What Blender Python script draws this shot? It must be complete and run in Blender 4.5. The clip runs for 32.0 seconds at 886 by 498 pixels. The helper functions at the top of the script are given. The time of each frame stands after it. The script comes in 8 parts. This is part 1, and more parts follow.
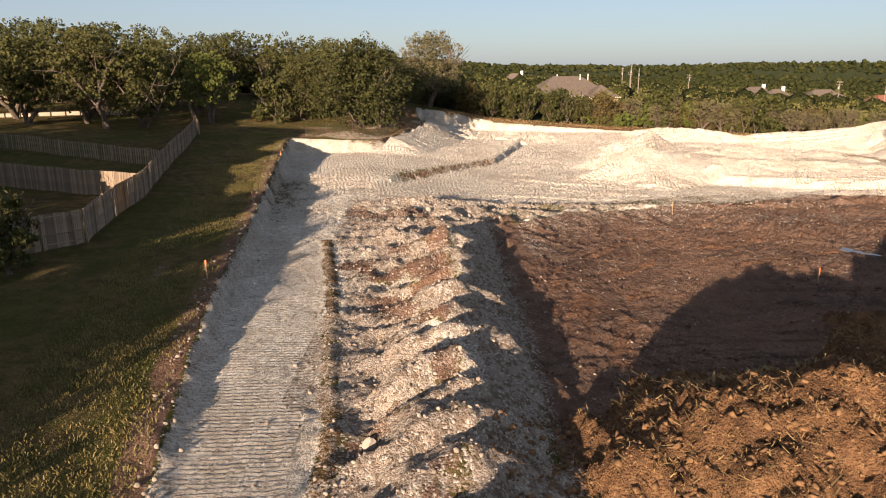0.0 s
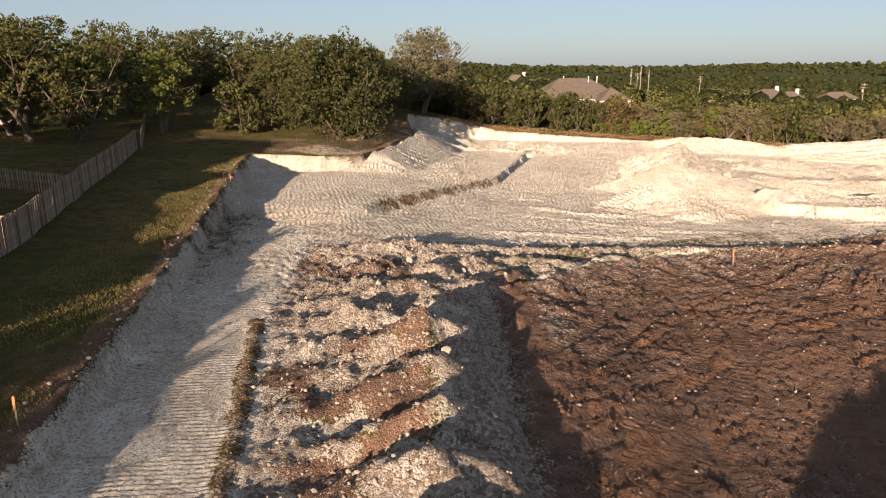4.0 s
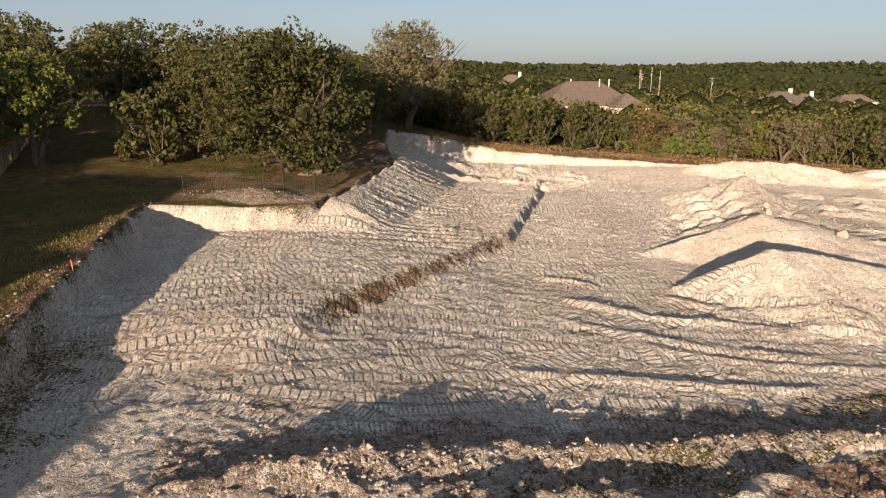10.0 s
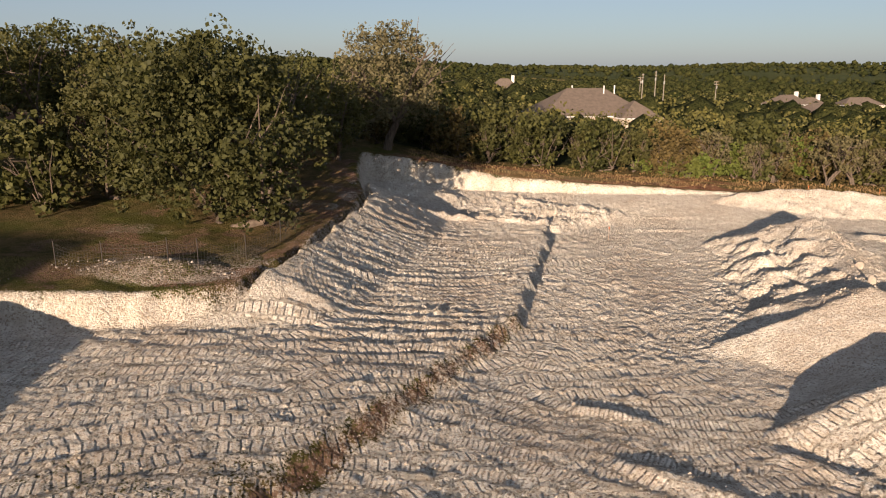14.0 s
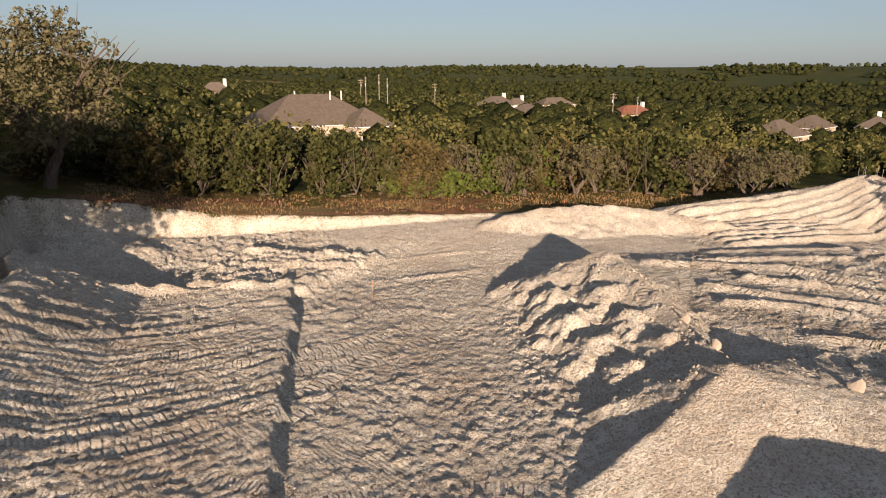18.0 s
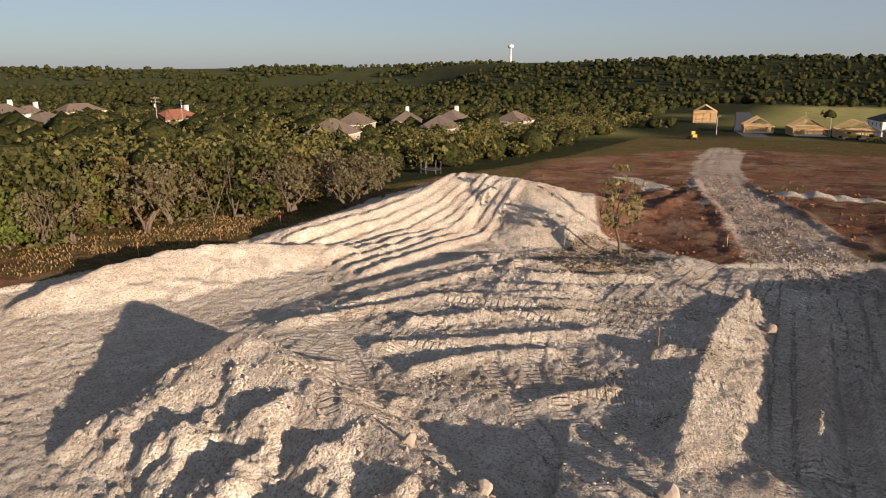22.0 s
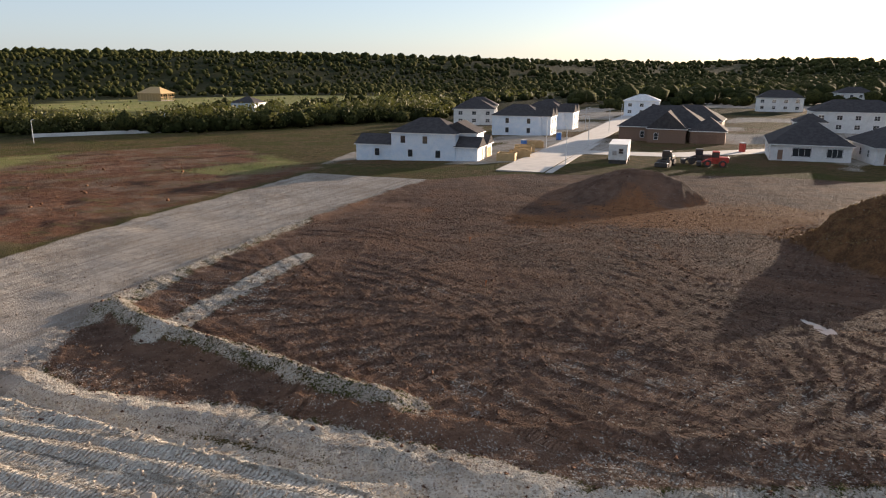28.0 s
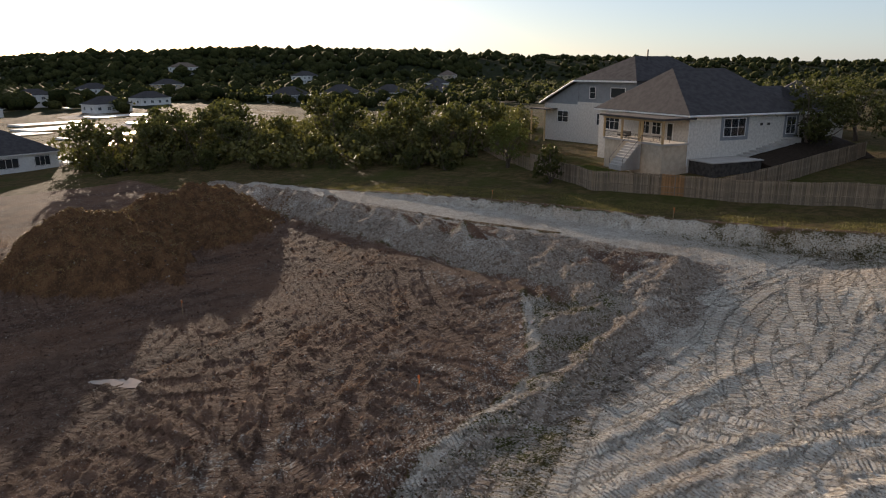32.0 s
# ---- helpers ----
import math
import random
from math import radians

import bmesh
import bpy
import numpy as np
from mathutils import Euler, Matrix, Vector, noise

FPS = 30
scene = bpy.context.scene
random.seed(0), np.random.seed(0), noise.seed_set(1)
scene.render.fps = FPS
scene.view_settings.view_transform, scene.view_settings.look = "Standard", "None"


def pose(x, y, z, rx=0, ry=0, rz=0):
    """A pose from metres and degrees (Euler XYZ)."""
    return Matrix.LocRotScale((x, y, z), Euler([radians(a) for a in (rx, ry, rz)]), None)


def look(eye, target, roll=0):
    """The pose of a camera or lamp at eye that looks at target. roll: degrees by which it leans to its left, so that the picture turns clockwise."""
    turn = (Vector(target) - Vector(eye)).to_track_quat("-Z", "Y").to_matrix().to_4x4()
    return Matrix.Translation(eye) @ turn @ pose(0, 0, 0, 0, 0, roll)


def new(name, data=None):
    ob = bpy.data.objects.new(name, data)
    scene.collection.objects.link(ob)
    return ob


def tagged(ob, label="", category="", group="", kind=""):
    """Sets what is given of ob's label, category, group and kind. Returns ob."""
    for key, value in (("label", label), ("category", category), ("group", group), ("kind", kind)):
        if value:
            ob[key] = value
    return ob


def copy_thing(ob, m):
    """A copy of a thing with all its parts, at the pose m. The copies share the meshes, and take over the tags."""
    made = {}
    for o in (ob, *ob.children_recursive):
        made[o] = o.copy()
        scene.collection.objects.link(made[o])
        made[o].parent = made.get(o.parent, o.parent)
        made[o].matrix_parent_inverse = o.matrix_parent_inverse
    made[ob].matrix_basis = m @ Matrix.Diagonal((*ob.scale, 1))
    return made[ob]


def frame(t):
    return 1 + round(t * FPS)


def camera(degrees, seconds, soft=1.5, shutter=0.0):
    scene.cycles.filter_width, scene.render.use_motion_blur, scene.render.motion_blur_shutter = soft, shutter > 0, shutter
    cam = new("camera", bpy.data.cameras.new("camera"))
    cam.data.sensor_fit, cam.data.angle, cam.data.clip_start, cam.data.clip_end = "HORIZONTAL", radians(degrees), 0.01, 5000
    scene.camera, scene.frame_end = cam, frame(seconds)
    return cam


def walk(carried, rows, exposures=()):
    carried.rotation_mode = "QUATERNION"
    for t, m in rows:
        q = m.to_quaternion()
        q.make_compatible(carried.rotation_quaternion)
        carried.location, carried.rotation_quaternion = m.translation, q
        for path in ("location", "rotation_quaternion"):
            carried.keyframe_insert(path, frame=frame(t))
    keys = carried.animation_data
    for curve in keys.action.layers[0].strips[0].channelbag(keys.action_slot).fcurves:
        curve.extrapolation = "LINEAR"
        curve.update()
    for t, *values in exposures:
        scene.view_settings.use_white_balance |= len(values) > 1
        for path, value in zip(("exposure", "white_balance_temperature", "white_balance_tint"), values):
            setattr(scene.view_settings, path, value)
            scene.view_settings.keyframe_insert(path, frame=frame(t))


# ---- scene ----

# ---- the camera and its flight: seconds, place, bearing, tilt down, lean ----
cam = camera(64.91, 32.0, soft=1.1)
FLIGHT = (
    (0, -0.00, 0.00, 15.00, -0.00, 14.70, -0.21),
    (0.5, 0.09, 2.16, 14.94, -0.06, 14.55, -0.17),
    (1, 0.17, 4.34, 14.92, -0.06, 14.48, -0.19),
    (1.5, 0.27, 6.62, 14.97, -0.10, 14.52, -0.24),
    (2, 0.35, 8.82, 15.05, -0.11, 14.58, -0.26),
    (2.5, 0.46, 11.04, 15.10, -0.09, 14.56, -0.21),
    (3, 0.59, 13.41, 15.11, -0.06, 14.63, -0.19),
    (3.5, 0.82, 15.75, 15.10, -0.04, 14.62, -0.10),
    (5.5, 1.53, 25.62, 15.20, 0.15, 14.85, -0.30),
    (6, 1.56, 28.11, 15.25, 0.25, 14.82, -0.33),
    (6.5, 1.44, 30.59, 15.35, 0.38, 14.90, -0.35),
    (7, 1.37, 33.06, 15.43, 0.51, 14.89, -0.26),
    (7.5, 1.29, 35.45, 15.48, 0.62, 14.89, -0.15),
    (8, 1.22, 37.85, 15.50, 0.71, 14.87, -0.09),
    (8.5, 1.20, 40.34, 15.54, 0.73, 14.86, 0.04),
    (9, 1.21, 42.70, 15.66, 0.75, 14.82, 0.14),
    (9.5, 1.17, 45.11, 15.90, 0.83, 14.88, 0.18),
    (10, 1.21, 47.55, 16.11, 0.86, 14.88, 0.18),
    (10.5, 1.29, 50.03, 16.24, 0.90, 14.87, 0.16),
    (11, 1.39, 52.50, 16.33, 0.92, 14.84, 0.14),
    (11.5, 1.49, 54.95, 16.42, 0.91, 14.81, 0.14),
    (12, 1.61, 57.39, 16.52, 0.91, 14.80, 0.13),
    (12.5, 1.75, 59.74, 16.64, 0.90, 14.77, 0.08),
    (13, 1.93, 62.13, 16.77, 0.87, 14.78, -0.03),
    (13.5, 2.07, 64.52, 16.89, 0.88, 14.77, -0.05),
    (15.5, 2.44, 73.98, 17.44, 8.49, 14.68, -0.05),
    (16, 2.72, 76.31, 17.51, 11.37, 14.66, -0.06),
    (16.5, 3.03, 78.64, 17.52, 14.40, 14.65, -0.03),
    (17, 3.38, 81.06, 17.49, 17.59, 14.64, 0.09),
    (17.5, 4.02, 83.52, 17.46, 20.72, 14.66, 0.16),
    (18, 4.78, 85.89, 17.39, 24.08, 14.63, 0.11),
    (18.5, 5.61, 88.34, 17.28, 27.62, 14.60, 0.00),
    (19, 6.54, 90.68, 17.13, 31.43, 14.65, -0.07),
    (19.5, 7.60, 93.00, 17.04, 35.53, 14.63, -0.16),
    (20, 8.67, 95.21, 17.02, 39.83, 14.61, -0.17),
    (20.5, 9.73, 97.48, 16.98, 44.63, 14.66, -0.11),
    (21, 10.72, 99.52, 16.90, 49.77, 14.59, -0.05),
    (21.5, 12.17, 101.38, 16.84, 54.88, 14.55, -0.08),
    (22, 13.87, 103.28, 16.80, 60.34, 14.51, -0.12),
    (22.5, 15.48, 104.82, 16.81, 65.45, 14.58, -0.13),
    (23, 17.20, 106.28, 16.88, 70.95, 14.63, -0.06),
    (23.5, 19.18, 107.69, 16.99, 76.81, 14.66, -0.15),
    (24, 21.15, 108.95, 17.11, 83.14, 14.64, -0.17),
    (24.5, 23.28, 110.12, 17.25, 91.35, 14.66, -0.05),
    (25, 25.45, 111.01, 17.47, 101.88, 14.66, 0.01),
    (25.5, 27.67, 111.63, 17.73, 111.93, 14.73, -0.07),
    (27.5, 36.99, 111.89, 18.17, 145.85, 14.83, 0.10),
    (28, 39.02, 111.07, 18.15, 154.42, 14.78, 0.15),
    (28.5, 40.96, 109.79, 18.06, 162.89, 14.75, 0.11),
    (29, 42.75, 108.13, 17.93, 171.47, 14.67, 0.10),
    (29.5, 44.12, 106.23, 17.80, 179.91, 14.65, 0.17),
    (30, 45.24, 104.31, 17.71, 188.33, 14.66, 0.17),
    (30.5, 46.22, 102.58, 17.67, 196.89, 14.56, 0.20),
    (31, 46.71, 100.91, 17.65, 205.36, 14.53, 0.06),
    (31.5, 47.07, 99.01, 17.59, 214.60, 14.51, -0.12),
    (32, 47.19, 96.94, 17.50, 223.94, 14.42, -0.25),
)


def aim(x, y, z, bearing, down, lean):
    b, d = radians(bearing), radians(down)
    return look((x, y, z), (x + math.sin(b) * math.cos(d), y + math.cos(b) * math.cos(d), z - math.sin(d)), lean)


EXPOSURES = ((0, 1.2, 6500, 12), (6, 1.1, 6500, 12), (13, 0.92, 6500, 12), (18, 0.82, 6500, 12), (22, 0.85, 6500, 12), (25, 1.4, 6500, 11), (28, 1.55, 6500, 10), (32, 1.3, 6500, 10))
walk(cam, [(t, aim(*row)) for t, *row in FLIGHT], EXPOSURES)

# ---- daylight: low evening sun behind the start of the flight, clear sky ----
SUN_AZ, SUN_EL = 200.5, 9.4
world = bpy.data.worlds.new("evening_sky")
scene.world = world
world.use_nodes = True
wn = world.node_tree
sky = wn.nodes.new("ShaderNodeTexSky")
sky.sky_type = "NISHITA"
sky.sun_disc = False
sky.sun_elevation = radians(SUN_EL)
sky.sun_rotation = radians(SUN_AZ)
sky.air_density, sky.dust_density, sky.ozone_density = 0.8, 0.7, 2.2
wn.nodes["Background"].inputs["Strength"].default_value = 0.051
haze = wn.nodes.new("ShaderNodeMix")
haze.data_type = "RGBA"
haze.inputs[0].default_value = 0.38
haze.inputs[7].default_value = (6.1, 6.5, 7.7, 1)
wn.links.new(sky.outputs[0], haze.inputs[6])
wn.links.new(haze.outputs[2], wn.nodes["Background"].inputs["Color"])
sun_lamp = bpy.data.lights.new("sun", "SUN")
sun_lamp.energy, sun_lamp.angle, sun_lamp.color = 5.0, radians(0.55), (1.0, 0.775, 0.585)
sun = new("sun", sun_lamp)
to_sun = Vector((math.sin(radians(SUN_AZ)) * math.cos(radians(SUN_EL)), math.cos(radians(SUN_AZ)) * math.cos(radians(SUN_EL)), math.sin(radians(SUN_EL))))
sun.matrix_world = look(to_sun * 60, (0, 0, 0))

# ---- materials ----


def node(nt, kind, links=None, **values):
    n = nt.nodes.new("ShaderNode" + kind)
    for key, value in (links or {}).items():
        if hasattr(value, "links"):
            nt.links.new(value, n.inputs[key])
        else:
            n.inputs[key].default_value = value
    if "data_type" in values:
        n.data_type = values["data_type"]
    if "blend_type" in values:
        n.blend_type = values["blend_type"]
    if "operation" in values:
        n.operation = values["operation"]
    if "use_clamp" in values:
        n.use_clamp = values["use_clamp"]
    if "attribute_name" in values:
        n.attribute_name = values["attribute_name"]
    return n


def place_of(nt):
    return node(nt, "NewGeometry").outputs["Position"]


def noise_of(nt, scale, detail=4.0, rough=0.6, vector=None, dist=0.0):
    n = node(nt, "TexNoise", {"Scale": scale, "Detail": detail, "Roughness": rough, "Distortion": dist})
    nt.links.new(vector or place_of(nt), n.inputs["Vector"])
    return n.outputs["Fac"]


def ramp(nt, fac, lo, hi, a=0.0, b=1.0):
    m = node(nt, "MapRange", {0: fac, 1: lo, 2: hi, 3: a, 4: b})
    m.interpolation_type = "SMOOTHSTEP"
    return m.outputs[0]


def calc(nt, op, a, b=0.0, clamp=False):
    return node(nt, "Math", {0: a, 1: b}, operation=op, use_clamp=clamp).outputs[0]


def blend(nt, fac, a, b, mode="MIX"):
    m = node(nt, "Mix", data_type="RGBA", blend_type=mode)
    for slot, value in ((0, fac), (6, a), (7, b)):
        if hasattr(value, "links"):
            nt.links.new(value, m.inputs[slot])
        else:
            m.inputs[slot].default_value = (*value, 1) if slot else value
    return m.outputs[2]


def fresh(name):
    m = bpy.data.materials.new(name)
    m.use_nodes = True
    return m, m.node_tree, m.node_tree.nodes["Principled BSDF"]


def simple(name, base, other=None, scale=3.0, rough=0.7, metal=0.0, bump=0.15, vary=0.0, stretch=None, fine=25.0):
    """A weathered surface: two colours mixed by coarse and fine noise, with relief."""
    m, nt, p = fresh(name)
    other = other or tuple(c * 0.75 for c in base)
    vec = node(nt, "TexCoord").outputs["Object"]
    if stretch:
        vec = node(nt, "Mapping", {"Vector": vec, "Scale": stretch}).outputs[0]
    big, small = noise_of(nt, scale, 5, 0.6, vec), noise_of(nt, scale * fine / 3, 3, 0.6, vec)
    col = blend(nt, ramp(nt, big, 0.35, 0.68), base, other)
    col = blend(nt, ramp(nt, small, 0.4, 0.75, 0.0, 0.35), col, tuple(c * 0.55 for c in base))
    if vary:
        ran = node(nt, "ObjectInfo").outputs["Random"]
        col = blend(nt, 1.0, col, node(nt, "CombineColor", {0: ramp(nt, ran, 0, 1, 1 - vary, 1), 1: ramp(nt, ran, 0, 1, 1 - vary, 1), 2: ramp(nt, ran, 0, 1, 1 - vary, 1)}).outputs[0], "MULTIPLY")
    nt.links.new(col, p.inputs["Base Color"])
    p.inputs["Roughness"].default_value, p.inputs["Metallic"].default_value = rough, metal
    p.inputs["Specular IOR Level"].default_value = 0.05 if rough >= 0.9 else 0.4
    if bump:
        b = node(nt, "Bump", {"Strength": bump, "Distance": 0.03, "Height": small})
        nt.links.new(b.outputs[0], p.inputs["Normal"])
    return m


def ground_material():
    m, nt, p = fresh("earth")
    pos = place_of(nt)
    a = node(nt, "SeparateColor", {0: node(nt, "Attribute", attribute_name="zone_a").outputs["Color"]})
    b = node(nt, "SeparateColor", {0: node(nt, "Attribute", attribute_name="zone_b").outputs["Color"]})
    c = node(nt, "SeparateColor", {0: node(nt, "Attribute", attribute_name="zone_c").outputs["Color"]})
    broad, mid, fine = noise_of(nt, 0.12, 5), noise_of(nt, 0.9, 6, 0.65), noise_of(nt, 7.0, 5, 0.7)
    stones = node(nt, "TexVoronoi", {"Vector": pos, "Scale": 4.5, "Randomness": 1.0})
    pebbles = node(nt, "TexVoronoi", {"Vector": pos, "Scale": 11.0, "Randomness": 1.0})
    tone = node(nt, "SeparateColor", {0: stones.outputs["Color"]}).outputs[0]
    tone2 = node(nt, "SeparateColor", {0: pebbles.outputs["Color"]}).outputs[0]

    def edge(mask, amount=1.0):
        wob = calc(nt, "ADD", calc(nt, "MULTIPLY", calc(nt, "SUBTRACT", mid, 0.5), amount), calc(nt, "MULTIPLY", calc(nt, "SUBTRACT", fine, 0.5), amount * 0.9))
        wob = calc(nt, "ADD", wob, calc(nt, "MULTIPLY", calc(nt, "SUBTRACT", tone2, 0.5), amount * 0.38))
        return ramp(nt, calc(nt, "ADD", mask, wob), 0.38, 0.62)

    # dry meadow and verge
    grass = blend(nt, ramp(nt, mid, 0.35, 0.65), (0.095, 0.078, 0.030), (0.19, 0.13, 0.062))
    grass = blend(nt, ramp(nt, broad, 0.44, 0.64, 0, 0.75), grass, (0.085, 0.092, 0.022))
    grass = blend(nt, ramp(nt, fine, 0.42, 0.75, 0, 0.6), grass, (0.035, 0.042, 0.012))
    # crushed limestone
    white = blend(nt, ramp(nt, mid, 0.36, 0.66), (0.74, 0.69, 0.59), (0.59, 0.525, 0.425))
    white = blend(nt, ramp(nt, broad, 0.46, 0.66, 0, 0.75), white, (0.54, 0.46, 0.365))
    white = blend(nt, ramp(nt, tone, 0.55, 1.0, 0, 0.45), white, (0.80, 0.76, 0.68))
    white = blend(nt, ramp(nt, fine, 0.48, 0.72, 0, 0.6), white, (0.30, 0.23, 0.165))
    white = blend(nt, ramp(nt, tone2, 0.70, 0.9, 0, 0.75), white, (0.34, 0.265, 0.19))
    # dark topsoil with pale stones
    soil = blend(nt, ramp(nt, mid, 0.35, 0.65), (0.150, 0.094, 0.067), (0.225, 0.146, 0.104))
    soil = blend(nt, ramp(nt, broad, 0.42, 0.6, 0, 0.8), soil, (0.255, 0.150, 0.097))
    drag = noise_of(nt, 0.5, 5, 0.65, node(nt, "Mapping", {"Vector": pos, "Scale": (0.12, 1.0, 1.0), "Rotation": (0, 0, 0.5)}).outputs[0], 0.6)
    soil = blend(nt, ramp(nt, drag, 0.5, 0.68, 0, 0.3), soil, (0.31, 0.205, 0.145))
    soil = blend(nt, ramp(nt, drag, 0.48, 0.34, 0, 0.4), soil, (0.075, 0.044, 0.031))
    soil = blend(nt, ramp(nt, fine, 0.5, 0.8, 0, 0.6), soil, (0.07, 0.040, 0.028))
    specks = calc(nt, "MULTIPLY", ramp(nt, pebbles.outputs["Distance"], 0.20, 0.32, 1, 0), ramp(nt, tone2, 0.70, 0.78))
    specks = calc(nt, "MULTIPLY", specks, ramp(nt, noise_of(nt, 0.35, 3), 0.36, 0.55))
    soil = blend(nt, ramp(nt, noise_of(nt, 0.22, 5, 0.65), 0.5, 0.66, 0, 0.4), soil, (0.075, 0.049, 0.037))
    soil = blend(nt, specks, soil, (0.54, 0.49, 0.43))
    # red clay
    red = blend(nt, ramp(nt, mid, 0.35, 0.65), (0.27, 0.130, 0.074), (0.14, 0.070, 0.045))
    red = blend(nt, ramp(nt, fine, 0.5, 0.75, 0, 0.6), red, (0.26, 0.16, 0.085))
    red = blend(nt, ramp(nt, broad, 0.46, 0.62, 0, 0.8), red, (0.25, 0.175, 0.12))
    red = blend(nt, ramp(nt, noise_of(nt, 0.07, 6, 0.7), 0.5, 0.62, 0, 0.8), red, (0.085, 0.047, 0.033))
    streak = noise_of(nt, 0.16, 5, 0.65, node(nt, "Mapping", {"Vector": pos, "Scale": (0.35, 1.0, 1.0), "Rotation": (0, 0, 0.25)}).outputs[0])
    red = blend(nt, ramp(nt, streak, 0.54, 0.68, 0, 0.4), red, (0.38, 0.29, 0.21))
    red = blend(nt, ramp(nt, streak, 0.46, 0.36, 0, 0.6), red, (0.17, 0.15, 0.06))
    # compacted gravel
    grav = blend(nt, ramp(nt, mid, 0.35, 0.65), (0.60, 0.54, 0.46), (0.48, 0.42, 0.35))
    ruts = noise_of(nt, 1.0, 4, 0.6, node(nt, "Mapping", {"Vector": pos, "Scale": (1.3, 0.03, 1.0), "Rotation": (0, 0, -0.39)}).outputs[0])
    grav = blend(nt, ramp(nt, ruts, 0.48, 0.60, 0, 0.6), grav, (0.32, 0.265, 0.21))
    grav = blend(nt, ramp(nt, broad, 0.42, 0.62, 0, 0.6), grav, (0.33, 0.265, 0.20))
    grav = blend(nt, ramp(nt, fine, 0.5, 0.75, 0, 0.5), grav, (0.24, 0.20, 0.16))
    grav = blend(nt, ramp(nt, tone2, 0.6, 1.0, 0, 0.5), grav, (0.55, 0.52, 0.47))
    # tipped earth full of straw and roots
    straw = blend(nt, ramp(nt, mid, 0.35, 0.65), (0.25, 0.135, 0.066), (0.12, 0.066, 0.036))
    straw = blend(nt, ramp(nt, fine, 0.5, 0.72, 0, 0.7), straw, (0.36, 0.23, 0.115))
    straw = blend(nt, ramp(nt, tone2, 0.7, 0.95, 0, 0.6), straw, (0.10, 0.055, 0.032))
    # broken rock
    rub = blend(nt, ramp(nt, tone, 0.2, 0.9), (0.40, 0.33, 0.26), (0.22, 0.165, 0.12))
    rub = blend(nt, ramp(nt, tone2, 0.75, 0.95), rub, (0.54, 0.49, 0.42))
    # closed woodland seen from afar, shade between crowns painted dark, and mown fields between
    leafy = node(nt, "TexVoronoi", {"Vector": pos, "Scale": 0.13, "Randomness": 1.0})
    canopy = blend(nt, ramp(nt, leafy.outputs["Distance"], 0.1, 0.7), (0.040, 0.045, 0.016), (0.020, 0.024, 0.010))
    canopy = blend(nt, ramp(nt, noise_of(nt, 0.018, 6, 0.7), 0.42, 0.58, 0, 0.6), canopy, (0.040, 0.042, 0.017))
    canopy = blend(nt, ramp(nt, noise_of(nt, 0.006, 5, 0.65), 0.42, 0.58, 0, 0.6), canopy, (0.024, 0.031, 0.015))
    meadow = blend(nt, ramp(nt, broad, 0.35, 0.65), (0.28, 0.29, 0.09), (0.38, 0.33, 0.14))
    canopy = blend(nt, c.outputs[1], canopy, meadow)
    marks = node(nt, "SeparateColor", {0: node(nt, "Attribute", attribute_name="cleats").outputs["Color"]})
    ochre = blend(nt, ramp(nt, mid, 0.35, 0.65), (0.42, 0.205, 0.095), (0.27, 0.13, 0.065))
    col = grass
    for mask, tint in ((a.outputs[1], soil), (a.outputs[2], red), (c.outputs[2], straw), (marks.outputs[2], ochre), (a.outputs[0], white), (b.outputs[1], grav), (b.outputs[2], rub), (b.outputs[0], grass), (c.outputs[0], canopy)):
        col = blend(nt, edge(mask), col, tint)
    nt.links.new(col, p.inputs["Base Color"])
    p.inputs["Roughness"].default_value, p.inputs["Diffuse Roughness"].default_value = 0.93, 1.0
    p.inputs["Specular IOR Level"].default_value = 0.03
    rise = calc(nt, "ADD", calc(nt, "MULTIPLY", fine, 0.8), calc(nt, "MULTIPLY", stones.outputs["Distance"], -0.5))
    rise = calc(nt, "ADD", rise, calc(nt, "MULTIPLY", pebbles.outputs["Distance"], -0.45))
    rise = calc(nt, "ADD", rise, calc(nt, "MULTIPLY", noise_of(nt, 26.0, 3, 0.7), 0.45))
    coarse = node(nt, "Attribute", attribute_name="zone_a").outputs["Alpha"]
    bump = node(nt, "Bump", {"Strength": ramp(nt, coarse, 0.0, 1.0, 0.9, 1.0), "Distance": 0.25, "Height": calc(nt, "MULTIPLY", rise, ramp(nt, marks.outputs[0], 0.1, 1.0, 1.0, 0.55))})
    bars = calc(nt, "PINGPONG", calc(nt, "ADD", marks.outputs[1], calc(nt, "MULTIPLY", calc(nt, "SUBTRACT", mid, 0.5), 0.5)), 0.5)
    bars = calc(nt, "MULTIPLY", ramp(nt, bars, 0.14, 0.36), calc(nt, "MULTIPLY", marks.outputs[0], ramp(nt, noise_of(nt, 0.45, 3), 0.34, 0.5, 0.3, 1.0)))
    ladder = node(nt, "Bump", {"Strength": 1.0, "Distance": 0.24, "Height": bars, "Normal": bump.outputs[0]})
    nt.links.new(ladder.outputs[0], p.inputs["Normal"])
    return m


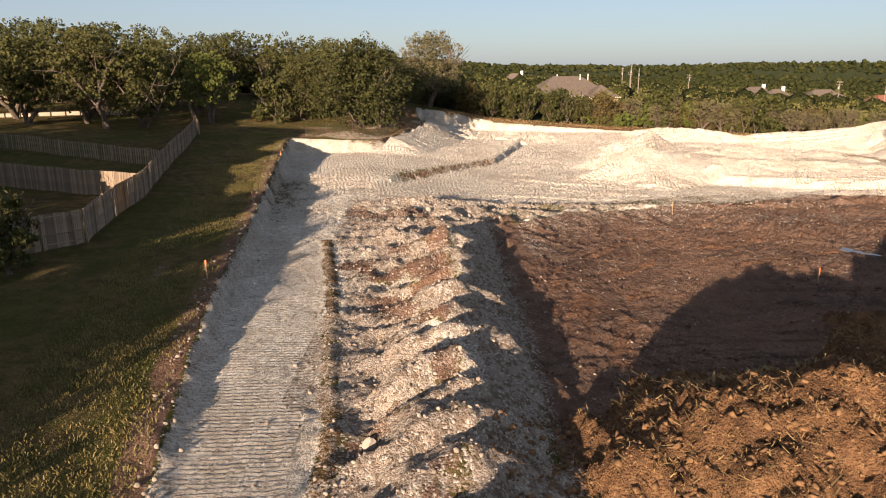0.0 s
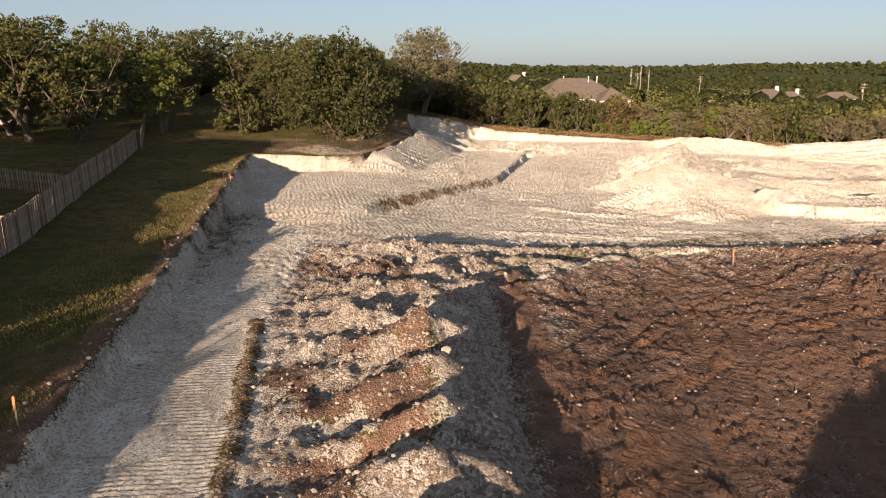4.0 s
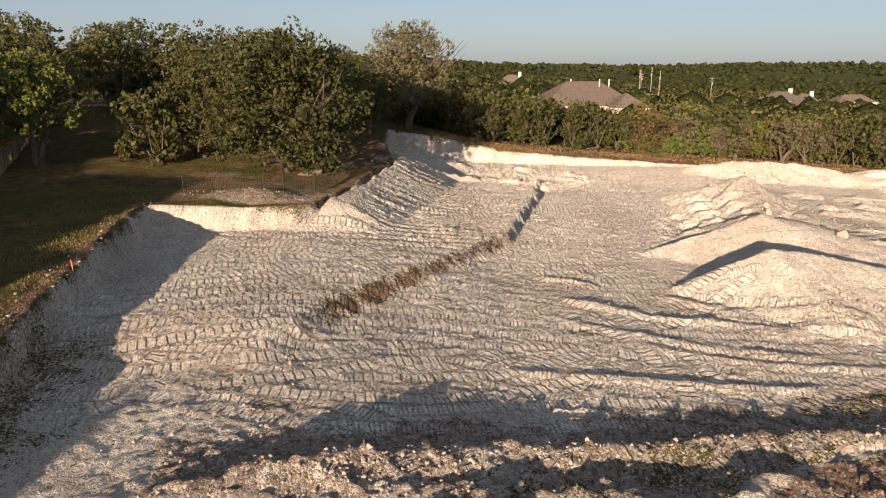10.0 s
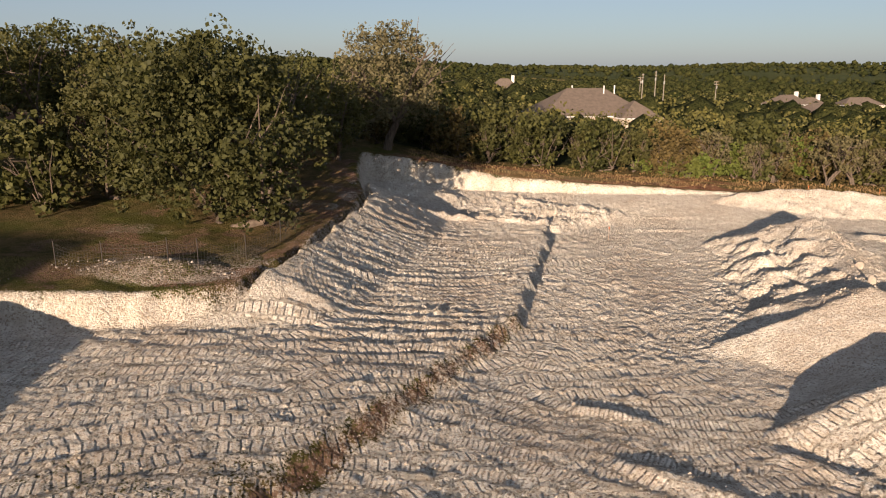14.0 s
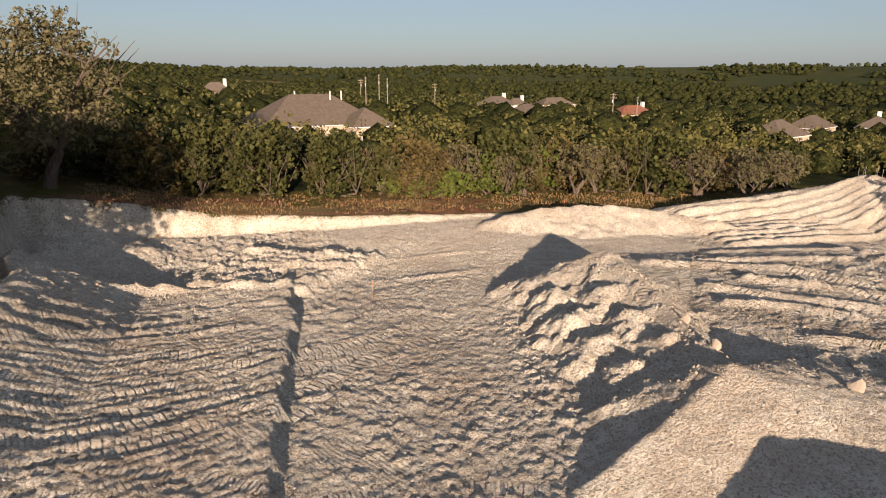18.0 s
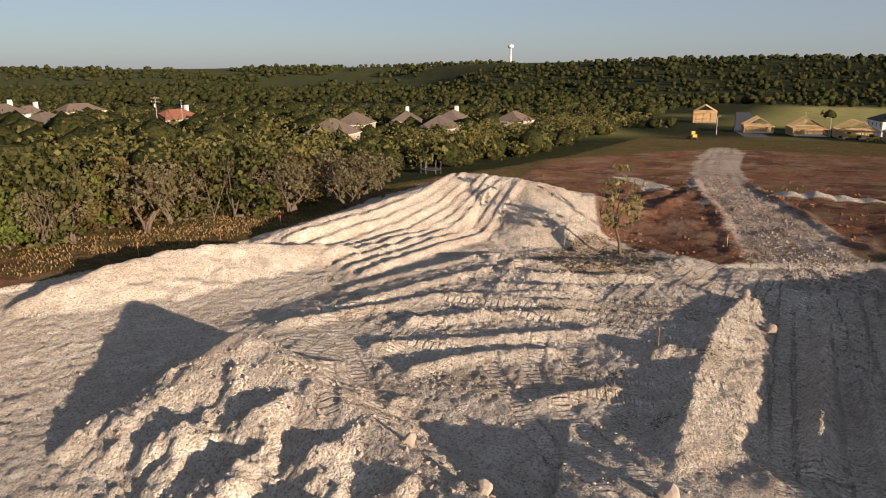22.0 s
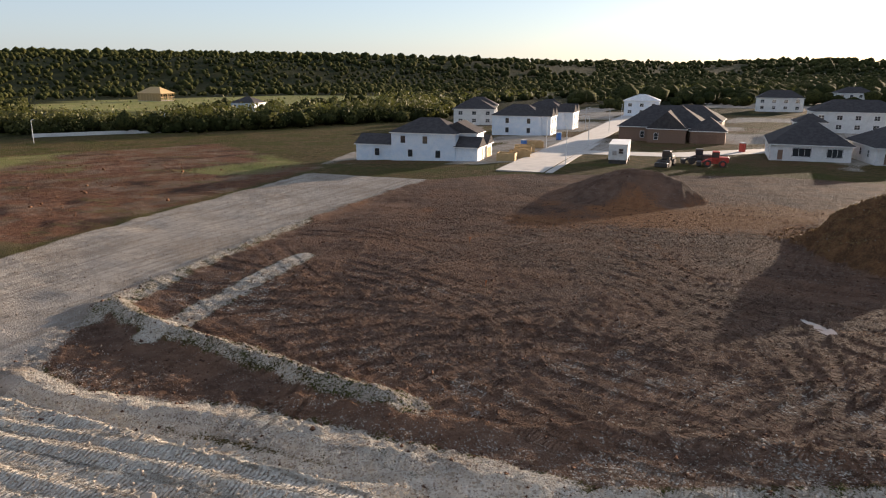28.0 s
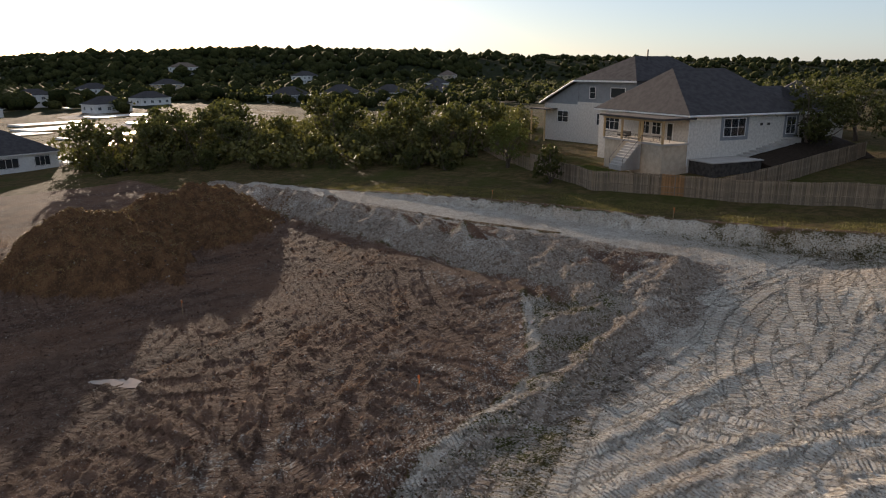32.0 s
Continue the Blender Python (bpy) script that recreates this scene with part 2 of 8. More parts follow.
def leaf_material(name, dark, light):
    m, nt, p = fresh(name)
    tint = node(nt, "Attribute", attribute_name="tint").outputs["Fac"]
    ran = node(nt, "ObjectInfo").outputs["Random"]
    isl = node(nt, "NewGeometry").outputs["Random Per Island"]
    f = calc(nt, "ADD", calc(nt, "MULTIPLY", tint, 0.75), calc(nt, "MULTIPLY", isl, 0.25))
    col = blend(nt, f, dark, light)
    col = blend(nt, calc(nt, "MULTIPLY", ran, 0.35), col, (0.13, 0.11, 0.035))
    nt.links.new(col, p.inputs["Base Color"])
    p.inputs["Roughness"].default_value = 0.65
    p.inputs["Specular IOR Level"].default_value = 0.2
    tr = node(nt, "BsdfTranslucent", {"Color": blend(nt, 0.5, col, (0.14, 0.16, 0.03))})
    mix = node(nt, "MixShader", {0: 0.2, 1: p.outputs[0], 2: tr.outputs[0]})
    nt.links.new(mix.outputs[0], nt.nodes["Material Output"].inputs["Surface"])
    return m


def glass_material():
    m, nt, p = fresh("window_glass")
    p.inputs["Base Color"].default_value = (0.03, 0.035, 0.04, 1)
    p.inputs["Roughness"].default_value = 0.06
    p.inputs["Specular IOR Level"].default_value = 0.8
    return m


EARTH = ground_material()
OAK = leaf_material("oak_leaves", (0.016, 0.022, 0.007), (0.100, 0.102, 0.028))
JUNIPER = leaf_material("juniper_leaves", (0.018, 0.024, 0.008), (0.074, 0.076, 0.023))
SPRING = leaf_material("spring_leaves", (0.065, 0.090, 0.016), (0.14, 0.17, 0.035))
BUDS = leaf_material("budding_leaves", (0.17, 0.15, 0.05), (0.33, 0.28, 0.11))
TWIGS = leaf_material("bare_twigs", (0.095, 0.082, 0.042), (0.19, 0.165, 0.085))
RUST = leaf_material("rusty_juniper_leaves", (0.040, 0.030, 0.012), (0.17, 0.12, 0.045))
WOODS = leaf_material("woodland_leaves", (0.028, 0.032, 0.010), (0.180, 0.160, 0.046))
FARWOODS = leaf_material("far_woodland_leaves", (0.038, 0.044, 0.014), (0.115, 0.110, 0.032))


def canopy_material():
    m, nt, p = fresh("closed_canopy")
    pos = place_of(nt)
    isl = node(nt, "NewGeometry").outputs["Random Per Island"]
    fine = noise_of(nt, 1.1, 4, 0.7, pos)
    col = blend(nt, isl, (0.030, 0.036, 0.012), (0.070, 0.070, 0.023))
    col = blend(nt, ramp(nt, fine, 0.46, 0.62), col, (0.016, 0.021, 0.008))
    nt.links.new(col, p.inputs["Base Color"])
    p.inputs["Roughness"].default_value, p.inputs["Specular IOR Level"].default_value = 0.95, 0.03
    nt.links.new(node(nt, "Bump", {"Strength": 1.0, "Distance": 1.2, "Height": fine}).outputs[0], p.inputs["Normal"])
    return m


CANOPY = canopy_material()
STRAW = leaf_material("dry_straw", (0.20, 0.12, 0.055), (0.46, 0.30, 0.14))
DRYGRASS = leaf_material("dry_grass", (0.12, 0.115, 0.028), (0.30, 0.22, 0.09))
BARK = simple("bark", (0.16, 0.125, 0.095), (0.09, 0.07, 0.055), 4, 0.9, bump=0.5, stretch=(1, 1, 0.25))
CEDAR = simple("weathered_cedar", (0.36, 0.27, 0.18), (0.24, 0.18, 0.125), 2.5, 0.85, bump=0.3, vary=0.45, stretch=(3, 3, 0.5))
NEWWOOD = simple("new_cedar", (0.42, 0.22, 0.09), (0.33, 0.17, 0.07), 2.5, 0.8, bump=0.2, vary=0.3, stretch=(3, 3, 0.5))
LUMBER = simple("framing_lumber", (0.62, 0.43, 0.22), (0.52, 0.35, 0.17), 1.5, 0.75, bump=0.1, vary=0.3)
SHEATH = simple("osb_sheathing", (0.52, 0.36, 0.17), (0.44, 0.30, 0.14), 2.0, 0.8, vary=0.2)
WRAP = simple("house_wrap", (0.72, 0.76, 0.80), (0.60, 0.68, 0.76), 0.7, 0.6, bump=0.05)
SIDING = simple("white_siding", (0.74, 0.73, 0.70), (0.64, 0.63, 0.60), 0.6, 0.65, bump=0.05)
STONE = simple("white_limestone", (0.66, 0.62, 0.55), (0.50, 0.46, 0.40), 3.0, 0.85, bump=0.5)
GREYWALL = simple("grey_siding", (0.24, 0.25, 0.26), (0.20, 0.21, 0.22), 1.0, 0.7, bump=0.05)
BRICKWALL = simple("brown_brick", (0.24, 0.15, 0.10), (0.17, 0.11, 0.08), 5.0, 0.85, bump=0.4)
TANWALL = simple("tan_masonry", (0.52, 0.43, 0.32), (0.42, 0.34, 0.25), 1.5, 0.8, bump=0.2)
SHINGLE = simple("charcoal_shingles", (0.075, 0.070, 0.070), (0.05, 0.047, 0.048), 1.2, 0.9, bump=0.35)
BROWNROOF = simple("brown_shingles", (0.185, 0.145, 0.115), (0.145, 0.115, 0.09), 1.2, 0.9, bump=0.35)
REDROOF = simple("clay_red_shingles", (0.30, 0.12, 0.07), (0.22, 0.09, 0.055), 1.2, 0.85, bump=0.3)
TRIM = simple("white_trim", (0.78, 0.77, 0.74), (0.70, 0.69, 0.66), 1.0, 0.5, bump=0.0)
DARKROCK = simple("dark_stone_wall", (0.10, 0.09, 0.08), (0.05, 0.045, 0.04), 2.0, 0.9, bump=0.5)
MULCH = simple("bark_mulch", (0.045, 0.033, 0.024), (0.025, 0.019, 0.014), 3.0, 0.95, bump=0.6)
LAWN = leaf_material("lawn_blades", (0.05, 0.085, 0.018), (0.12, 0.17, 0.04))
CONCRETE = simple("concrete", (0.46, 0.43, 0.39), (0.38, 0.355, 0.32), 0.5, 0.8, bump=0.1)
SLAB = simple("pale_slab", (0.72, 0.70, 0.66), (0.64, 0.62, 0.58), 0.3, 0.28, bump=0.05)
ASPHALT = simple("asphalt", (0.07, 0.068, 0.066), (0.05, 0.05, 0.05), 0.8, 0.85, bump=0.2)
YELLOW = simple("machine_yellow", (0.62, 0.40, 0.05), (0.45, 0.28, 0.04), 1.2, 0.5)
WHITEMETAL = simple("white_metal", (0.72, 0.72, 0.70), (0.55, 0.54, 0.52), 1.0, 0.45, bump=0.05)
DARKMETAL = simple("dark_steel", (0.045, 0.043, 0.042), (0.09, 0.07, 0.055), 2.0, 0.55, 0.3)
STEEL = simple("galvanised_steel", (0.45, 0.45, 0.44), (0.33, 0.33, 0.33), 2.0, 0.45, 0.6)
ORANGE = simple("orange_paint", (0.75, 0.20, 0.05), (0.55, 0.15, 0.04), 2.0, 0.6)
BLUE = simple("blue_plastic", (0.05, 0.18, 0.50), (0.04, 0.13, 0.36), 2.0, 0.5)
REDPAINT = simple("red_paint", (0.55, 0.06, 0.04), (0.38, 0.05, 0.03), 2.0, 0.5)
TIMBER = simple("stake_wood", (0.36, 0.24, 0.14), (0.28, 0.18, 0.10), 5.0, 0.8)
GLASS = glass_material()


def rock_material(name, dark, light):
    m, nt, p = fresh(name)
    isl = node(nt, "NewGeometry").outputs["Random Per Island"]
    col = blend(nt, isl, dark, light)
    col = blend(nt, ramp(nt, noise_of(nt, 9.0, 4), 0.4, 0.7, 0, 0.6), col, (0.40, 0.31, 0.22))
    nt.links.new(col, p.inputs["Base Color"])
    p.inputs["Roughness"].default_value, p.inputs["Diffuse Roughness"].default_value = 0.95, 1.0
    return m


ROCK = rock_material("limestone_rock", (0.20, 0.155, 0.12), (0.39, 0.335, 0.275))
PALEROCK = rock_material("pale_limestone_lump", (0.30, 0.255, 0.20), (0.50, 0.45, 0.38))
WATER = simple("muddy_water", (0.16, 0.11, 0.08), (0.12, 0.085, 0.06), 1.0, 0.08, bump=0.0)
EARTH_CLOD = simple("soil_clod", (0.135, 0.080, 0.055), (0.085, 0.050, 0.035), 4.0, 0.95, bump=0.4)
CLAY_CLOD = simple("clay_clod", (0.24, 0.12, 0.065), (0.15, 0.078, 0.046), 4.0, 0.95, bump=0.4)
STRAW_CLOD = simple("straw_clod", (0.25, 0.145, 0.07), (0.13, 0.072, 0.04), 4.0, 0.95, bump=0.4)

# ---- the ground: one sheet from the site to the horizon ----


def lattice(i, j, seed):
    h = (i.astype(np.int64) * 374761393 + j.astype(np.int64) * 668265263 + seed * 1442695041) & 0x7FFFFFFF
    h = ((h ^ (h >> 13)) * 1274126177) & 0x7FFFFFFF
    return ((h ^ (h >> 16)) & 0xFFFF) / 65535.0


def wave(x, y, size, seed=0):
    """Smooth noise, 0 to 1, with features of that size."""
    x, y = np.asarray(x, float) / size, np.asarray(y, float) / size
    i, j = np.floor(x), np.floor(y)
    u, v = x - i, y - j
    u, v = u * u * (3 - 2 * u), v * v * (3 - 2 * v)
    a, b = lattice(i, j, seed), lattice(i + 1, j, seed)
    c, d = lattice(i, j + 1, seed), lattice(i + 1, j + 1, seed)
    return (a * (1 - u) + b * u) * (1 - v) + (c * (1 - u) + d * u) * v


def fbm(x, y, size, seed=0, octaves=4):
    total, amp, norm = 0.0, 1.0, 0.0
    for k in range(octaves):
        total = total + amp * wave(x, y, size / 2**k, seed + k * 17)
        norm += amp
        amp *= 0.5
    return total / norm


def clods(x, y, size, seed=0, dense=0.7):
    """Rounded lumps of that spacing strewn over the ground: their height in metres."""
    u, v = np.asarray(x, float) / size, np.asarray(y, float) / size
    i, j = np.floor(u), np.floor(v)
    best = np.zeros(u.shape)
    for di in (-1, 0, 1):
        for dj in (-1, 0, 1):
            a, b = i + di, j + dj
            r = 0.22 + 0.46 * lattice(a, b, seed + 2) ** 1.5
            far = (u - a - lattice(a, b, seed)) ** 2 + (v - b - lattice(a, b, seed + 1)) ** 2
            lump = r * np.sqrt(np.clip(1 - far / (r * r), 0, 1)) * (lattice(a, b, seed + 3) < dense)
            best = np.maximum(best, lump)
    return best * size


def step(a, b, x):
    t = np.clip((x - a) / (b - a), 0, 1)
    return t * t * (3 - 2 * t)


def inside(x, y, poly):
    """Signed distance to a polygon's edge, positive inside."""
    px, py = np.array(poly, float).T
    qx, qy = np.roll(px, -1), np.roll(py, -1)
    best, odd = np.full(np.shape(x), 1e9), np.zeros(np.shape(x), bool)
    for ax, ay, bx, by in zip(px, py, qx, qy):
        dx, dy = bx - ax, by - ay
        t = np.clip(((x - ax) * dx + (y - ay) * dy) / (dx * dx + dy * dy), 0, 1)
        best = np.minimum(best, np.hypot(x - ax - t * dx, y - ay - t * dy))
        if ay != by:
            odd ^= ((ay > y) != (by > y)) & (x < (bx - ax) * (y - ay) / (by - ay) + ax)
    return np.where(odd, best, -best)


# broad lie of the land, by rows of y and columns of x
LAND_X = (-400, -60, -26, -6, 12, 40, 80, 120, 200, 300, 600)
LAND_Y = (-150, 0, 60, 105, 165, 230)
LAND_Z = (
    (2, -1, -2, -2.3, -2.4, -2.6, -3, -4, -6, -8, -12),
    (6, 4.2, 2.0, 0.6, -0.5, -0.9, -1.5, -2.6, -6, -8, -14),
    (9, 5.2, 3.2, 2.2, -0.1, -0.2, -0.8, -2.6, -8, -9.5, -16),
    (10, 7.0, 4.7, 4.0, 0.5, 0.0, -1.6, -2.8, -8.6, -9.5, -16),
    (12, 9.0, 7.4, 6.3, 3.0, 1.0, -1.4, -3.4, -8.0, -10, -16),
    (12, 9.0, 7.0, 5.6, 3.0, 0.8, -1.8, -4.0, -8.5, -11, -16),
)


def land(x, y):
    rows = np.array([np.interp(x, LAND_X, row) for row in LAND_Z])
    k = np.clip(np.searchsorted(LAND_Y, y, side="right") - 1, 0, len(LAND_Y) - 2)
    lo, hi = np.array(LAND_Y, float)[k], np.array(LAND_Y, float)[k + 1]
    t = np.clip((y - lo) / (hi - lo), 0, 1)
    t = t * t * (3 - 2 * t)
    at_lo = np.take_along_axis(rows, k[None], 0)[0]
    at_hi = np.take_along_axis(rows, (k + 1)[None], 0)[0]
    z = at_lo * (1 - t) + at_hi * t
    # hills round the site, by bearing from its middle
    dx, dy = x - 40, y - 80
    far, bearing = np.hypot(dx, dy), np.degrees(np.arctan2(dx, dy)) % 360
    marks = (0, 30, 55, 62, 75, 100, 140, 158, 172, 186, 196, 205, 215, 230, 260, 300, 340, 360)
    near = np.interp(bearing, marks, (900, 1300, 1300, 900, 760, 760, 800, 1000, 1600, 900, 560, 520, 520, 560, 700, 500, 900, 900))
    tall = np.interp(bearing, marks, (16, 27, 32, 40, 45, 46, 44, 36, 32, 24, 28, 32, 32, 28, 26, 30, 15, 16))
    rise = step(0, 1, (far - near) / (near * 0.55)) * (tall + 14 * (fbm(x, y, 420, 5, 3) - 0.5))
    return z + rise + 5 * step(1200, 3000, far)


WEST_EDGE = ((-6.0, 0), (-9.3, 17.6), (-12.0, 30.5), (-13.6, 40), (-15.2, 52), (-18.0, 70), (-22.9, 105.2))
PIT = WEST_EDGE + ((-12.2, 106.4), (-9.8, 108.2), (-8.2, 112), (-7.0, 117.5), (-6.0, 123), (-4.6, 130), (-4.2, 137), (-5.4, 146), (-5.8, 158), (4, 159.5), (24, 157), (60, 156.5), (78, 156), (100, 163), (122, 156), (121, 142), (106, 132), (90, 126), (84, 112), (92, 100), (86, 92), (84, 86.5), (66, 87), (56, 86.4), (46, 84), (36, 79), (28, 75.5), (17, 73), (6, 63), (4.6, 40), (3.6, 0))
FIELD = ((4.0, -6), (4.6, 40), (6, 64), (17, 75), (28, 78), (36, 82), (46, 87), (66, 90), (82, 91), (89, 76), (93, 45), (96.5, 0), (84, -12), (40, -26), (4, -22))
GRAVEL = ((82, 98), (92, 100), (110, 88), (119, 40), (123, -3), (96, -1), (92.6, 45), (88, 75), (80, 86))
CLAY = ((92, 100), (84, 112), (88, 128), (92, 138), (116, 152), (200, 176), (262, 142), (266, 60), (240, 0), (200, -60), (124, -12), (119, 40), (110, 88))
LEDGE = ((-8, 80), (-5.4, 88), (-2.6, 92.8), (2.7, 101.1), (8.4, 110.6), (11.6, 122.5), (14.0, 131.5), (15.4, 139.4), (4, 140.2))


def axis(bands, lo, hi, widest, reach):
    """Grid lines: close together over the site, wider apart outwards."""
    lines = [np.arange(a, b - gap * 0.5, gap) for a, b, gap in bands]
    for sign, start, stop, gap in ((1, bands[-1][1], hi, bands[-1][2]), (-1, bands[0][0], lo, bands[0][2])):
        at, out = start if sign == 1 else start - gap, []
        while abs(at) < reach:
            out.append(at)
            gap = min(gap * 1.12, widest) if (at - stop) * sign < 0 else gap * 1.07
            at += sign * gap
        lines = lines + [np.array(out)] if sign == 1 else [np.array(out[::-1])] + lines
    return np.concatenate(lines)


GX = axis(((-20, 34, 0.17), (34, 84, 0.25)), -36, 165, 0.85, 3400)
GY = axis(((14, 64, 0.25), (64, 128, 0.17), (128, 158, 0.25)), -6, 166, 0.6, 3400)
X, Y = np.meshgrid(GX, GY)
NAT = land(X, Y)
pit = inside(X, Y, PIT) + 0.9 * (fbm(X, Y, 2.2, 3, 3) - 0.5) + 0.5 * (fbm(X, Y, 1.3, 6, 2) - 0.5)
floor_z = np.interp(X, (-24, -10, -3, 6, 40, 62, 90), (1.5, 1.3, 0.9, 0.0, -0.3, -0.8, -2.4)) + 0.012 * np.clip(Y - 90, 0, 60) * step(12, -12, X) + 0.9 * step(140, 157, Y) * step(70, 40, X)
# the north-west corner rises as a slope to the rim instead of a cut
Z = NAT + (floor_z - NAT) * step(-0.05, 0.9, pit)
rim = np.interp(Y, (106, 112, 123, 130, 146, 160), (-10.5, -8.4, -6.2, -4.8, -5.4, -5.8))
slope_z = NAT * 0.92 - (X - rim) * 0.30
sloped = step(105, 110, Y) * step(150, 143, Y) * step(0, 1, pit) * (X < 20)
Z = np.where(sloped > 0, np.maximum(Z, Z + (slope_z - Z) * sloped), Z)
# upper terrace west of the ledge
terrace = inside(X, Y, LEDGE + ((-30, 140.2), (-30, 80))) + 0.8 * (fbm(X, Y, 1.6, 9, 3) - 0.5)
Z += 0.85 * step(-0.25 - 0.9 * step(118, 100, Y), 0.35 + 0.5 * step(118, 100, Y), terrace) * step(0, 1, pit) * step(78, 86, Y)
field = inside(X, Y, FIELD)


def block(pts, pad):
    p = np.array(pts, float)
    i0, i1 = np.searchsorted(GX, (p[:, 0].min() - pad, p[:, 0].max() + pad))
    j0, j1 = np.searchsorted(GY, (p[:, 1].min() - pad, p[:, 1].max() + pad))
    return slice(j0, j1), slice(i0, i1)


def along(pts, pad):
    """The part of the grid near a line, with distance to it, signed side and length along it."""
    s = block(pts, pad)
    x, y = X[s], Y[s]
    best, side, run, done = np.full(x.shape, 1e9), np.zeros(x.shape), np.zeros(x.shape), 0.0
    for (ax, ay), (bx, by) in zip(pts[:-1], pts[1:]):
        dx, dy = bx - ax, by - ay
        size = math.hypot(dx, dy)
        t = np.clip(((x - ax) * dx + (y - ay) * dy) / size**2, 0, 1)
        d = np.hypot(x - ax - t * dx, y - ay - t * dy)
        near = d < best
        best, run = np.where(near, d, best), np.where(near, done + t * size, run)
        side = np.where(near, ((x - ax) * dy - (y - ay) * dx) / size, side)
        done += size
    return s, best, side, run, done


def ridge(pts, width, height, seed=0, rough=0.35, sharp=1.3, lump=0.0, lump_size=5.0):
    """A bank of loose material along a line; lump makes it a row of heaps."""
    s, d, side, run, size = along(pts, width * 1.8)
    w = width * (1 + 0.5 * (fbm(X[s], Y[s], 3.0, seed, 3) - 0.5))
    shape = np.clip(1 - d / w, 0, 1) ** (1 / sharp)
    tall = height * (1 + rough * 2 * (fbm(X[s], Y[s], 1.7, seed + 4, 3) - 0.5)) * (1 + lump * np.sin(run * math.tau / lump_size + 2 * fbm(X[s], Y[s], 6, seed + 8)))
    Z[s] += shape * tall * step(0, min(1.5, size / 4), np.minimum(run, size - run) + 0.3)


def heap(x, y, length, width, height, turn=0.0, seed=0, gully=0.0):
    """A tipped pile with straight flanks and a worn crest."""
    pad = max(length, width)
    s = block(((x, y),), pad * 1.3)
    c, q = math.cos(radians(turn)), math.sin(radians(turn))
    u, v = ((X[s] - x) * c + (Y[s] - y) * q) / length, (-(X[s] - x) * q + (Y[s] - y) * c) / width
    r = np.sqrt(u * u + v * v + 0.012) * (1 + 0.28 * (fbm(X[s], Y[s], 4.0, seed, 3) - 0.5))
    ang = np.arctan2(v, u)
    r = r * (1 + gully * np.sin(ang * 17 + 5 * fbm(X[s], Y[s], 3, seed + 3)) * np.clip(r, 0.2, 1))
    Z[s] += height * np.clip(1 - r, 0, 1) ** 0.92 * (0.94 + 0.12 * fbm(X[s], Y[s], 0.9, seed + 7, 2))


def tip(pts, left, right, seed=0, rough=0.25, lumps=0.15):
    """Loose material tipped along a crest of (x, y, z): flanks at their own slope, meeting their neighbours in sharp valleys."""
    xy, tops = [p[:2] for p in pts], [p[2] for p in pts]
    s, d, side, run, size = along(xy, (max(tops) + 3.5) / min(left, right))
    marks = np.concatenate([[0], np.cumsum([math.dist(a, b) for a, b in zip(xy[:-1], xy[1:])])])
    wob = fbm(X[s], Y[s], 2.6, seed, 3) - 0.5
    flank = np.where(side > 0, right, left) * (1 + 2 * rough * wob)
    z = np.interp(run, marks, tops) - flank * (np.sqrt(d * d + 0.04) - 0.2) + lumps * 2 * (fbm(X[s], Y[s], 1.1, seed + 5, 2) - 0.5)
    Z[s] = np.maximum(Z[s], z)


CLEAT = np.zeros((*X.shape, 2))
PRESS, TRACKED = np.zeros(X.shape), np.zeros(X.shape)


def tracks(pts, gauge=1.1, tread=0.6, depth=0.06, pitch=0.48, seed=0, mark=1.15):
    """The pair of ruts that a tracked machine leaves: each new pass wipes out what lies under it."""
    s, d, side, run, size = along(pts, gauge + tread + 0.5)
    ends = step(0, 1.0, np.minimum(run, size - run)) * step(0.4, 1.4, np.maximum(pit[s], field[s]))
    worn = step(0.15, 0.38, fbm(X[s], Y[s], 5, seed, 2))
    for at in (-gauge, gauge):
        on = step(tread * 0.95, tread * 0.7, np.abs(side - at)) * ends * worn
        groove = step(0.34, 0.16, np.abs((run / pitch) % 1 - 0.5))
        lip = np.exp(-(((np.abs(side - at) - tread) / 0.16) ** 2)) * ends * worn * fbm(X[s], Y[s], 1.2, seed + 2, 2)
        PRESS[s] = PRESS[s] * (1 - on) - on * (0.6 * depth + 0.03 * groove) + 0.5 * depth * lip
        TRACKED[s] = np.maximum(TRACKED[s], on)
        CLEAT[s] = np.where((on > 0.12)[..., None], np.stack([on * mark, run / pitch], -1), CLEAT[s])


# windrow of broken rock beside the scraped strip: a row of tipped loads
tip(((1.1, 1, 2.0), (1.1, 22, 2.1), (0.9, 44, 1.9), (0.6, 54, 1.9), (0.4, 59, 1.0)), 0.34, 0.66, 11, 0.4, 0.35)
for k, (x, y, tall) in enumerate(((1.2, 14.2, 2.9), (1.1, 17.4, 2.8), (0.9, 20.4, 2.9), (0.8, 23.2, 3.0), (0.9, 25.9, 2.8), (0.7, 28.6, 3.0), (0.9, 31.9, 3.0), (0.7, 34.8, 2.8), (0.8, 38.6, 3.0), (0.9, 42.4, 2.9), (0.4, 46.6, 3.0), (0.0, 51.0, 3.0), (0.6, 55.2, 2.5))):
    bend = 0.7 * math.sin(k * 2.3)
    tip(((x - 4.2, y - 1.9 + bend, tall - 1.9), (x - 1.8, y - 1.0 + 0.5 * bend, tall - 0.75), (x, y, tall), (x + 1.0, y + 0.5, tall - 0.5)), 0.62, 0.62, 20 + k, 0.4, 0.3)
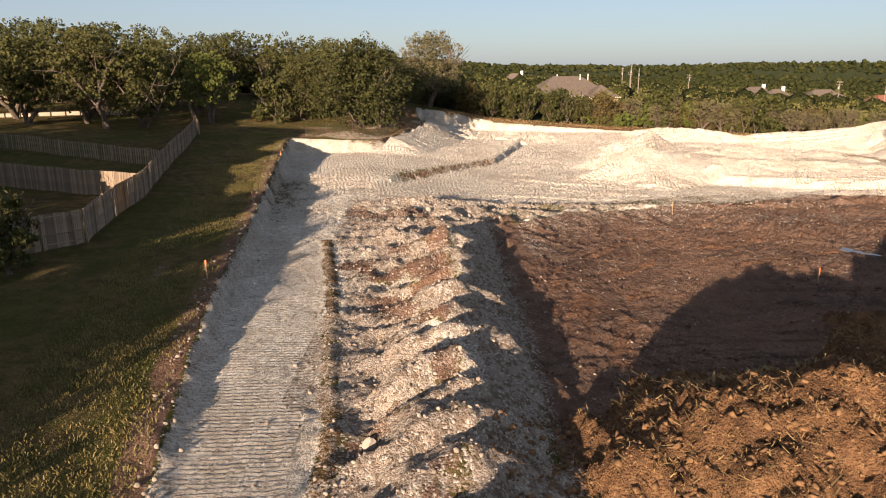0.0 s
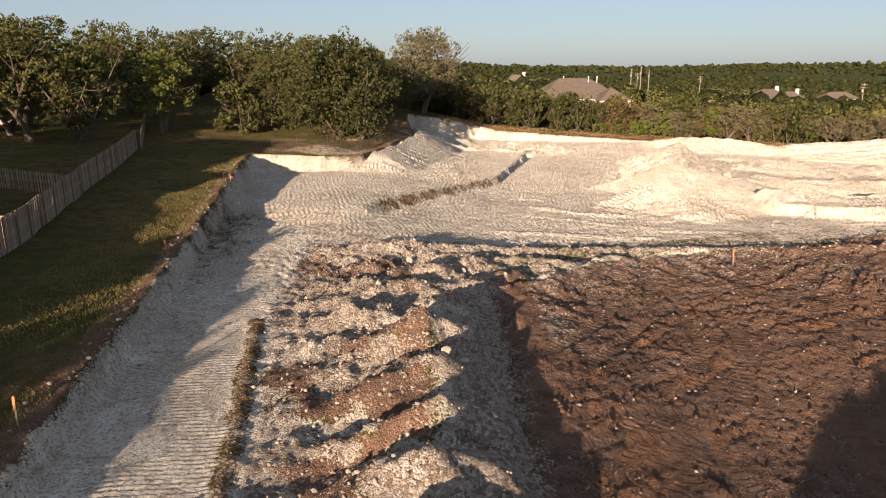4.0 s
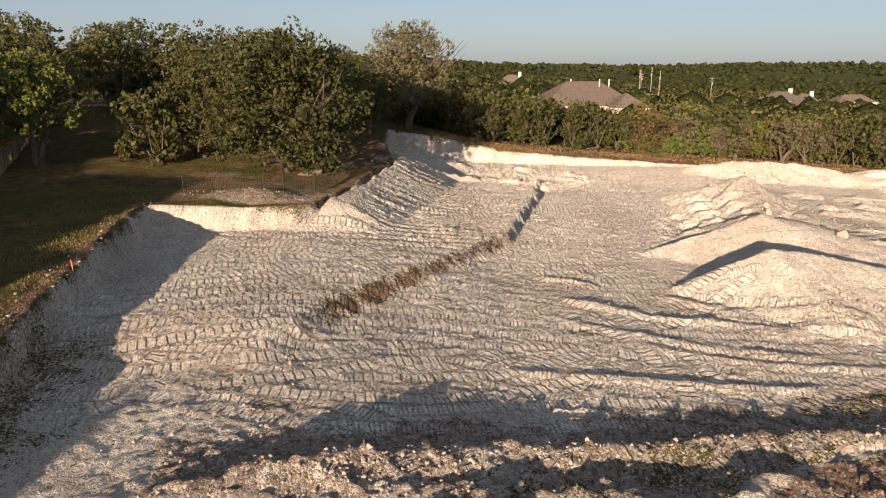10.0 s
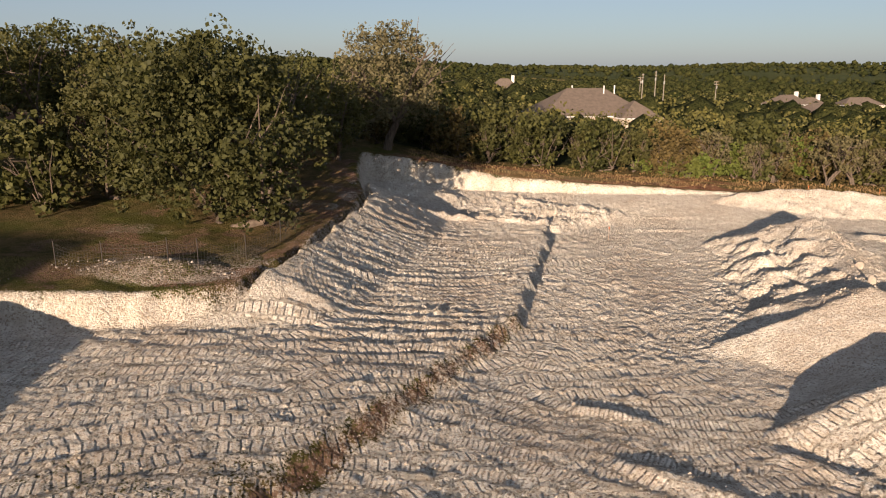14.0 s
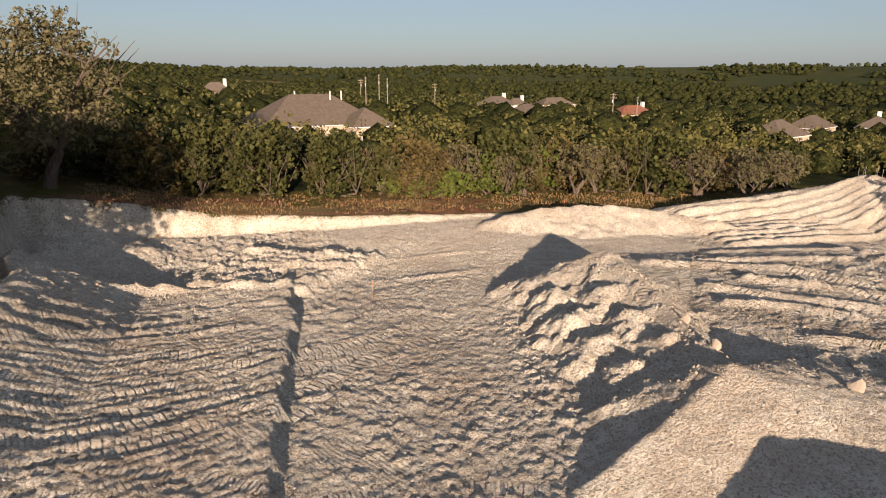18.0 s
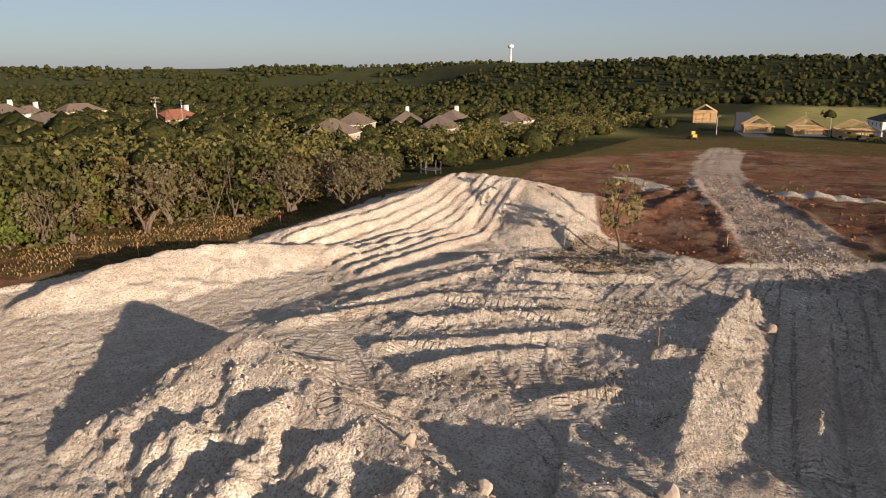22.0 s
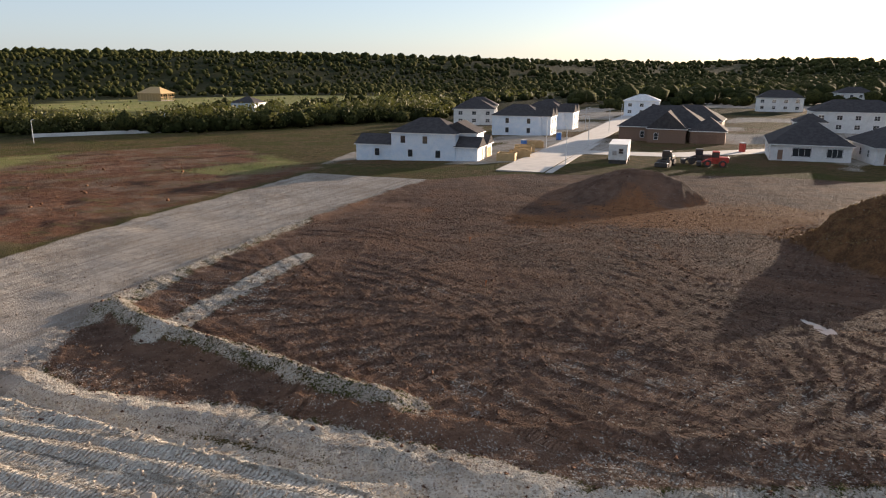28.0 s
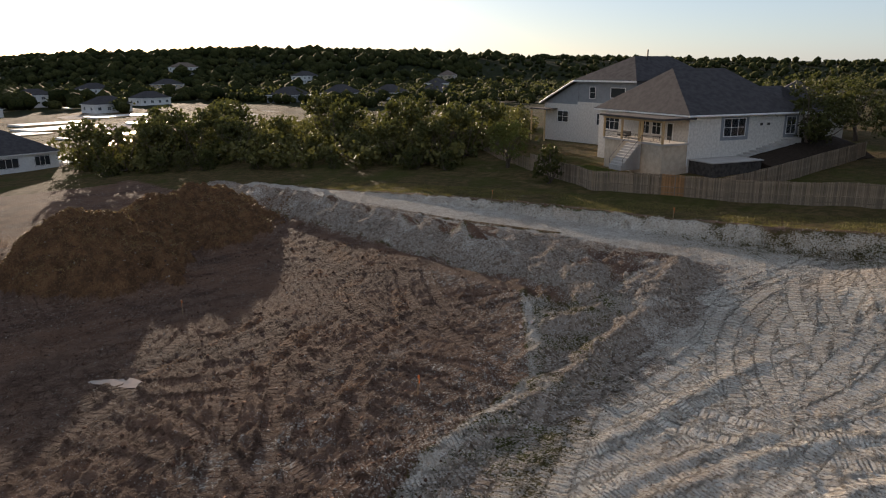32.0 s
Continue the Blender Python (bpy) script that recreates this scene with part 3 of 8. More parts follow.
for k, (x, y, tall) in enumerate(((-3.2, 55.5, 1.6), (0.8, 57.5, 1.7), (-1.8, 60.5, 1.9), (2.4, 61.8, 1.5), (-5.4, 61.5, 1.5), (-0.6, 64.6, 1.8), (4.6, 65.4, 1.2), (-4.4, 66.2, 1.6), (2.4, 67.8, 1.3), (-7.2, 67.6, 1.5))):
    tip(((x - 1.4, y - 0.6, tall - 0.35), (x + 1.0, y + 0.3, tall)), 0.42, 0.45, 240 + k, 0.5, 0.3)
ridge(((-1.6, 14), (-2.2, 34), (-3.6, 50), (-5.0, 66)), 4.0, 0.45, 12, 0.9, 0.9, 0.4, 3.4)
tip(((-0.4, 69.4, 1.2), (4.0, 70.3, 0.9), (7.5, 69.9, 0.75), (11.2, 69.2, 0.6)), 0.45, 0.4, 13, 0.4, 0.2)
tip(((3.6, 61.0, 0.9), (8.0, 64.7, 0.8), (11.4, 67.8, 0.75), (14.4, 71.6, 0.6)), 0.35, 0.3, 14, 0.4, 0.2)
# berms between the field and the pit floor
tip(((-8.2, 69.2, 1.7), (-5.0, 70.5, 1.8), (-2.5, 70.9, 1.85), (0.5, 71.9, 1.5), (5.0, 73.0, 0.75), (9.5, 73.7, 0.5), (13.2, 74.5, 0.42), (17.0, 75.2, 0.38), (21.0, 75.3, 0.34), (26.0, 75.0, 0.3), (31.0, 75.4, 0.3), (39.4, 76.8, 0.25), (46.0, 78.6, 0.1)), 0.5, 0.32, 15, 0.35, 0.15)
ridge(((44.6, 78.1), (50, 80.2), (56.1, 81.5), (63.6, 81.6)), 1.4, 0.5, 16, 0.5, 1.2)
ridge(((46, 84.6), (50, 84.6), (57.5, 84.9), (64, 84.8), (69.5, 86.2), (76, 87.0), (83, 85.6)), 1.5, 0.42, 17, 0.3, 1.2)
ridge(((55.8, 80.0), (64.7, 78.6), (71.2, 77.6), (77.4, 76.6), (83, 75.4), (88, 73)), 1.5, 0.75, 18, 0.3, 1.2)
ridge(((88.5, 76), (90, 62), (93.2, 40), (95.5, 5)), 1.4, 0.5, 19, 0.5, 1.2)
# the earth mound
before = Z.copy()
tip(((3.6, 20.4, 0.4), (6.5, 20.8, 3.0), (9.5, 21.0, 4.6), (13.0, 21.2, 5.0), (17.0, 22.4, 4.8), (20.5, 24.0, 4.0), (23.2, 26.0, 3.4), (26.0, 28.2, 4.9), (29.0, 29.4, 5.4), (32.2, 28.8, 3.6), (35.6, 27.8, 0.3)), 0.52, 0.42, 31, 0.35, 0.4)
mounds = step(0.05, 0.6, Z - before)
# dark spoil heap by the street
tip(((47.0, 5.0, -0.8), (51.0, 5.6, 1.9), (54.5, 6.0, 3.2), (59.0, 6.0, 3.5), (64.0, 6.2, 1.9), (70.0, 6.0, -0.8)), 0.6, 0.55, 35)
Z += 0.45 * step(-2, 3, inside(X, Y, ((35, 109), (40, 128), (46, 138), (74, 134), (84, 116), (72, 109.5))))
Z -= 0.55 * step(-1, 1.5, inside(X, Y, ((38, 99.5), (39, 106.6), (56, 107.6), (72, 107), (82, 99.5), (60, 99))))
# limestone stockpiles: a long crest, loads tipped against its western side, and a smooth shoulder facing the sun
tip(((40.6, 133.4, 0.6), (38.6, 129.9, 3.4), (36.9, 123.4, 2.7), (34.8, 117.0, 2.3), (33.0, 112.6, 2.3), (31.4, 109.8, 2.8)), 0.62, 0.42, 41, 0.2, 0.12)
for k, (x, y, tall) in enumerate(((36.3, 127.6, 2.7), (34.4, 123.8, 2.5), (33.6, 119.4, 2.3), (32.6, 115.6, 2.1), (31.8, 126.6, 1.6), (30.4, 122.4, 1.6), (29.4, 118.6, 1.5), (28.6, 114.6, 1.3), (33.8, 130.2, 1.5), (27.0, 111.6, 0.9), (36.4, 132.2, 1.6))):
    tip(((x - 1.6, y - 1.2, tall - 0.9), (x, y, tall), (x + 1.4, y + 0.2, tall)), 0.62, 0.55, 250 + k, 0.45, 0.25)
tip(((31.4, 109.8, 2.8), (26.5, 108.4, 1.5), (20.6, 107.0, 0.2)), 0.22, 0.75, 43, 0.15, 0.06)
tip(((31.4, 109.8, 2.8), (33.0, 107.6, 1.6), (38.0, 107.2, 0.95), (44.0, 108.0, 0.7), (52.0, 108.7, 0.6), (63.0, 109.0, 0.25), (70.4, 108.4, -0.5)), 0.62, 0.5, 45, 0.15, 0.1)
tip(((18.9, 96.3, 0.1), (22.4, 96.7, 1.5), (26.3, 97.0, 2.9), (30.0, 97.2, 2.4), (36.0, 96.8, 1.4), (42.0, 96.2, 0.7)), 0.5, 0.28, 44, 0.15, 0.08)
tip(((39.0, 152.0, 0.8), (42.4, 151.8, 1.6), (47.3, 151.6, 2.0), (53.0, 151.2, 1.9), (58.0, 149.6, 1.6), (61.6, 146.6, 0.9), (65.0, 144.6, 0.2)), 0.6, 0.5, 46, 0.3, 0.2)
# low pushed lines on the floor before the stockpiles
for k, (pts, w, tall) in enumerate((
    (((9.9, 94.3), (13.0, 92.5), (15.9, 90.4), (20.4, 89.6), (26.0, 86.9)), 1.2, 0.27), (((9.5, 90.2), (12.4, 88.2), (17.3, 85.8), (24.2, 84.1)), 1.0, 0.2),
    (((17.7, 95.2), (19.8, 93.1), (23.4, 90.6), (29.0, 89.2)), 1.2, 0.3), (((9.6, 99.3), (11.4, 98.8), (13.4, 97.4)), 1.0, 0.3),
    (((20.0, 92.2), (24.0, 88.6), (30.0, 86.4)), 1.0, 0.24), (((13.0, 86.0), (20.0, 83.4), (30.0, 82.0)), 1.0, 0.18), (((5.0, 82.0), (14.0, 81.0), (22.0, 80.2)), 1.1, 0.22),
    (((22.0, 139.6), (28.0, 139.2), (33.0, 139.6)), 0.9, 0.2), (((20.0, 146.0), (27.0, 144.8), (34.0, 145.2)), 0.9, 0.2),
)):
    ridge(pts, w * 0.7, tall * 0.75, 270 + k, 0.6, 1.1)
# the big dozed heap with its pushed furrows
heap(108, 148, 13, 12, 2.4, 0, 49)
heap(93, 147, 26, 9, 1.6, 8, 50)
tip(((68.0, 152.6, 0.6), (80.0, 150.0, 1.4), (88.0, 147.6, 2.7), (93.8, 145.1, 3.7), (95.0, 138.8, 3.6), (90.0, 133.6, 1.0)), 0.30, 0.42, 58, 0.12, 0.1)
for k in range(8):
    q = k / 7
    ridge(((65 - 4 * q, 151.5 - 13 * q), (76 - q, 149 - 10.5 * q), (85.5, 147 - 9 * q), (93.6 + 0.4 * q, 146.4 - 8.6 * q)), 0.85, 0.5, 51 + k, 0.4, 1.1)
# haul road banks, seen end-on from the turn of the flight
bench = inside(X, Y, ((36, 95.4), (48.8, 96.6), (54.0, 97.7), (61.0, 98.0), (69.0, 98.8), (80.0, 98.0), (86.0, 96.6), (87, 88), (70, 88.4), (62, 88.8), (52, 88.2), (44, 88.4), (36, 91))) + 0.5 * (fbm(X, Y, 1.4, 280, 2) - 0.5)
Z += 1.2 * step(-0.3, 0.9, bench)
for k, (pts, w, tall) in enumerate((
    (((44, 105.9), (51.8, 106.1), (60.3, 105.7), (67, 105.8)), 1.4, 0.3),
    (((46, 102.6), (54, 102.4), (63, 102.5), (73.5, 102.2)), 1.0, 1.0),
    (((46, 99.2), (52.3, 100.0), (60.2, 100.8), (68.2, 101.0), (82.0, 99.4)), 0.9, 0.8),
    (((44, 95.6), (50.2, 96.4), (55.6, 97.2), (63.8, 97.6), (78.5, 97.4)), 0.9, 0.45),
    (((42, 92.4), (50.2, 94.2), (57.6, 95.5), (68.1, 97.5), (81.6, 96.4)), 0.8, 0.2),
    (((42, 88.6), (48.8, 89.8), (56.6, 90.7), (71.5, 92), (84, 92.7)), 0.8, 0.18),
    (((44, 91), (52, 92.2), (64, 94), (82, 95)), 0.5, 0.12),
    (((42, 87), (50, 87.6), (60, 89.8), (76, 91)), 0.5, 0.12),
    (((49.2, 85.3), (56.1, 88.3), (68.4, 89), (84.6, 88)), 1.2, 0.25),
)):
    ridge(pts, w, tall, 60 + k, 0.3, 1.15)
for k in range(9):
    ridge(((44, 85.8 + 1.35 * k), (60, 88.2 + 1.3 * k), (82, 90.6 + 1.1 * k)), 0.5, 0.06 + 0.03 * math.sin(k * 2.2), 180 + k, 0.8, 1.1)
# rough dozed lines between the haul road and the stockpiles
for k, (pts, w, tall) in enumerate((
    (((62.6, 127), (63.7, 123.2), (65.7, 119.1)), 1.1, 0.8), (((59.1, 125.7), (60.8, 121.1), (62.2, 117.3)), 1.0, 0.7),
    (((67.8, 128.9), (67, 124.9), (70, 119.4), (73.1, 115.7)), 1.2, 0.8), (((46.3, 135.1), (57.5, 129.3), (65, 118.8)), 1.0, 0.5),
    (((51.3, 128.4), (57.1, 122.5), (60.5, 116.5)), 1.0, 0.55), (((46.3, 127.6), (51.7, 121.6), (57.5, 115.2)), 1.0, 0.5),
    (((44, 123.5), (49.3, 120.5), (52.4, 116.6)), 0.9, 0.5), (((72, 132), (72, 126), (75, 119)), 1.1, 0.6),
    (((52, 134), (62, 131), (72, 128)), 0.9, 0.4), (((56, 137), (66, 134.5), (78, 131)), 0.9, 0.35), (((44, 116), (47, 113.5), (49, 112)), 0.9, 0.5),
)):
    ridge(pts, w, tall * 0.7, 120 + k, 0.5, 1.15)
# pushed-up lines and clod field at the north end of the pit
for k in range(9):
    ridge(((3 + 1.2 * k, 140 + 1.2 * k), (10 + 1.3 * k, 140.3 + 0.9 * k), (17 + 1.1 * k, 138.5 + 0.9 * k)), 1.0, 0.75, 70 + k, 0.9, 1.1)
ridge(((-4, 152), (3, 154), (6, 151)), 2.5, 1.0, 80, 0.7)
# low spoil bank with the east-side track edges
ridge(((88, 111.5), (104, 114.5), (118, 117.6), (147, 125.2), (172, 130)), 1.3, 0.25, 82, 0.4)
ridge(((92.3, 95.4), (106.3, 102.6), (139.9, 111.7), (168, 119.3)), 1.3, 0.35, 83, 0.4)
PALE = ((147, 110), (148, 100), (151, 88), (141, 80), (133, 71.5))
for k in range(11):
    heap(float(np.interp(k / 10, (0, 0.25, 0.5, 0.75, 1), [p[0] for p in PALE])), float(np.interp(k / 10, (0, 0.25, 0.5, 0.75, 1), [p[1] for p in PALE])), 4.0, 2.6, 1.1 + 0.4 * math.sin(k * 1.7), 30, 84 + k)
for k in range(16):
    ridge(((100 + 6 * (k % 6), 124 + 3 * (k // 6)), (112 + 6 * (k % 6), 126 + 4 * (k // 6)), (122 + 6 * (k % 6), 124 + 5 * (k // 6))), 1.4, 0.22, 160 + k, 0.6)
heap(92, 131, 9, 5, 0.9, 30, 95)
heap(54.6, 110.8, 2.2, 1.8, 1.1, 0, 96)
# heap of stones behind the cut face
heap(-15, 110, 4.2, 2.6, 0.9, 5, 97)

# machine tracks
rng = np.random.RandomState(4)
for k in range(190):
    x0, y0 = rng.uniform(-16, 34), rng.choice((rng.uniform(76, 102), rng.uniform(77, 134)))
    if inside(np.array(x0), np.array(y0), PIT) < 3 or (x0 > 13 and y0 > 90):
        continue
    turn, bend, size = (rng.normal(7, 12) if x0 < 10 else rng.normal(-16, 14)), rng.normal(0, 4.0), rng.uniform(10, 28)
    way = radians(turn)
    tracks([(x0 + math.cos(way + bend * i / 60) * size * (i / 6 - 0.5), y0 + math.sin(way + bend * i / 60) * size * (i / 6 - 0.5)) for i in range(7)], depth=rng.uniform(0.02, 0.055) * (0.45 if x0 > 14 and y0 > 104 else 1), seed=100 + k)
for k in range(90):
    x0, y0 = rng.uniform(6, 84), rng.uniform(28, 82)
    if inside(np.array(x0), np.array(y0), FIELD) < 2:
        continue
    turn, bend, size = rng.choice((12, 70, 150)) + rng.normal(0, 14), rng.normal(0, 3), rng.uniform(10, 30)
    way = radians(turn)
    tracks([(x0 + math.cos(way + bend * i / 60) * size * (i / 6 - 0.5), y0 + math.sin(way + bend * i / 60) * size * (i / 6 - 0.5)) for i in range(7)], depth=rng.uniform(0.06, 0.14) * (0.3 if y0 < 56 else 1), seed=200 + k, mark=0.45)
for k in range(34):
    x0, y0 = rng.uniform(42, 84), rng.uniform(96, 132)
    way, size = radians(rng.choice((5, 12, 30, 100)) + rng.normal(0, 10)), rng.uniform(8, 22)
    tracks([(x0 + math.cos(way) * size * (i / 4 - 0.5), y0 + math.sin(way) * size * (i / 4 - 0.5)) for i in range(5)], depth=rng.uniform(0.03, 0.06), seed=300 + k, mark=0.9)
for k in range(12):
    off = 90 + 1.25 * k
    tracks([(47 + rng.uniform(-3, 3), off - 1.0), (60, off), (80 + rng.uniform(-3, 3), off + 1.2)], depth=rng.uniform(0.03, 0.06), seed=340 + k)
Z += PRESS
# older, finer ladders fill the rest of the floor, curving with the turns of the machine
older = step(1, 3, pit) * step(76, 84, Y) * step(136, 126, Y) * step(20, 10, X) * step(0.40, 0.56, fbm(X, Y, 6, 408, 3))
older = np.where(TRACKED > 0.25, 0, older)
phase = (X + 0.35 * Y + 1.6 * fbm(X, Y, 5, 409, 2)) / 0.33
CLEAT = np.where((older > 0.15)[..., None], np.stack([0.42 * older, phase], -1), CLEAT)
TRACKED = np.maximum(TRACKED, 0.4 * older)
CLEAT[..., 0] *= 1 - mounds
# the scraped strip keeps the cleats of the last pass
strip = inside(X, Y, ((-9.0, 12), (-12.0, 31), (-15.8, 54), (-17, 68), (-10.4, 66), (-8.6, 58), (-6.0, 34), (-4.4, 12)))
on = step(0, 0.8, strip) * step(0.2, 0.5, fbm(X, Y, 4, 401, 2))
bands = np.abs(((X + 0.16 * Y) / 0.62 + 0.3 * fbm(X, Y, 6, 402)) % 1 - 0.5) * 2
CLEAT = np.where((on > 0.3)[..., None], np.stack([on * step(0.05, 0.3, bands), (Y - 0.16 * X) / 0.30], -1), CLEAT)
Z -= on * 0.03 * step(0.1, 0.4, bands)
# furrows pushed across the slope and the terrace in the north-west
sl = step(0, 3, pit) * step(96, 108, Y) * step(142, 136, Y) * step(0.0, 1.2, terrace)
sweep = Y - 0.32 * X - 0.012 * (X - 6) ** 2
Z += sl * (0.17 * (np.abs(np.sin(sweep * math.pi / 1.9 + 9 * fbm(X, Y, 7, 404))) - 0.4) * step(0.4, 0.62, fbm(X * 0.5, Y, 4, 405)) + 0.07 * (np.abs(np.sin(sweep * math.pi / 0.8 + 8 * fbm(X, Y, 5, 406))) - 0.4))
# unevenness everywhere on the site
site = step(-1, 3, np.maximum(pit, field))
dirt = step(-30, 0, inside(X, Y, CLAY))
soil_bed = step(0, 2, field) * step(1, -1, pit)
calm = 1 - 0.8 * step(0, 0.8, strip)
Z += site * calm * (0.28 * (fbm(X, Y, 9, 410, 2) - 0.5) + (0.05 - 0.042 * soil_bed) * (fbm(X, Y, 1.6, 411, 3) - 0.5) + (0.08 - 0.06 * soil_bed) * (fbm(X, Y, 0.6, 412, 2) - 0.5))
grit = np.random.RandomState(5).normal(0, 1, X.shape)
box_j, box_i = slice(*np.searchsorted(GY, (-4, 160))), slice(*np.searchsorted(GX, (-24, 112)))
here = (box_j, box_i)
x, y = X[here], Y[here]
# streaks left by the blade, bending round the stockpiles
bent = y - np.where(x < 5, 0.16, -0.24) * (x - 5)
comb = np.abs(2 * wave(x * 0.16, bent, 0.62, 460) - 1) + 0.6 * np.abs(2 * wave(x * 0.22, bent, 0.34, 461) - 1)
on_floor = step(0.5, 2.5, pit[here]) * step(76, 80, y) * step(44, 36, x)
Z[here] -= on_floor * 0.03 * (1 - TRACKED[here]) * comb * (0.35 + 0.9 * fbm(x, y, 8, 462, 2))
# lumps: coarse over the windrow, the tipped loads and the churned ground, finer on the floor and the field
coarse = np.maximum.reduce([
    step(-6.5, -4.0, x - np.interp(y, (10, 70), (1.5, -4.5))) * step(5.2, 4.2, x) * step(72, 68, y) * step(2, 6, y),
    step(-2, 2, inside(x, y, ((-9, 55), (3, 57), (9, 64), (15, 72), (34, 76), (30, 79), (14, 77), (-10, 73)))),
    step(-1.5, 1.5, inside(x, y, ((3, 142), (6, 157), (22, 157), (26, 143), (15, 141)))),
    step(-1.5, 1.5, inside(x, y, ((24, 110), (22, 113), (26, 122), (30, 133), (35.5, 133), (34.4, 124), (31.4, 113)))),
    0.28 * step(-3, 3, inside(x, y, ((44, 111), (42, 127), (48, 137), (72, 132), (82, 118), (74, 110)))),
    0.7 * step(-2, 2, inside(x, y, ((44, 100), (46, 108), (70, 108), (80, 100), (66, 99)))),
])
fresh_face = step(-1, 1.5, inside(x, y, ((31, 110), (19, 107), (19, 97), (25, 92), (44, 93), (44, 107))))
patchy_a, patchy_b = step(0.36, 0.62, fbm(x, y, 6, 463, 3)), step(0.4, 0.6, fbm(x, y, 9, 464, 3))
gravelly = 1 - 0.5 * step(52, 44, y) * step(6, 4, x)
lump = coarse * gravelly * (0.30 * clods(x, y, 0.9, 465, 0.55) + 0.70 * clods(x, y, 0.42, 470, 0.75))
lump += (1 - coarse) * site[here] * (1 - soil_bed[here]) * calm[here] * (1 - 0.45 * fresh_face) * (0.38 * clods(x, y, 0.38, 475, 0.65) * (0.35 + patchy_a) + 0.20 * clods(x, y, 0.85, 480, 0.3) * patchy_b)
worked = 0.2 + 0.8 * step(42, 74, y + 0.15 * x)
lump += soil_bed[here] * worked * (0.62 * clods(x, y, 0.44, 485, 0.75) + 0.16 * clods(x, y, 0.9, 490, 0.35)) * (0.4 + patchy_a)
loose = 1 - 0.7 * TRACKED[here]
Z[here] += lump * loose + site[here] * grit[here] * loose * (0.026 + 0.01 * coarse + 0.016 * soil_bed[here]) * calm[here] * (1 - 0.3 * fresh_face)
Z += dirt * (0.5 * (fbm(X, Y, 12, 413, 4) - 0.5) + 0.45 * (fbm(X, Y, 4, 448, 2) - 0.5) * step(200, 150, X) + 0.22 * (fbm(X, Y, 2.2, 454, 2) - 0.5) * step(170, 150, X) * (1 - 0.7 * step(-1, 1, inside(X, Y, GRAVEL))))
rough_grass = step(2, -2, np.maximum(pit, field)) * step(60, -5, -inside(X, Y, PIT))
Z += rough_grass * (0.5 * (fbm(X, Y, 3, 416, 4) - 0.5))
# pale rim of turned earth along the bank
s, d, side, run, size = along(WEST_EDGE, 2.5)
Z[s] += 0.30 * np.exp(-((d / 0.7) ** 2)) * fbm(X[s], Y[s], 0.8, 417, 2)

# what the ground is made of
soft = lambda poly, w=1.2: step(-w, w, inside(X, Y, poly))
white = soft(PIT, 0.8)
brown = soft(FIELD, 1.5)
clay = soft(CLAY, 6)
gravel = soft(GRAVEL, 1.2)
haul = np.zeros_like(X)
s, d, side, run, size = along(((-3.4, 10), (-4.5, 25.6), (-5.7, 32.5), (-7.1, 42.6), (-9.4, 55)), 3)
tan = np.zeros_like(X)
tan[s] = 0.6 * step(0.7, 0.3, d + 0.5 * (fbm(X[s], Y[s], 1.1, 442, 2) - 0.5))
white[s] = white[s] * (1 - tan[s])
Z[s] += 0.14 * np.exp(-((d / 0.35) ** 2))
s, d, side, run, size = along(((84, 103), (98, 107), (112, 110.5), (129, 115), (143, 119), (158, 123), (215, 132), (262, 137)), 12)
haul[s] = step(7.5, 5.0, d + 4 * (fbm(X[s], Y[s], 5, 444, 3) - 0.5)) * (0.62 + 0.45 * (fbm(side * 3 + 50, run / 9, 3, 445, 3) - 0.5))
gravel = np.maximum(gravel, haul)
turned = np.zeros_like(X)
s, d, side, run, size = along(((-7.0, 84), (-5.0, 88), (2.7, 101.3), (8.4, 110.6), (10.0, 116)), 3)
turned[s] = 0.75 * step(1.3, 0.1, d + 0.9 * (fbm(X[s] + 0.6 * Y[s], 0.4 * (Y[s] - 0.6 * X[s]), 1.0, 456, 3) - 0.42)) * step(0, 6, run) * step(0, 8, size - run)
tan = np.maximum(tan, 0.5 * turned)
white = white * (1 - 0.8 * turned)
s, d, side, run, size = along(((-10.2, 107.6), (-8.0, 112), (-5.8, 123), (-4.0, 137)), 5)
dug = np.zeros_like(X)
dug[s] = 0.5 * step(2.4, 0.64, d)
brown = np.maximum(brown * (1 - white), np.maximum(dug, 0.9 * turned))
white = white * (1 - 0.8 * dug)
scatter = step(0.54, 0.66, fbm(X, Y, 5, 420, 4)) * step(36, 46, X) * step(98, 110, Y) * step(150, 136, Y) * 0.36
scatter = np.maximum(scatter, 0.55 * step(1.25, 0.7, np.hypot((X - 80) / 9, (Y - 123) / 7) + 0.8 * (fbm(X, Y, 3, 447, 3) - 0.5)))
scatter = np.maximum(scatter, step(-4, 4, inside(X, Y, ((-19, 68), (-3, 70), (3, 96), (-8, 101), (-21, 100)))) * (0.05 + 0.62 * (fbm(X, Y, 5, 455, 4) - 0.2)))
brown = np.maximum(brown, scatter * white)
white = white * (1 - scatter)
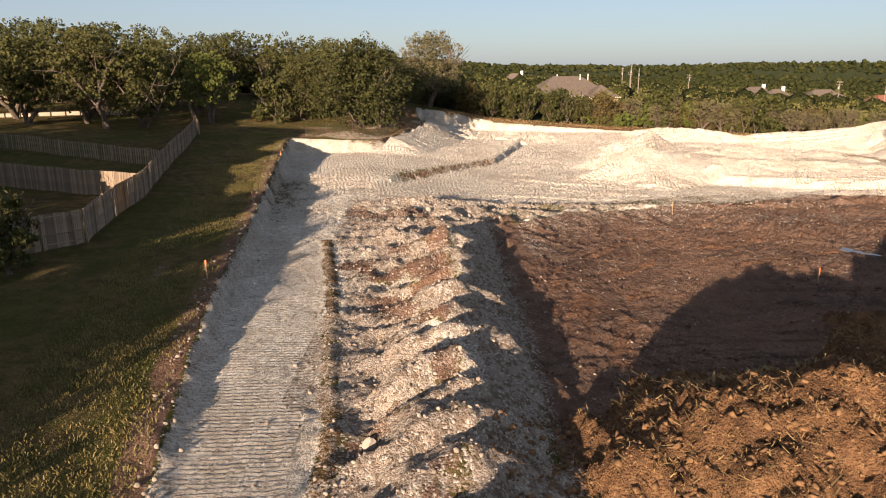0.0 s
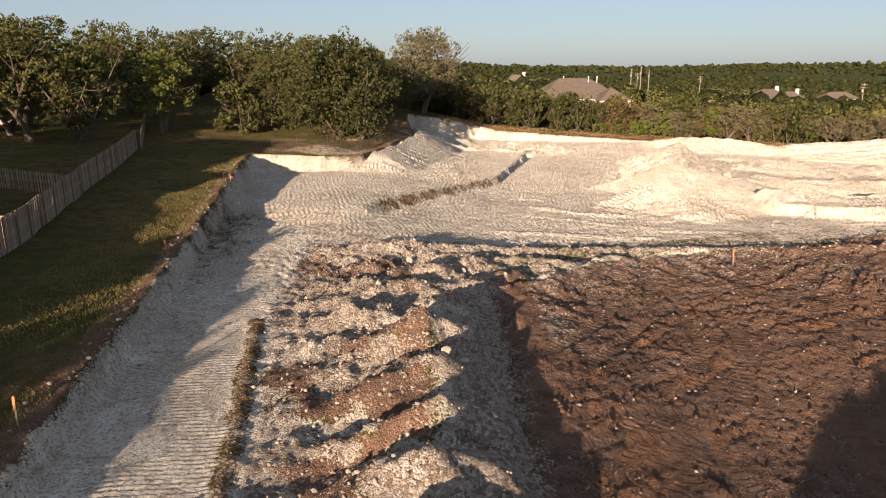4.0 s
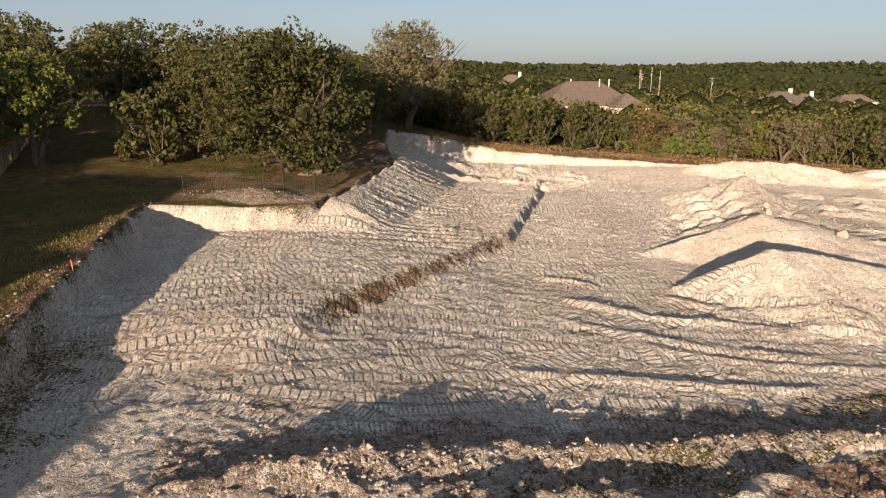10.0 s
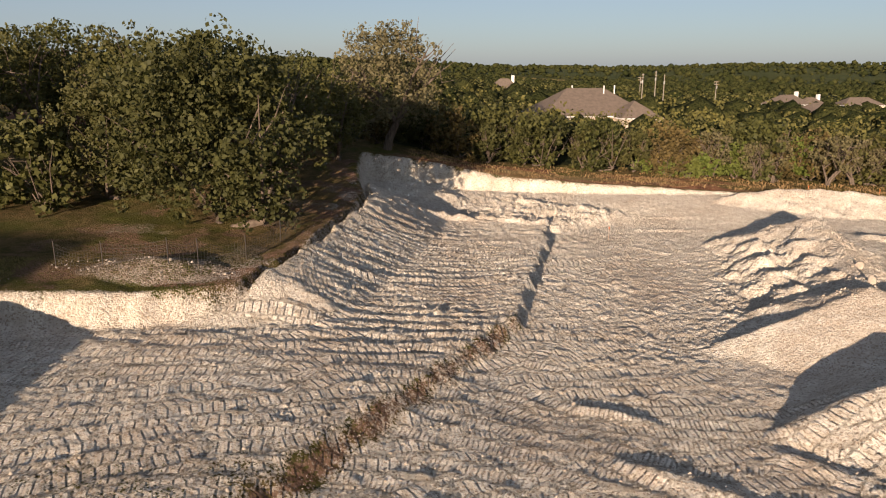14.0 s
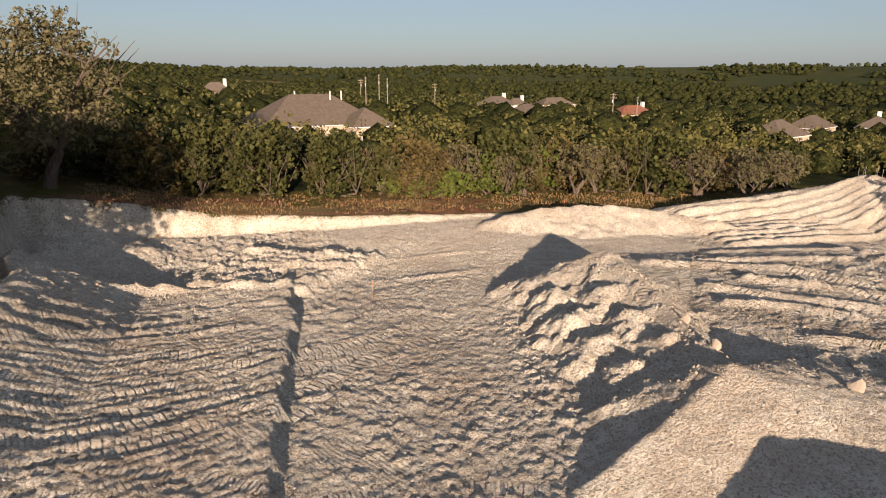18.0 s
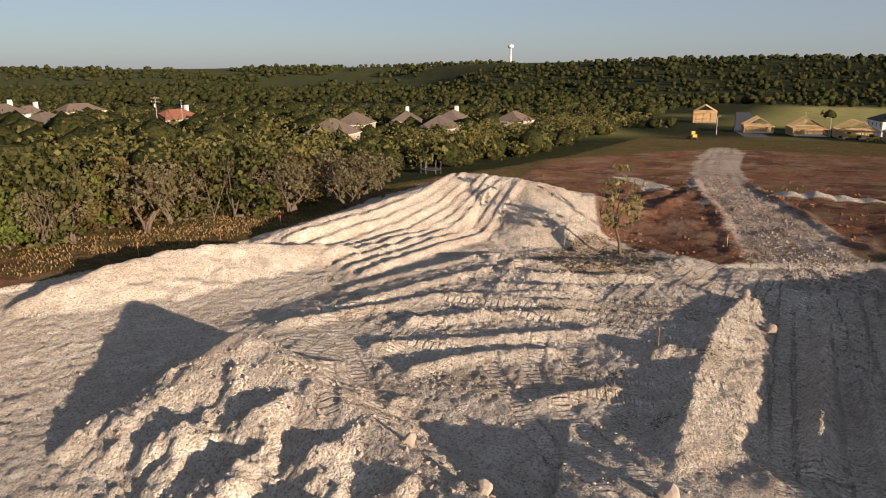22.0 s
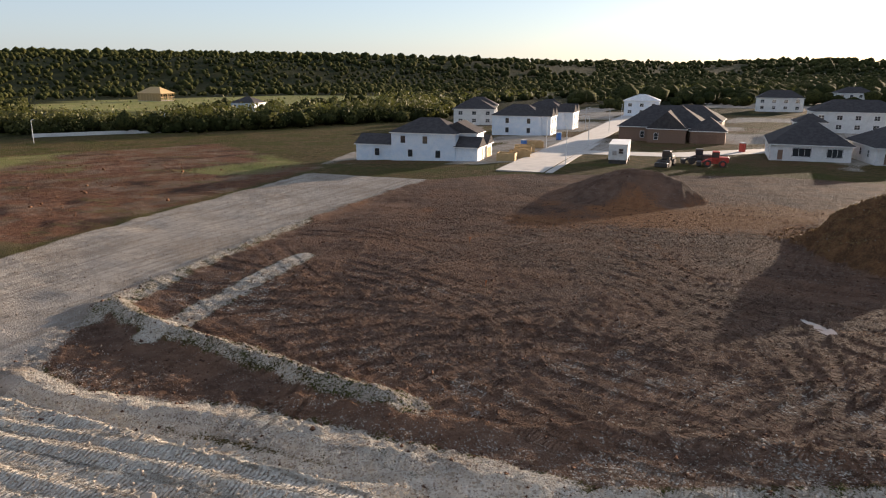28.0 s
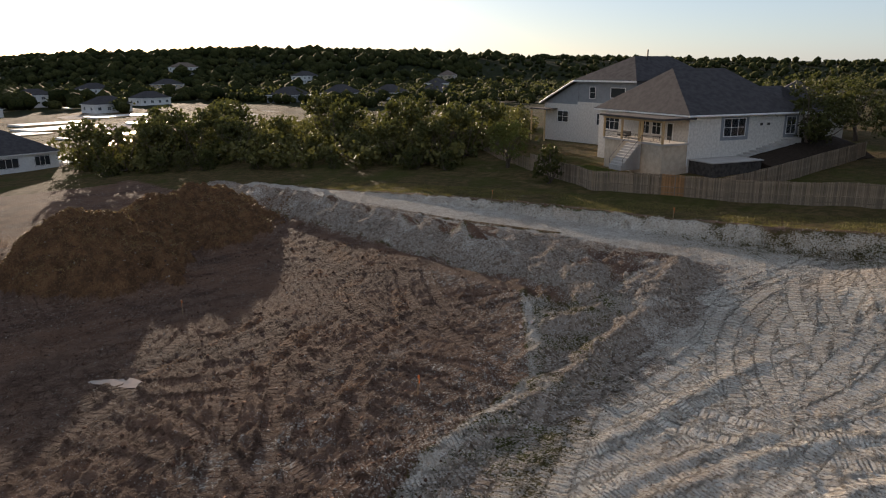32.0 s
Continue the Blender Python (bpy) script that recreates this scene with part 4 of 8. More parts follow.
# dark turned soil along the brink of the western cut, and soil dragged over the windrow
s, d, side, run, size = along(WEST_EDGE, 4)
brink = np.zeros_like(X)
brink[s] = step(0.85, 0.5, np.abs(side + 0.75) + 0.3 * (fbm(X[s], Y[s], 1.3, 426, 3) - 0.5)) * np.interp(Y[s], (0, 60, 80, 104), (1.0, 0.9, 0.7, 0.6))
dragged = step(0.53, 0.66, fbm(X, Y, 3.2, 427, 4)) * step(-0.2, 1.0, X - np.interp(Y, (10, 25.6, 32.5, 42.6, 55, 70), (-3.6, -4.4, -5.6, -7.0, -9.3, -10))) * step(2.2, -0.5, X) * step(74, 66, Y) * 0.9
dragged = np.maximum(dragged, 0.8 * step(3.6, 4.8, X) * step(7.5, 6, X) * step(70, 66, Y))
dragged = np.maximum(dragged, 0.4 * step(-2, 2, inside(X, Y, ((3, 58), (6, 66), (17, 75), (34, 81), (44, 85), (40, 87), (16, 79), (2, 72)))) * (0.45 + 0.55 * step(0.38, 0.55, fbm(X, Y, 3.0, 443, 3))))
brown = np.maximum(brown, np.maximum(brink, dragged))
white = white * (1 - np.maximum(brink, dragged))
bared = dragged
rubble = step(0.0, 1.0, X - np.interp(Y, (10, 25.6, 32.5, 42.6, 55, 70), (-3.6, -4.4, -5.6, -7.0, -9.3, -10)) + 0.8 * (fbm(X, Y, 2, 439, 2) - 0.5)) * step(5.6, 4.6, X - 0.02 * (Y - 30)) * step(76, 71, Y) * step(-6, -2, Y) * (0.62 + 0.38 * step(0.40, 0.55, fbm(X, Y, 4, 423, 3)))
rubble = np.maximum(rubble, 0.6 * step(0.54, 0.62, fbm(X, Y, 6, 421, 3)) * step(1, 3, pit) * step(80, 76, Y) * (X > -7))
rubble = np.maximum(rubble, step(-2, 2, inside(X, Y, ((-9, 55), (3, 58), (8, 66), (18, 74), (30, 77), (28, 80), (16, 79), (0, 76), (-10, 73)))) * (0.6 + 0.4 * step(0.35, 0.6, fbm(X, Y, 2.5, 451, 3))))
fringe = step(-9, 0.5, pit) * step(0.5, -0.5, pit) * step(0, 1, field) * (Y > 52)
rubble = np.maximum(rubble, fringe * (0.22 + 0.45 * fbm(X, Y, 3.0, 452, 4)))
rubble = rubble * (1 - 0.75 * bared)
speckle = step(9, -1, pit) * step(0.2, 0.8, pit) * step(58, 64, Y) * step(88, 80, Y) * step(50, 40, X)
brown = np.maximum(brown, speckle * (0.15 + 0.55 * fbm(X, Y, 2.2, 453, 4)))
white = white * (1 - 0.45 * speckle)
clay = np.maximum(clay, mounds * 0.5)
# red soil smeared over the field and followed by wheel marks, pale stony streaks and the white berms
smear = step(0.42, 0.62, fbm(X + 0.3 * Y, Y * 0.6, 12, 428, 4)) * step(20, 2, np.abs(Y - 14 - 0.3 * (X - 40))) * step(24, 34, X) * 0.8
ochre = smear * brown
for k, (pts, w) in enumerate(((((7.2, 36), (10.5, 48), (19.5, 56), (31, 62)), 1.3), (((6.6, 40), (9.5, 52), (15.5, 59.5), (26, 67)), 1.1), (((9, 33), (13, 45), (24, 53), (36, 58)), 0.8), (((67, 37), (61, 31), (54, 34), (50, 46), (45, 54)), 0.9), (((70, 40), (62, 28), (52, 30), (47, 42), (42, 50)), 0.7))):
    s, d, side, run, size = along(pts, 5)
    mark = step(w, w * 0.5, d) * step(0.35, 0.5, fbm(X[s], Y[s], 2.0, 429 + k, 2))
    ochre[s] = np.maximum(ochre[s], mark * 0.4 * brown[s])
    Z[s] -= 0.10 * np.clip(1 - np.abs(np.abs(side) - w * 0.6) / 0.35, 0, 1) * mark
stony = step(0.45, 0.7, fbm(X * 0.35 + Y * 0.12, Y, 5, 436, 4)) * brown * step(56, 74, Y + 0.2 * X) * 0.42 * step(0.35, 0.6, fbm(X, Y, 0.9, 441, 2))
rubble = np.maximum(rubble, stony * step(4, 7, X))
for pts, w, much in ((((46, 84.6), (57.5, 84.9), (64, 84.8), (69.5, 86.2), (76, 87.0), (83, 85.6)), 1.9, 0.75), (((55.8, 80.0), (64.7, 78.6), (71.2, 77.6), (77.4, 76.6), (83, 75.4), (88, 73)), 1.3, 0.55), (((86.5, 77), (90, 62), (92.5, 46), (93.2, 40)), 1.6, 0.6), (((78.5, 77.5), (80, 68), (82, 55)), 1.5, 0.8), (PALE, 3.2, 0.85), (((140, 131), (150, 134), (163, 143)), 3.6, 0.7)):
    s, d, side, run, size = along(pts, 6)
    on = much * step(w * 1.25, w * 0.6, d + 0.8 * (fbm(X[s], Y[s], 1.5, 438, 3) - 0.5))
    white[s], brown[s], clay[s] = np.maximum(white[s], on), brown[s] * (1 - on), clay[s] * (1 - on)
Z += mounds * (1.3 * (fbm(X, Y, 1.5, 440, 3) - 0.5) + 0.08 * grit)
verge = np.maximum(step(-0.3, -2.2, np.maximum(pit, field)) * step(0.3, -0.5, pit), 0) * (1 - np.maximum(np.maximum(clay, gravel), white))
patchy = step(0.5, 0.6, fbm(X, Y, 30, 422, 4)) * step(60, 150, X) * (1 - haul)
clay = clay * (1 - 0.3 * patchy * (1 - mounds))
grass = np.clip(verge, 0, 1)
scraped = step(-2, 2, inside(X, Y, ((-24, 106), (-11, 106), (-5, 113), (-1, 127), (-4, 152), (-18, 150), (-22, 128), (-28, 114)))) * (1 - white)
brown = np.maximum(brown, scraped * (0.25 + 0.5 * step(0.42, 0.6, fbm(X, Y, 2.5, 424, 3))))
grass = grass * (1 - 0.55 * scraped)
rubble = np.maximum(rubble, 0.55 * scraped * step(0.55, 0.66, fbm(X, Y, 3.5, 425, 3)))
tip = step(1.2, 0.7, np.hypot((X + 15) / 5.5, (Y - 110) / 2.8))
rubble = np.maximum(rubble, tip * 0.8)
for pts, w in ((((-15.5, 30), (-16.8, 37), (-20, 50), (-22, 60)), 0.55), (((-22, 33), (-19, 38), (-17.5, 44)), 0.9)):
    s, d, side, run, size = along(pts, 4)
    rubble[s] = np.maximum(rubble[s], 0.45 * step(w * 1.6, w * 0.4, d) * step(0.42, 0.56, fbm(X[s], Y[s], 1.6, 437, 3)))
    grass[s] = grass[s] * (1 - 0.4 * step(w * 1.6, w * 0.4, d))
# red dirt bared along the northern verge
bare = step(156, 158, Y) * step(172, 165, Y) * step(-8, 2, X) * step(64, 38, X) * step(0.28, 0.5, fbm(X * 0.5, Y, 4, 457, 3)) * (1 - white)
clay, grass = np.maximum(clay, 0.8 * bare), grass * (1 - 0.8 * bare)
bank = step(1.1, 0.8, np.hypot((X + 60) / 16, (Y - 184) / 16))
clay = np.maximum(clay, bank)
grass = grass * (1 - bank)
away = np.hypot(X - 40, Y - 80)
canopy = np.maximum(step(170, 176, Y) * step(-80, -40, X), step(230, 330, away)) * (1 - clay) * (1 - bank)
mown = (X > 150) * step(0.60, 0.66, fbm(X, Y, 260, 431, 2)) * step(250, 330, away) * step(760, 640, away)
mown = np.maximum(mown, step(300, 330, X) * step(760, 700, X) * step(-260, -60, Y) * step(180, 120, Y) * step(0.35, 0.5, fbm(X, Y, 120, 432, 2)))
lots = step(-1, 1, inside(X, Y, ((-60, -45), (0, -40), (40, -40), (130, -14), (150, -80), (130, -330), (-60, -360), (-140, -220)))) * step(0.42, 0.5, fbm(X, Y, 34, 433, 3))
canopy = canopy * (1 - lots)
pasture = soft(CLAY, 4) * step(124, 140, X) * step(75, 50, Y) * step(0.36, 0.52, fbm(X * 0.7 + Y * 0.5, Y - X * 0.4, 40, 435, 4)) * 0.75 * (1 - gravel)
meadow = step(-8, 8, inside(X, Y, ((300, -330), (390, -190), (520, -190), (570, -300), (460, -450), (330, -430))))
canopy, mown = np.maximum(canopy, np.maximum(pasture, meadow)), np.maximum(mown, np.maximum(pasture, meadow))
scar = step(1.2, 0.8, np.hypot((X - 195) / 55, (Y - 1222) / 45))
canopy, white = canopy * (1 - scar), np.maximum(white, scar)
clay = np.maximum(clay, lots * 0.45)
gravel = np.maximum(gravel, lots * step(0.4, 0.55, fbm(X, Y, 22, 434, 3)) * 0.9)
grass = grass * (1 - 0.8 * lots)

ground_data = bpy.data.meshes.new("ground")
ny, nx = X.shape
co = np.stack([X, Y, Z], -1).reshape(-1, 3).astype(np.float32)
n = np.arange(nx * ny).reshape(ny, nx)
quads = np.stack([n[:-1, :-1], n[:-1, 1:], n[1:, 1:], n[1:, :-1]], -1).reshape(-1, 4)
ground_data.vertices.add(len(co))
ground_data.vertices.foreach_set("co", co.ravel())
ground_data.loops.add(quads.size)
ground_data.loops.foreach_set("vertex_index", quads.ravel().astype(np.int32))
ground_data.polygons.add(len(quads))
ground_data.polygons.foreach_set("loop_start", np.arange(0, quads.size, 4, dtype=np.int32))
ground_data.update(calc_edges=True)
smooth_face = np.zeros_like(X)
smooth_face[here] = fresh_face
for name, layers in (("zone_a", (white, brown, clay)), ("zone_b", (grass, gravel, rubble)), ("zone_c", (canopy, mown, np.maximum(mounds, tan))), ("cleats", (CLEAT[..., 0], CLEAT[..., 1], ochre))):
    at = ground_data.color_attributes.new(name, "FLOAT_COLOR", "POINT")
    at.data.foreach_set("color", np.stack([*layers, 1 - smooth_face], -1).astype(np.float32).ravel())
ground_data.materials.append(EARTH)
ground_data.polygons.foreach_set("use_smooth", np.ones(len(quads), bool))
tagged(new("ground", ground_data), "bare earthworks of pale crushed limestone and brown soil", "ground", kind="structure")


def ground_z(x, y):
    """Height of the ground sheet under a place."""
    i = int(np.clip(np.searchsorted(GX, x) - 1, 0, nx - 2))
    j = int(np.clip(np.searchsorted(GY, y) - 1, 0, ny - 2))
    u, v = (x - GX[i]) / (GX[i + 1] - GX[i]), (y - GY[j]) / (GY[j + 1] - GY[j])
    return float((Z[j, i] * (1 - u) + Z[j, i + 1] * u) * (1 - v) + (Z[j + 1, i] * (1 - u) + Z[j + 1, i + 1] * u) * v)


def ground_many(x, y):
    i = np.clip(np.searchsorted(GX, x) - 1, 0, nx - 2)
    j = np.clip(np.searchsorted(GY, y) - 1, 0, ny - 2)
    u, v = (x - GX[i]) / (GX[i + 1] - GX[i]), (y - GY[j]) / (GY[j + 1] - GY[j])
    return (Z[j, i] * (1 - u) + Z[j, i + 1] * u) * (1 - v) + (Z[j + 1, i] * (1 - u) + Z[j + 1, i + 1] * u) * v

# ---- building helpers ----


def part(name, bm, material, parent, label=""):
    """Links a bmesh (or a finished mesh) as one object under a thing or a part."""
    if isinstance(bm, bmesh.types.BMesh):
        me = bpy.data.meshes.new(name)
        bm.to_mesh(me)
        bm.free()
        me.materials.append(material)
    else:
        me = bm
    ob = new(name, me)
    ob.parent = parent
    if label:
        tagged(ob, label)
    return ob


def thing(name, m, label, category, group="", kind=""):
    ob = new(name)
    ob.empty_display_size = 0.3
    ob.matrix_world = m
    return tagged(ob, label, category, group, kind)


def box(bm, x0, y0, z0, x1, y1, z1, bevel=0.0, m=None):
    made = bmesh.ops.create_cube(bm, size=1.0, matrix=Matrix.Translation(((x0 + x1) / 2, (y0 + y1) / 2, (z0 + z1) / 2)) @ Matrix.Diagonal((x1 - x0, y1 - y0, z1 - z0, 1)))
    if bevel:
        edges = {e for v in made["verts"] for e in v.link_edges}
        done = bmesh.ops.bevel(bm, geom=list(edges), offset=bevel, segments=1, affect="EDGES")
        made = {"verts": list({v for f in done["faces"] for v in f.verts} | {v for v in made["verts"] if v.is_valid})}
    if m is not None:
        bmesh.ops.transform(bm, matrix=m, verts=made["verts"])
    return bm


def boxes(*dims, bevel=0.0):
    bm = bmesh.new()
    for d in dims:
        box(bm, *d, bevel=bevel)
    return bm


def rod(bm, a, b, r0, r1=None, sides=8):
    a, b = Vector(a), Vector(b)
    q = (b - a).to_track_quat("Z", "Y").to_matrix().to_4x4()
    bmesh.ops.create_cone(bm, cap_ends=True, segments=sides, radius1=r0, radius2=r0 if r1 is None else r1, depth=(b - a).length, matrix=Matrix.Translation((a + b) / 2) @ q)
    return bm


def rods(*dims, sides=8):
    bm = bmesh.new()
    for d in dims:
        rod(bm, *d, sides=sides)
    return bm


def leaf_cloud(rs, centres, radii, count, size, flat=0.8):
    """Leaf sprays on the shells of clumps: quads facing mostly outwards, with a lightness for each clump and shading
    painted from its top to its underside.
    """
    k = rs.randint(0, len(centres), count)
    d = rs.normal(size=(count, 3))
    d /= np.linalg.norm(d, axis=1)[:, None]
    far = rs.uniform(0.55, 1.05, count) ** 0.6
    c = centres[k] + d * (radii[k] * far)[:, None] * np.array([1, 1, flat])
    nrm = d + rs.normal(size=(count, 3)) * 0.75
    nrm /= np.linalg.norm(nrm, axis=1)[:, None]
    up = rs.normal(size=(count, 3))
    u = np.cross(nrm, up)
    u /= np.linalg.norm(u, axis=1)[:, None] + 1e-9
    v = np.cross(nrm, u)
    s = size * rs.uniform(0.55, 1.3, count)[:, None]
    lean = rs.uniform(0.45, 0.9, count)[:, None]
    verts = np.stack([c - u * s, c - v * s * lean, c + u * s, c + v * s * lean], 1)
    # light from above is painted in: tops of clumps lighter, undersides darker
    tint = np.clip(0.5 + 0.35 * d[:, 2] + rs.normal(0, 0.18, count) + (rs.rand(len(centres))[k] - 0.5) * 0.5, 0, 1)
    return verts.reshape(-1, 3), np.repeat(tint, 4)


def leaf_mesh(name, verts, tint, material):
    me = bpy.data.meshes.new(name)
    count = len(verts)
    me.vertices.add(count)
    me.vertices.foreach_set("co", verts.astype(np.float32).ravel())
    me.loops.add(count)
    me.loops.foreach_set("vertex_index", np.arange(count, dtype=np.int32))
    me.polygons.add(count // 4)
    me.polygons.foreach_set("loop_start", np.arange(0, count, 4, dtype=np.int32))
    me.update(calc_edges=True)
    at = me.attributes.new("tint", "FLOAT", "POINT")
    at.data.foreach_set("value", tint.astype(np.float32))
    me.materials.append(material)
    return me


def limb(bm, pts, r0, r1, sides=6):
    """A bent, tapering branch as one tube."""
    rings = []
    for k, p in enumerate(pts):
        p = Vector(p)
        ahead = (Vector(pts[min(k + 1, len(pts) - 1)]) - Vector(pts[max(k - 1, 0)])).normalized()
        m = ahead.to_track_quat("Z", "Y").to_matrix()
        r = r0 + (r1 - r0) * k / (len(pts) - 1)
        rings.append([bm.verts.new(p + m @ Vector((math.cos(i * math.tau / sides) * r, math.sin(i * math.tau / sides) * r, 0))) for i in range(sides)])
    for a, b in zip(rings[:-1], rings[1:]):
        for i in range(sides):
            bm.faces.new((a[i], a[(i + 1) % sides], b[(i + 1) % sides], b[i]))
    bm.faces.new(rings[-1])


def tree_kind(seed, tall, spread, leaves, size, material, label, stems=1, low=0.35, flat=0.75, clumps=26, bare=0.0, name="oak_tree", girth=0.032):
    """A tree at the origin: tapered trunk with limbs, and a crown of clumps of leaf sprays."""
    rs = np.random.RandomState(seed)
    ob = thing(name, Matrix(), label, "tree")
    bm = bmesh.new()
    centres, radii = [], []
    fork = tall * low
    for st in range(stems):
        lean = rs.uniform(-1, 1, 2) * (0.10 + 0.12 * (stems > 1)) * tall
        foot = rs.uniform(-0.35, 0.35, 2) * (stems > 1)
        top = (foot[0] + lean[0], foot[1] + lean[1], fork)
        r = tall * girth / stems**0.4
        limb(bm, [(foot[0], foot[1], -0.3), (foot[0] + lean[0] * 0.3, foot[1] + lean[1] * 0.3, fork * 0.45), top], r * 1.25, r * 0.8, 8)
        for b in range(max(3, 7 // stems)):
            ang = b * 2.4 + rs.uniform(0, 1) + st
            out = spread * rs.uniform(0.45, 0.92)
            end = Vector((top[0] * 0.6 + math.cos(ang) * out, top[1] * 0.6 + math.sin(ang) * out, fork + (tall - fork) * rs.uniform(0.25, 0.85)))
            mid = Vector(top).lerp(end, 0.5) + Vector((0, 0, rs.uniform(-0.05, 0.12) * tall))
            limb(bm, [top, mid, end], r * 0.55, r * 0.12, 5)
            for c in range(3 if bare == 0 else 6):
                tip = end + Vector(rs.normal(size=3)) * spread * 0.22
                limb(bm, [mid.lerp(end, rs.uniform(0.1, 0.9)), mid.lerp(tip, 0.6) + Vector((0, 0, 0.2)), tip], r * 0.2, r * 0.04, 4)
    for c in range(clumps):
        ang, q = rs.uniform(0, math.tau), math.sqrt(rs.rand())
        h = rs.uniform(0, 1)
        reach = spread * (0.35 + 0.65 * math.sin(math.pi * min(0.98, 0.22 + 0.72 * h)))
        centres.append((math.cos(ang) * q * reach * 0.85, math.sin(ang) * q * reach * 0.85, fork * 0.8 + (tall - fork * 0.8) * (0.08 + 0.84 * h)))
        radii.append(spread * rs.uniform(0.13, 0.30))
    fringe, small = [], []
    for c, q in zip(centres, radii):
        for _ in range(7):
            d = rs.normal(size=3)
            d /= np.linalg.norm(d) + 1e-9
            fringe.append(np.array(c) + d * q * rs.uniform(0.7, 1.35) * np.array([1, 1, flat]))
            small.append(q * rs.uniform(0.22, 0.5))
    centres, radii = [tuple(c) for c in centres[::2]] + [tuple(c) for c in fringe], [q * 0.9 for q in radii[::2]] + small
    part("trunk", bm, BARK, ob)
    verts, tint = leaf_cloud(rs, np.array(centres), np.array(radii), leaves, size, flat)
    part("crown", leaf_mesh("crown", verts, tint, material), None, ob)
    return ob

# ---- trees ----
KINDS = {
    "oak": tree_kind(1, 12.0, 6.2, 6800, 0.19, OAK, "broad live oak with dense dark green leaves", 2, 0.25, 0.75, 52),
    "oak_b": tree_kind(2, 10.5, 5.4, 6200, 0.185, OAK, "live oak with a ragged dark green crown", 3, 0.22, 0.75, 46),
    "lush": tree_kind(3, 10.5, 5.2, 10000, 0.145, SPRING, "live oak in fresh light green leaf", 2, 0.3, 0.75, 44),
    "juniper": tree_kind(4, 11.5, 6.6, 19000, 0.16, JUNIPER, "large dark juniper reaching down to the ground", 2, 0.05, 0.85, 120, name="juniper_tree"),
    "juniper_b": tree_kind(5, 7.5, 3.4, 2300, 0.24, JUNIPER, "dense olive-brown juniper at the edge of the wood", 1, 0.05, 0.95, 36, name="juniper_tree"),
    "rusty": tree_kind(15, 7.5, 3.8, 2600, 0.24, RUST, "rusty olive-brown juniper at the edge of the wood", 2, 0.05, 0.95, 40, name="juniper_tree"),
    "fresh": tree_kind(16, 7.0, 4.2, 2300, 0.27, SPRING, "low oak in fresh yellow-green leaf", 2, 0.1, 0.85, 40),
    "thicket": tree_kind(10, 9.0, 5.2, 2100, 0.34, OAK, "dense shrubby oak thicket with leaves down to the ground", 3, 0.05, 0.9, 54),
    "bare": tree_kind(6, 14.0, 7.0, 12000, 0.17, TWIGS, "tall elm with budding grey-brown twigs", 1, 0.22, 0.8, 100, 1.0, name="elm_tree"),
    "bare_b": tree_kind(7, 7.5, 3.4, 1300, 0.20, TWIGS, "pale leafless tree with forked white stems", 3, 0.3, 0.8, 24, 1.0, name="bare_tree"),
    "thin": tree_kind(8, 9.6, 2.3, 900, 0.17, BUDS, "slender young tree with sparse yellow-green leaves", 1, 0.28, 0.8, 26, 1.0, name="young_tree", girth=0.015),
    "bush": tree_kind(9, 2.6, 1.9, 1500, 0.17, SPRING, "round bright green shrub", 2, 0.08, 0.85, 18, name="shrub"),
}


def plant(kind, x, y, size=1.0, turn=0.0, sink=0.05, label=""):
    m = pose(x, y, ground_z(x, y) - sink, 0, 0, turn) @ Matrix.Diagonal((size, size, size, 1))
    ob = copy_thing(KINDS[kind], pose(0, 0, 0))
    ob.matrix_world = m
    if label:
        tagged(ob, label)
    return ob


rs = np.random.RandomState(11)
# oaks from (-60, 62) to (-67, 90): added, to shade gardens and verge
for kind, x, y, size, turn in (("lush", -39, 119, 1.12, 40), ("oak", -49.5, 104.5, 1.16, 10), ("oak_b", -45.5, 108, 1.2, 80), ("oak", -55, 109, 1.2, 130), ("oak_b", -62, 105, 1.25, 200), ("oak", -68, 113, 1.25, 300), ("oak_b", -77, 108, 1.25, 20), ("oak", -58, 119, 1.2, 60), ("oak", -44.5, 129, 1.15, 100), ("oak_b", -52, 138, 1.25, 150), ("oak", -63, 132, 1.25, 190), ("oak", -74, 126, 1.3, 240), ("oak_b", -86, 120, 1.3, 290), ("oak", -44, 167, 1.22, 330), ("oak_b", -36, 158, 1.3, 25), ("oak", -47.5, 157, 1.1, 65), ("oak_b", -29, 150, 1.25, 115), ("oak", -53, 168, 1.15, 165), ("oak_b", -23.5, 141, 1.2, 205), ("oak", -66, 160, 1.25, 255), ("oak_b", -30, 166, 1.25, 305), ("oak", -22, 158, 1.15, 345), ("oak", -78, 148, 1.3, 45), ("oak_b", -60, 62, 1.1, 85), ("oak_b", -55, 75, 1.0, 215), ("oak", -63, 76, 1.0, 35), ("oak_b", -67, 90, 1.05, 135), ("oak", -86, 60, 0.85, 95), ("oak_b", -87, 53, 0.75, 175)):
    plant(kind, x, y, size, turn)
plant("juniper", -14.2, 121.2, 1.3, 0, 0.5)
plant("juniper", -24, 129, 1.0, 90, 0.4)
plant("thicket", -30, 125, 0.85, 30, 0.3)
plant("oak", -12, 133, 1.05, 45)
plant("oak_b", -13, 145, 1.1, 95)
plant("oak_b", -8, 150, 0.9, 15)
plant("bare", -3.0, 164, 1.2, 20)
plant("oak", -14, 160, 1.0, 75)
plant("juniper_b", -26.3, 40.6, 0.68, 10)
plant("thin", 83.5, 121.8, 1.0, 0)
plant("thin", 92, 126, 0.6, 70)
